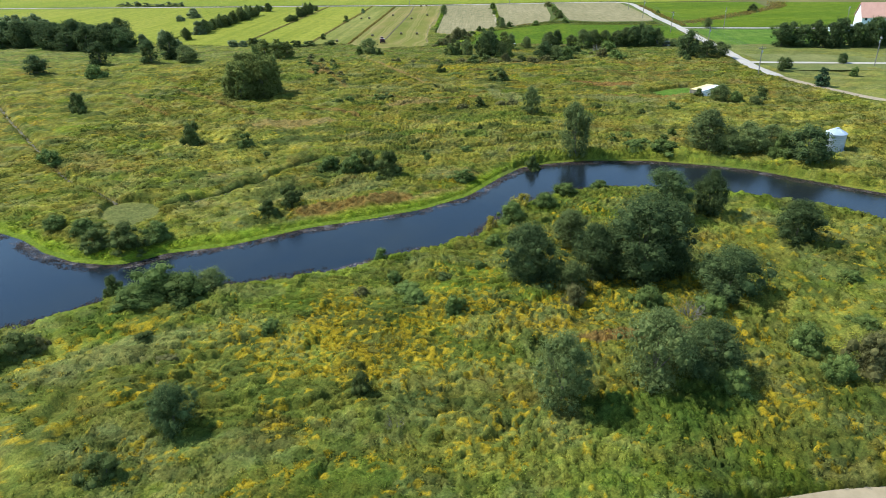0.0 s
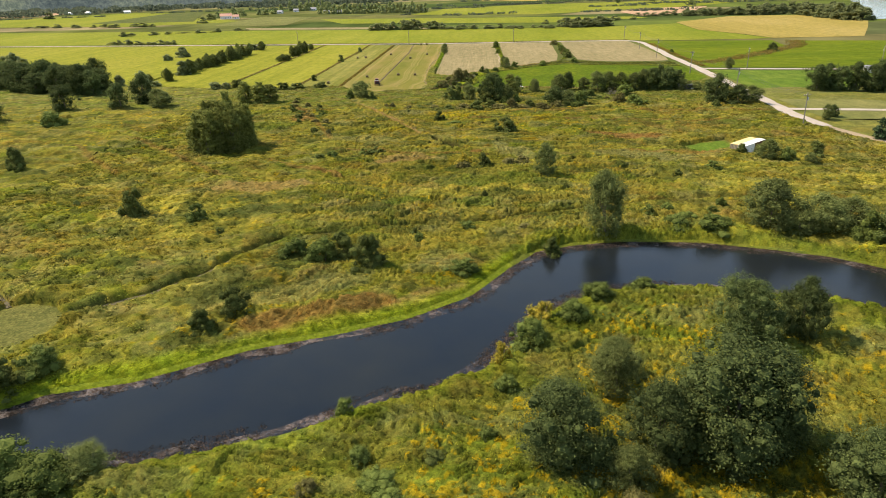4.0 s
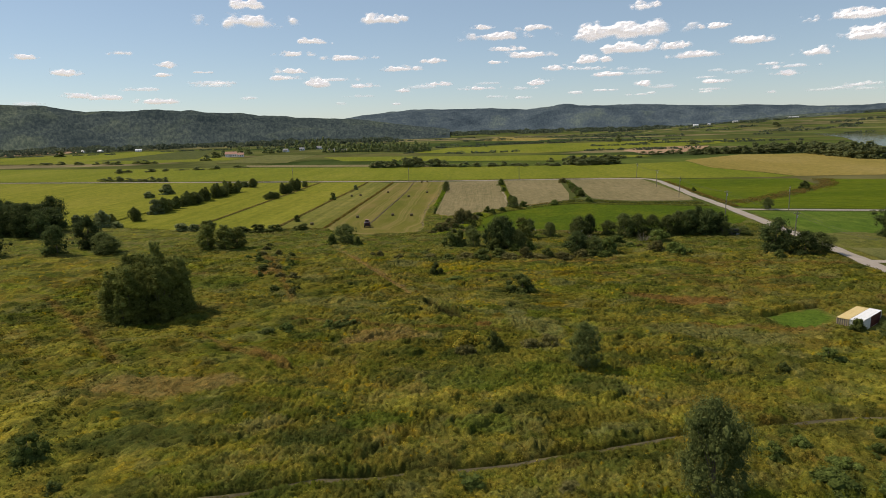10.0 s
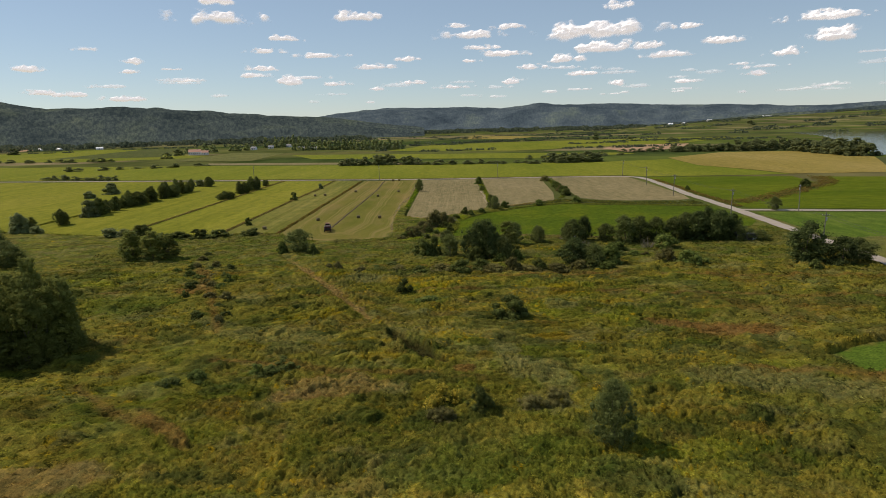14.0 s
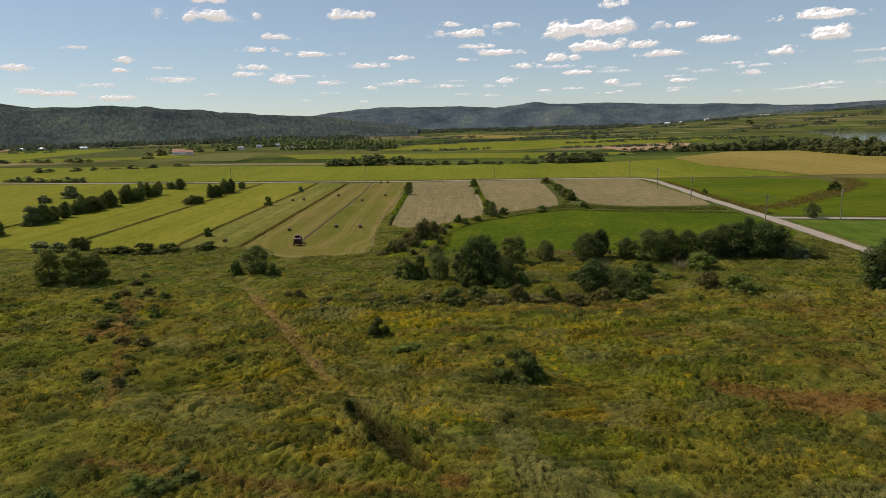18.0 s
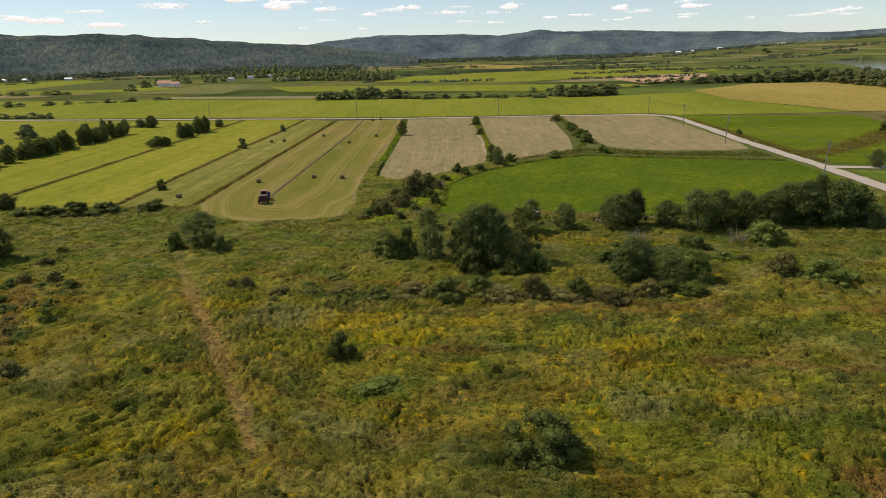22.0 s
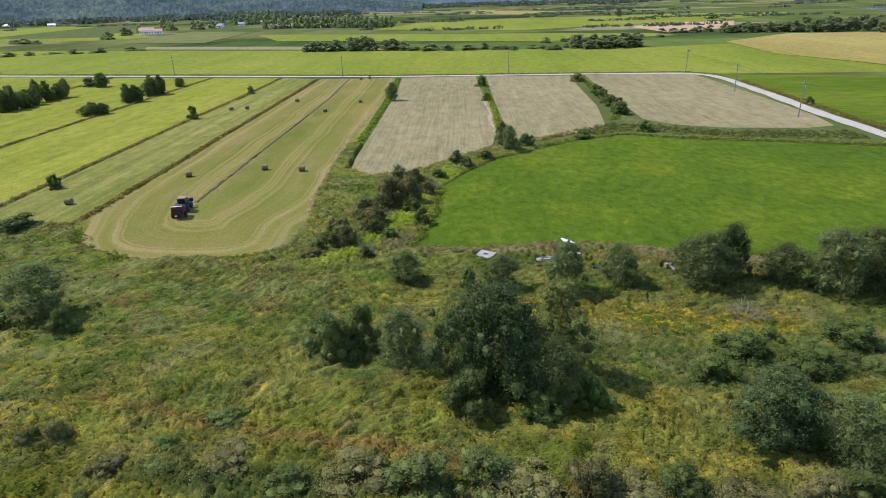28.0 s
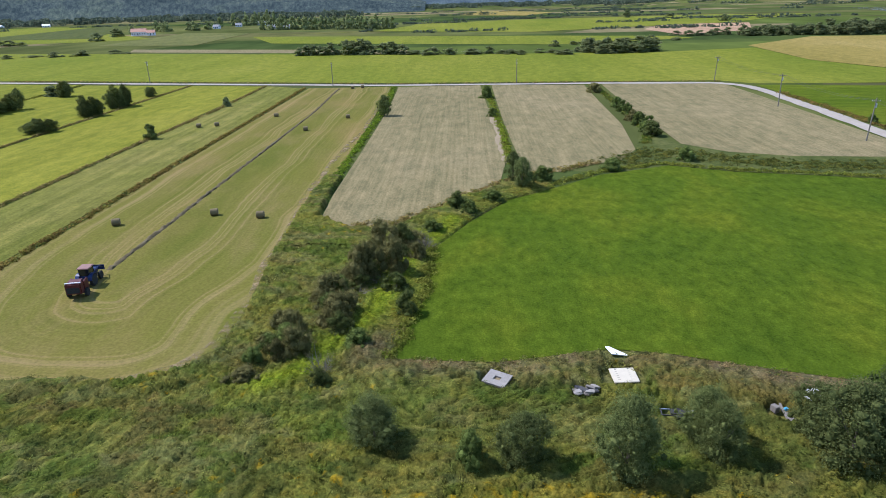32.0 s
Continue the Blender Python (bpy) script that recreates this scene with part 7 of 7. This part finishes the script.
# ---- the plants of the meadow, margins and ditches ----
def tufts(name, x, y, base, tip, height, width, blades, label, category, seed, long=1.0, z=None, flow=None, flower=0.5, leaf=0.15):
    """Low clumps of small leaves heaped on the ground; tip colours sit on the upper leaves."""
    rng = np.random.default_rng(seed)
    n = len(x)
    z = ground_z(x, y) if z is None else np.broadcast_to(z, n)
    a = rng.random((n, blades)) * 2 * np.pi
    r = np.sqrt(rng.random((n, blades)))
    w, h = np.broadcast_to(width, n)[:, None], np.broadcast_to(height, n)[:, None]
    up = (1 - 0.85 * r * r) * (0.35 + 0.65 * rng.random((n, blades)) ** 0.7)
    P = np.stack([x[:, None] + 0.5 * r * np.cos(a) * w, y[:, None] + 0.5 * r * np.sin(a) * w, z[:, None] + 0.07 + up * h], -1).reshape(-1, 3)
    N = np.stack([np.cos(a) * r * 0.95, np.sin(a) * r * 0.95, 0.75 + 0 * a], -1).reshape(-1, 3) + rng.normal(size=(n * blades, 3)) * [0.36, 0.36, 0.12]
    N /= np.linalg.norm(N, axis=1)[:, None]
    U = rng.normal(size=(n * blades, 3))
    if flow is not None:
        F = np.stack([flow[0], flow[1], 0 * flow[0]], 1).repeat(blades, 0)
        U = U * np.clip(1.2 - 1.5 * np.hypot(F[:, 0], F[:, 1]), 0.3, 1)[:, None] + F * 3
    U -= N * (U * N).sum(1)[:, None]
    U /= np.linalg.norm(U, axis=1)[:, None] + 1e-9
    V = np.cross(N, U)
    lf = np.broadcast_to(leaf, n)[:, None]
    s = ((lf * (0.65 + 0.8 * rng.random((n, blades)))).reshape(-1))[:, None]
    v = np.stack([P + U * s * 1.5 * long - N * s * 0.3, P - U * s * 0.7 * long + V * s * 0.8, P - U * s * 0.7 * long - V * s * 0.8], 1).reshape(-1, 3)
    f = (np.arange(n * blades) * 3)[:, None] + [0, 1, 2]
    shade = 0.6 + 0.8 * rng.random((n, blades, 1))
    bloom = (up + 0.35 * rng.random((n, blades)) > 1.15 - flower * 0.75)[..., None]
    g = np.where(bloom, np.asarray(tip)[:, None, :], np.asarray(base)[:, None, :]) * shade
    ob = link_mesh(name, v, f, PLANTS, g.reshape(-1, 3).repeat(3, 0))
    return tagged(ob, label, category, kind="stuff")


def canopy(x, y):
    """The top of the weeds over the ground: large clumps with small ones on them, lying with the wind in places."""
    wx0, wy0 = x + (fbm(x, y, 2.4, 211, 3) - 0.5) * 1.7, y + (fbm(x, y, 2.4, 213, 3) - 0.5) * 1.7
    lie = step(fbm(x, y, 16, 145, 3), 0.42, 0.6)
    a = (vnoise(x, y, 45, 141) - 0.5) * 2.4
    u, v = wx0 * np.cos(a) + wy0 * np.sin(a), -wx0 * np.sin(a) + wy0 * np.cos(a)
    d1, r1, k1 = clumps(u * (1 - 0.45 * lie), v * (1 + 0.25 * lie), 1.15, 7)
    d2, r2, k2 = clumps(wx0, wy0, 0.52, 17)
    top = np.sqrt(np.clip(1 - (d1 / 0.86) ** 2, 0, 1))
    stand = step(fbm(x, y, 6, 131), 0.35, 0.7)
    d0, r0, k0 = clumps(wx0 + 40, wy0, 3.3, 27)
    rise = 0.5 * np.clip(r0 * 1.6 - 0.5, 0, 1) * np.sqrt(np.clip(1 - (d0 / 0.8) ** 2, 0, 1))
    h = rise + (0.22 + 0.26 * stand * (1 - 0.4 * lie)) * (0.35 + 0.9 * r1) * top + 0.17 * (0.35 + r2) * np.sqrt(np.clip(1 - (d2 / 0.8) ** 2, 0, 1))
    h = h + 0.34 * (1 - (0.55 + 0.45 * r1) * step(d1, 0.50, 0.72) * (1 - 0.4 * lie)) - 0.1
    h = h * (1 - 0.75 * (1 - step(river_distance(x, y), 3.0, 6.0)) * (north_of(x, y) & (x < 6)))
    h = h * (1.22 - 0.4 * step(y, 228, 246)) * (0.3 + 0.7 * step(off_line(CROP_EDGE + CROP_EDGE[:1], x, y), 0.3, 3.2))
    for line in (TRAIL, TRAIL_WEST):
        h = h * (0.3 + 0.7 * step(off_line(line, x, y), 0.4, 1.5))
    gully = off_line(DITCH, x, y) + (fbm(x, y, 2.2, 193) - 0.5) * 1.6
    h = h * (1 - 0.9 * np.exp(-(gully / 0.9) ** 4)) + 0.25 * np.exp(-((gully - 1.5) / 0.6) ** 2)
    h = h * (1 - 0.6 * np.exp(-(off_line(TRAMPLED, x, y) / 1.3) ** 4))
    return h, top, k1, r2


KEEP_OFF = ((3.6, 269.4, 1.6), (14.3, 269.9, 2.0), (14.5, 273.6, 1.3), (59.3, 172.9, 4.4), (67.3, 121.6, 2.3), (17.3, 264.4, 1.4), (10.8, 267.6, 1.2), (28.4, 266.8, 1.1), (25.2, 264.6, 1.4))


def cover(x, y):
    """How far weeds cover a place: none on water, trails, roads, lawns, slabs and fields."""
    w = step(river_distance(x, y), 0.2, 1.6)
    for line, a, b in ((TRAIL, 0.34, 0.7), (TRAIL_WEST, 0.16, 0.45), (NEAR_TRACK, 0.9, 1.6), (ROAD, 2.6, 4.2)):
        w = w * step(off_line(line, x, y), a, b)
    for poly in (CIRCLE, YARD, TAN_1, CROP_EDGE, RIGHT_LAWN, MARSH_EDGE):
        w = np.where(inside(poly, x, y), 0, w * step(off_line(poly + poly[:1], x, y), 0.0, 0.25 if poly is CROP_EDGE else 0.7))
    w = np.where(inside(MEADOW_EDGE, x, y), w * step(off_line(MEADOW_EDGE, x, y), 0.0, 0.25), 0)
    for cx0, cy0, cr in KEEP_OFF:
        w = w * step(np.hypot(x - cx0, y - cy0), cr * 0.8, cr * 1.1)
    return w


def clump_colour(col, gold, top, k1, r2):
    """Each clump has its own tone; the tops of flowering clumps are yellow."""
    col = col * np.array([1.14, 1.06, 0.97])
    c = col * (0.50 + 0.36 * k1 + 0.12 * (r2 - 0.5))[:, None] * (1 + (r2 - 0.5)[:, None] * np.array([0.16, 0, -0.1]))
    k3 = 0.35 * np.mod(k1 * 37.7, 1) + 0.65 * np.mod(r2 * 53.3, 1)
    bloom = (k3 < gold * 0.72) & (top > 0.2)
    tip = np.array([0.33, 0.226, 0.008]) * (0.7 + 0.45 * r2)[:, None]
    return np.where(bloom[:, None], c * 0.35 + tip * 0.65, c), bloom


def sward(name, x0, x1, y0, y1, fine, label):
    sx, sy = np.arange(x0, x1 + fine / 2, fine), np.arange(y0, y1 + fine / 2, fine)
    gxx, gyy = [v.ravel() for v in np.meshgrid(sx, sy)]
    w = cover(gxx, gyy)
    h, top, k1, r2 = canopy(gxx, gyy)
    c, g0, _r = plants(gxx, gyy)
    c, _b0 = clump_colour(c, g0, top, k1, r2)
    # skin below the tufts darkened: shade of the gaps put into its colour
    c = c * np.where(_b0, 0.98, 0.84)[:, None]
    zz = ground_z(gxx, gyy) + w * (h + 0.1) - (1 - w) * 0.35
    k = np.arange(len(gxx)).reshape(len(sy), len(sx))
    q = np.stack([k[:-1, :-1], k[:-1, 1:], k[1:, 1:], k[1:, :-1]], -1).reshape(-1, 4)
    q = q[w[q].max(1) > 0]
    used_v, q = np.unique(q, return_inverse=True)
    q = q.reshape(-1, 4)
    v = np.stack([gxx, gyy, zz], 1)[used_v]
    v[:, :2] += np.random.default_rng(3).uniform(-0.3, 0.3, (len(v), 2)) * fine
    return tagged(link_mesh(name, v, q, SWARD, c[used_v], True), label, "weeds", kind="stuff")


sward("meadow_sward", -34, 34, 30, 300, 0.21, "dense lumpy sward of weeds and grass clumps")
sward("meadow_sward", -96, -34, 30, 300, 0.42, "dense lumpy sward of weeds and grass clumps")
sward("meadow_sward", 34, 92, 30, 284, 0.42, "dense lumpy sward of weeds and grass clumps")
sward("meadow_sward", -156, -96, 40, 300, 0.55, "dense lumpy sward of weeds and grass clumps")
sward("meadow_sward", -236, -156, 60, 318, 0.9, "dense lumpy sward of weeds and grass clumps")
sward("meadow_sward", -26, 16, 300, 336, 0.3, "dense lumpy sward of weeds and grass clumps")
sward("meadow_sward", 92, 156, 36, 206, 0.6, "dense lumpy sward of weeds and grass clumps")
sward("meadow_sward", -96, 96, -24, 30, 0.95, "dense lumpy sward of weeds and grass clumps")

rng = np.random.default_rng(99)
px, py = [], []
# thick near the flight line, thinner and coarser to the sides
for x0, x1, y0, y1, dens in ((-37, 37, 30, 285, 4.6), (-95, -37, 40, 300, 1.3), (37, 92, 36, 282, 1.3), (-150, -95, 90, 300, 0.9), (-225, -150, 120, 316, 0.4), (92, 140, 60, 200, 0.5), (-24, 14, 262, 335, 2.4)):
    n = int((x1 - x0) * (y1 - y0) * dens)
    px.append(rng.uniform(x0, x1, n))
    py.append(rng.uniform(y0, y1, n))
px, py = np.concatenate(px), np.concatenate(py)
thick = cover(px, py)
keep = thick > 0.8
px, py, thick = px[keep], py[keep], thick[keep]
col, gold, rd = plants(px, py)
high, top, k1, r2 = canopy(px, py)
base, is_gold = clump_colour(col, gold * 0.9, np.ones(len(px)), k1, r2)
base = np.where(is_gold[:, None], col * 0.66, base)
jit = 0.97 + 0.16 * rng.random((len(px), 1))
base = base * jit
# upper leaves of a tuft are paler than its lower ones
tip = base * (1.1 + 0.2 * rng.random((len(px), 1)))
centre = np.abs(px) < 40
foot_z = ground_z(px, py) + np.where(np.abs(px) < 95, thick * high * 0.9, 0)
tall = 0.12 + 0.2 * rng.random(len(px))
side = np.where(centre, 0, np.clip((np.abs(px) - 10) / 80, 0, 1))
wide = (0.6 + 0.4 * rng.random(len(px))) * (1 + 1.2 * side)
near_end = step(py, 224, 244)
leaf = 0.06 * (1 + 1.6 * side) * (1 - 0.2 * near_end)
ang, blown = (fbm(px, py, 25, 141) - 0.5) * 9, step(fbm(px, py, 14, 145), 0.42, 0.6)
flow = (0.8 * blown * np.cos(ang), 0.8 * blown * np.sin(ang))
combed = ~is_gold & ((blown > 0.6) | (near_end > 0.5) & (fbm(px, py, 5, 149) > 0.47)) & (rng.random(len(px)) < 0.75)
g = ~is_gold & ~combed
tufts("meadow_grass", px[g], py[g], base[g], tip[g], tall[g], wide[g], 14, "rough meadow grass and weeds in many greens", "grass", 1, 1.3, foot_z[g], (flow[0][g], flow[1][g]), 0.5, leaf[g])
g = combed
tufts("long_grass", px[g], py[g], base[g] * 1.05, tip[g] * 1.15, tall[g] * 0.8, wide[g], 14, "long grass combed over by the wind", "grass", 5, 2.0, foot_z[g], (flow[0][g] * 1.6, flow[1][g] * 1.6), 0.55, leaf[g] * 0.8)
g = is_gold
ytip = np.array([0.34, 0.232, 0.008]) * (0.7 + 0.45 * rng.random((g.sum(), 1)))
tufts("goldenrod", px[g], py[g], base[g], ytip, tall[g] + 0.1, wide[g] * 0.72, 20, "goldenrod in yellow flower through the meadow", "wildflowers", 2, 1.0, foot_z[g], None, 0.62, leaf[g] * 0.95)


def strip_tufts(name, line, half, dens, species, label, seed, height=0.7, top=None, z=0.08, fine=0.095):
    r = np.random.default_rng(seed)
    xs, ys = [], []
    for (ax, ay), (bx, by) in zip(line, line[1:]):
        ln = math.hypot(bx - ax, by - ay)
        k = int(ln * half * 2 * dens)
        t, o = r.random(k), np.clip(r.normal(size=k) * 0.5, -1, 1) * half
        xs.append(ax + (bx - ax) * t - (by - ay) / ln * o)
        ys.append(ay + (by - ay) * t + (bx - ax) / ln * o)
    xs, ys = np.concatenate(xs), np.concatenate(ys)
    w = r.random((len(xs), 1))
    c = np.array(SPECIES[species[0]]) * w + np.array(SPECIES[species[1]]) * (1 - w)
    c = c * 0.85 * (0.75 + 0.5 * r.random((len(xs), 1)))
    tp = c * 1.25 if top is None else c * 0.5 + np.array(SPECIES[top]) * 0.6
    hgt = height * 0.8 * (0.35 + fbm(xs, ys, 5, seed) * (0.5 + r.random(len(xs))))
    return tufts(name, xs, ys, c, tp, hgt, 0.8 + 0.7 * r.random(len(xs)), 16, label, "grass", seed + 1, 1.5, z, None, 0.5, fine)


strip_tufts("ditch_grass", [(-75.6, 286), (-75.6, 372), (-74.6, 417), (-75.6, 472)], 0.55, 3.6, ("olive", "straw"), "dry brown grass along a field ditch", 401, 0.55)
strip_tufts("ditch_grass", [(-57.6, 284), (-57.4, 312), (-57.8, 351), (-57.8, 392), (-58.6, 464)], 0.65, 3.2, ("olive", "rust"), "dark rough grass along a field ditch", 403, 0.45)
strip_tufts("ditch_grass", [(-108, 284), (-107.8, 334), (-107.8, 478)], 0.55, 3.0, ("olive", "straw"), "dry brown grass along a field ditch", 405, 0.55)
strip_tufts("ditch_grass", [(-150, 298), (-150, 360), (-153, 422), (-157, 488)], 1.0, 1.8, ("olive", "grass"), "dark rough grass along a field ditch", 407, 0.7)
strip_tufts("margin_grass", [(-22.4, 300), (-22.6, 325), (-22.6, 356), (-22.8, 416), (-25, 461)], 0.9, 3.0, ("lime", "lush"), "tall bright green grass between two fields", 409, 0.5)
strip_tufts("margin_grass", [(9.8, 344), (9.9, 372), (9.4, 410), (8.6, 460)], 0.9, 3.0, ("lime", "olive"), "bright green grass strip between stubble fields", 411, 0.4)
strip_tufts("margin_grass", [(40, 360), (43.8, 372), (45, 400), (45.6, 420), (46.5, 457)], 1.2, 2.6, ("lush", "olive"), "rough green grass strip between stubble fields", 413, 0.5)
strip_tufts("margin_grass", [(-4, 302), (0.6, 311), (7, 321.5), (13, 326.5), (24.6, 336.6), (38.5, 342.6), (49.5, 337), (62.5, 333.8), (72, 331), (88, 326)], 1.0, 3.0, ("light", "grass"), "rough grass bank round the crop field", 415, 0.5)
strip_tufts("margin_grass", [(-20.6, 273), (-20.0, 283), (-20.4, 296), (-21.4, 310)], 1.9, 4.0, ("light", "pale"), "pale long grass along the mown field's edge", 433, 0.6, None, 0.2, 0.08)
strip_tufts("reeds", [(30, 343.5), (36, 349), (42, 352.5), (50, 345), (62, 340), (75, 337.5), (88, 336.5)], 4.5, 1.3, ("bramble", "olive"), "dark green reeds in the wet hollow", 417, 0.45)
strip_tufts("margin_grass", [(26.6, 344.5), (18, 338.4), (11, 335), (2, 324), (-8.9, 310), (-15, 309)], 1.3, 2.6, ("olive", "straw"), "dry rough grass below the stubble fields", 419, 0.5)
strip_tufts("verge_grass", [(99.5, 430), (98.5, 389), (97, 364), (96.4, 322)], 1.6, 1.6, ("olive", "rust"), "dry rough verge grass beside the road", 421, 0.7)
strip_tufts("verge_grass", [(100, 333), (120, 348), (148, 375), (170, 398), (182, 428)], 5.0, 0.9, ("olive", "rust"), "dark rough grass in the hollow between fields", 423, 0.9)
strip_tufts("crop_edge_weeds", [(-5, 271.6), (3.8, 271), (14, 272.0), (20, 271.0), (27, 268.8), (32, 267.2), (46, 263.4)], 1.5, 4.0, ("olive", "pale"), "grey-green weeds along the crop field's edge", 425, 0.4, None, 0.08, 0.065)
strip_tufts("crop_edge_weeds", [(-6.1, 272.8), (-5.0, 277.9), (-3.6, 286.7), (-3.3, 300.2)], 0.9, 5.0, ("grass", "light"), "rough grass along the crop field's west edge", 431, 0.6, None, 0.1, 0.08)
strip_tufts("verge_grass", [(-202, 508), (-27, 471.5), (49, 464.6), (92, 459.5)], 1.0, 1.0, ("olive", "straw"), "dry verge grass behind the farm road", 427, 0.5)
strip_tufts("field_front_grass", [(-150, 297), (-132, 291), (-94, 281), (-76, 283.5), (-57.5, 282.5), (-50, 272.5), (-42, 269)], 1.6, 2.2, ("olive", "grass"), "rough grass along the hay fields' front edge", 429, 0.9)


def bank_weeds(name, line, sign, seed):
    r = np.random.default_rng(seed)
    xs, ys = [], []
    for (ax, ay), (bx, by) in zip(line, line[1:]):
        ln = math.hypot(bx - ax, by - ay)
        k = int(ln * 36)
        t, o = r.random(k), sign * (-0.5 + 2.6 * r.random(k) ** 2.2)
        xs.append(ax + (bx - ax) * t - (by - ay) / ln * o)
        ys.append(ay + (by - ay) * t + (bx - ax) / ln * o)
    xs, ys = np.concatenate(xs), np.concatenate(ys)
    on = (fbm(xs, ys, 6, seed) > 0.42) & inside(RIVER, xs, ys)
    xs, ys = xs[on], ys[on]
    c = np.array([0.082, 0.060, 0.050]) * (0.6 + 0.8 * r.random((len(xs), 1)))
    return tufts(name, xs, ys, c, c * 1.3, 0.03, 0.9, 9, "brown water weeds floating along the bank", "water weeds", seed, 1.3, -0.66, None, 0.4, 0.05)


bank_weeds("water_weeds", FAR_BANK[2:27], -1, 601)
bank_weeds("water_weeds", NEAR_BANK[2:25], 1, 603)
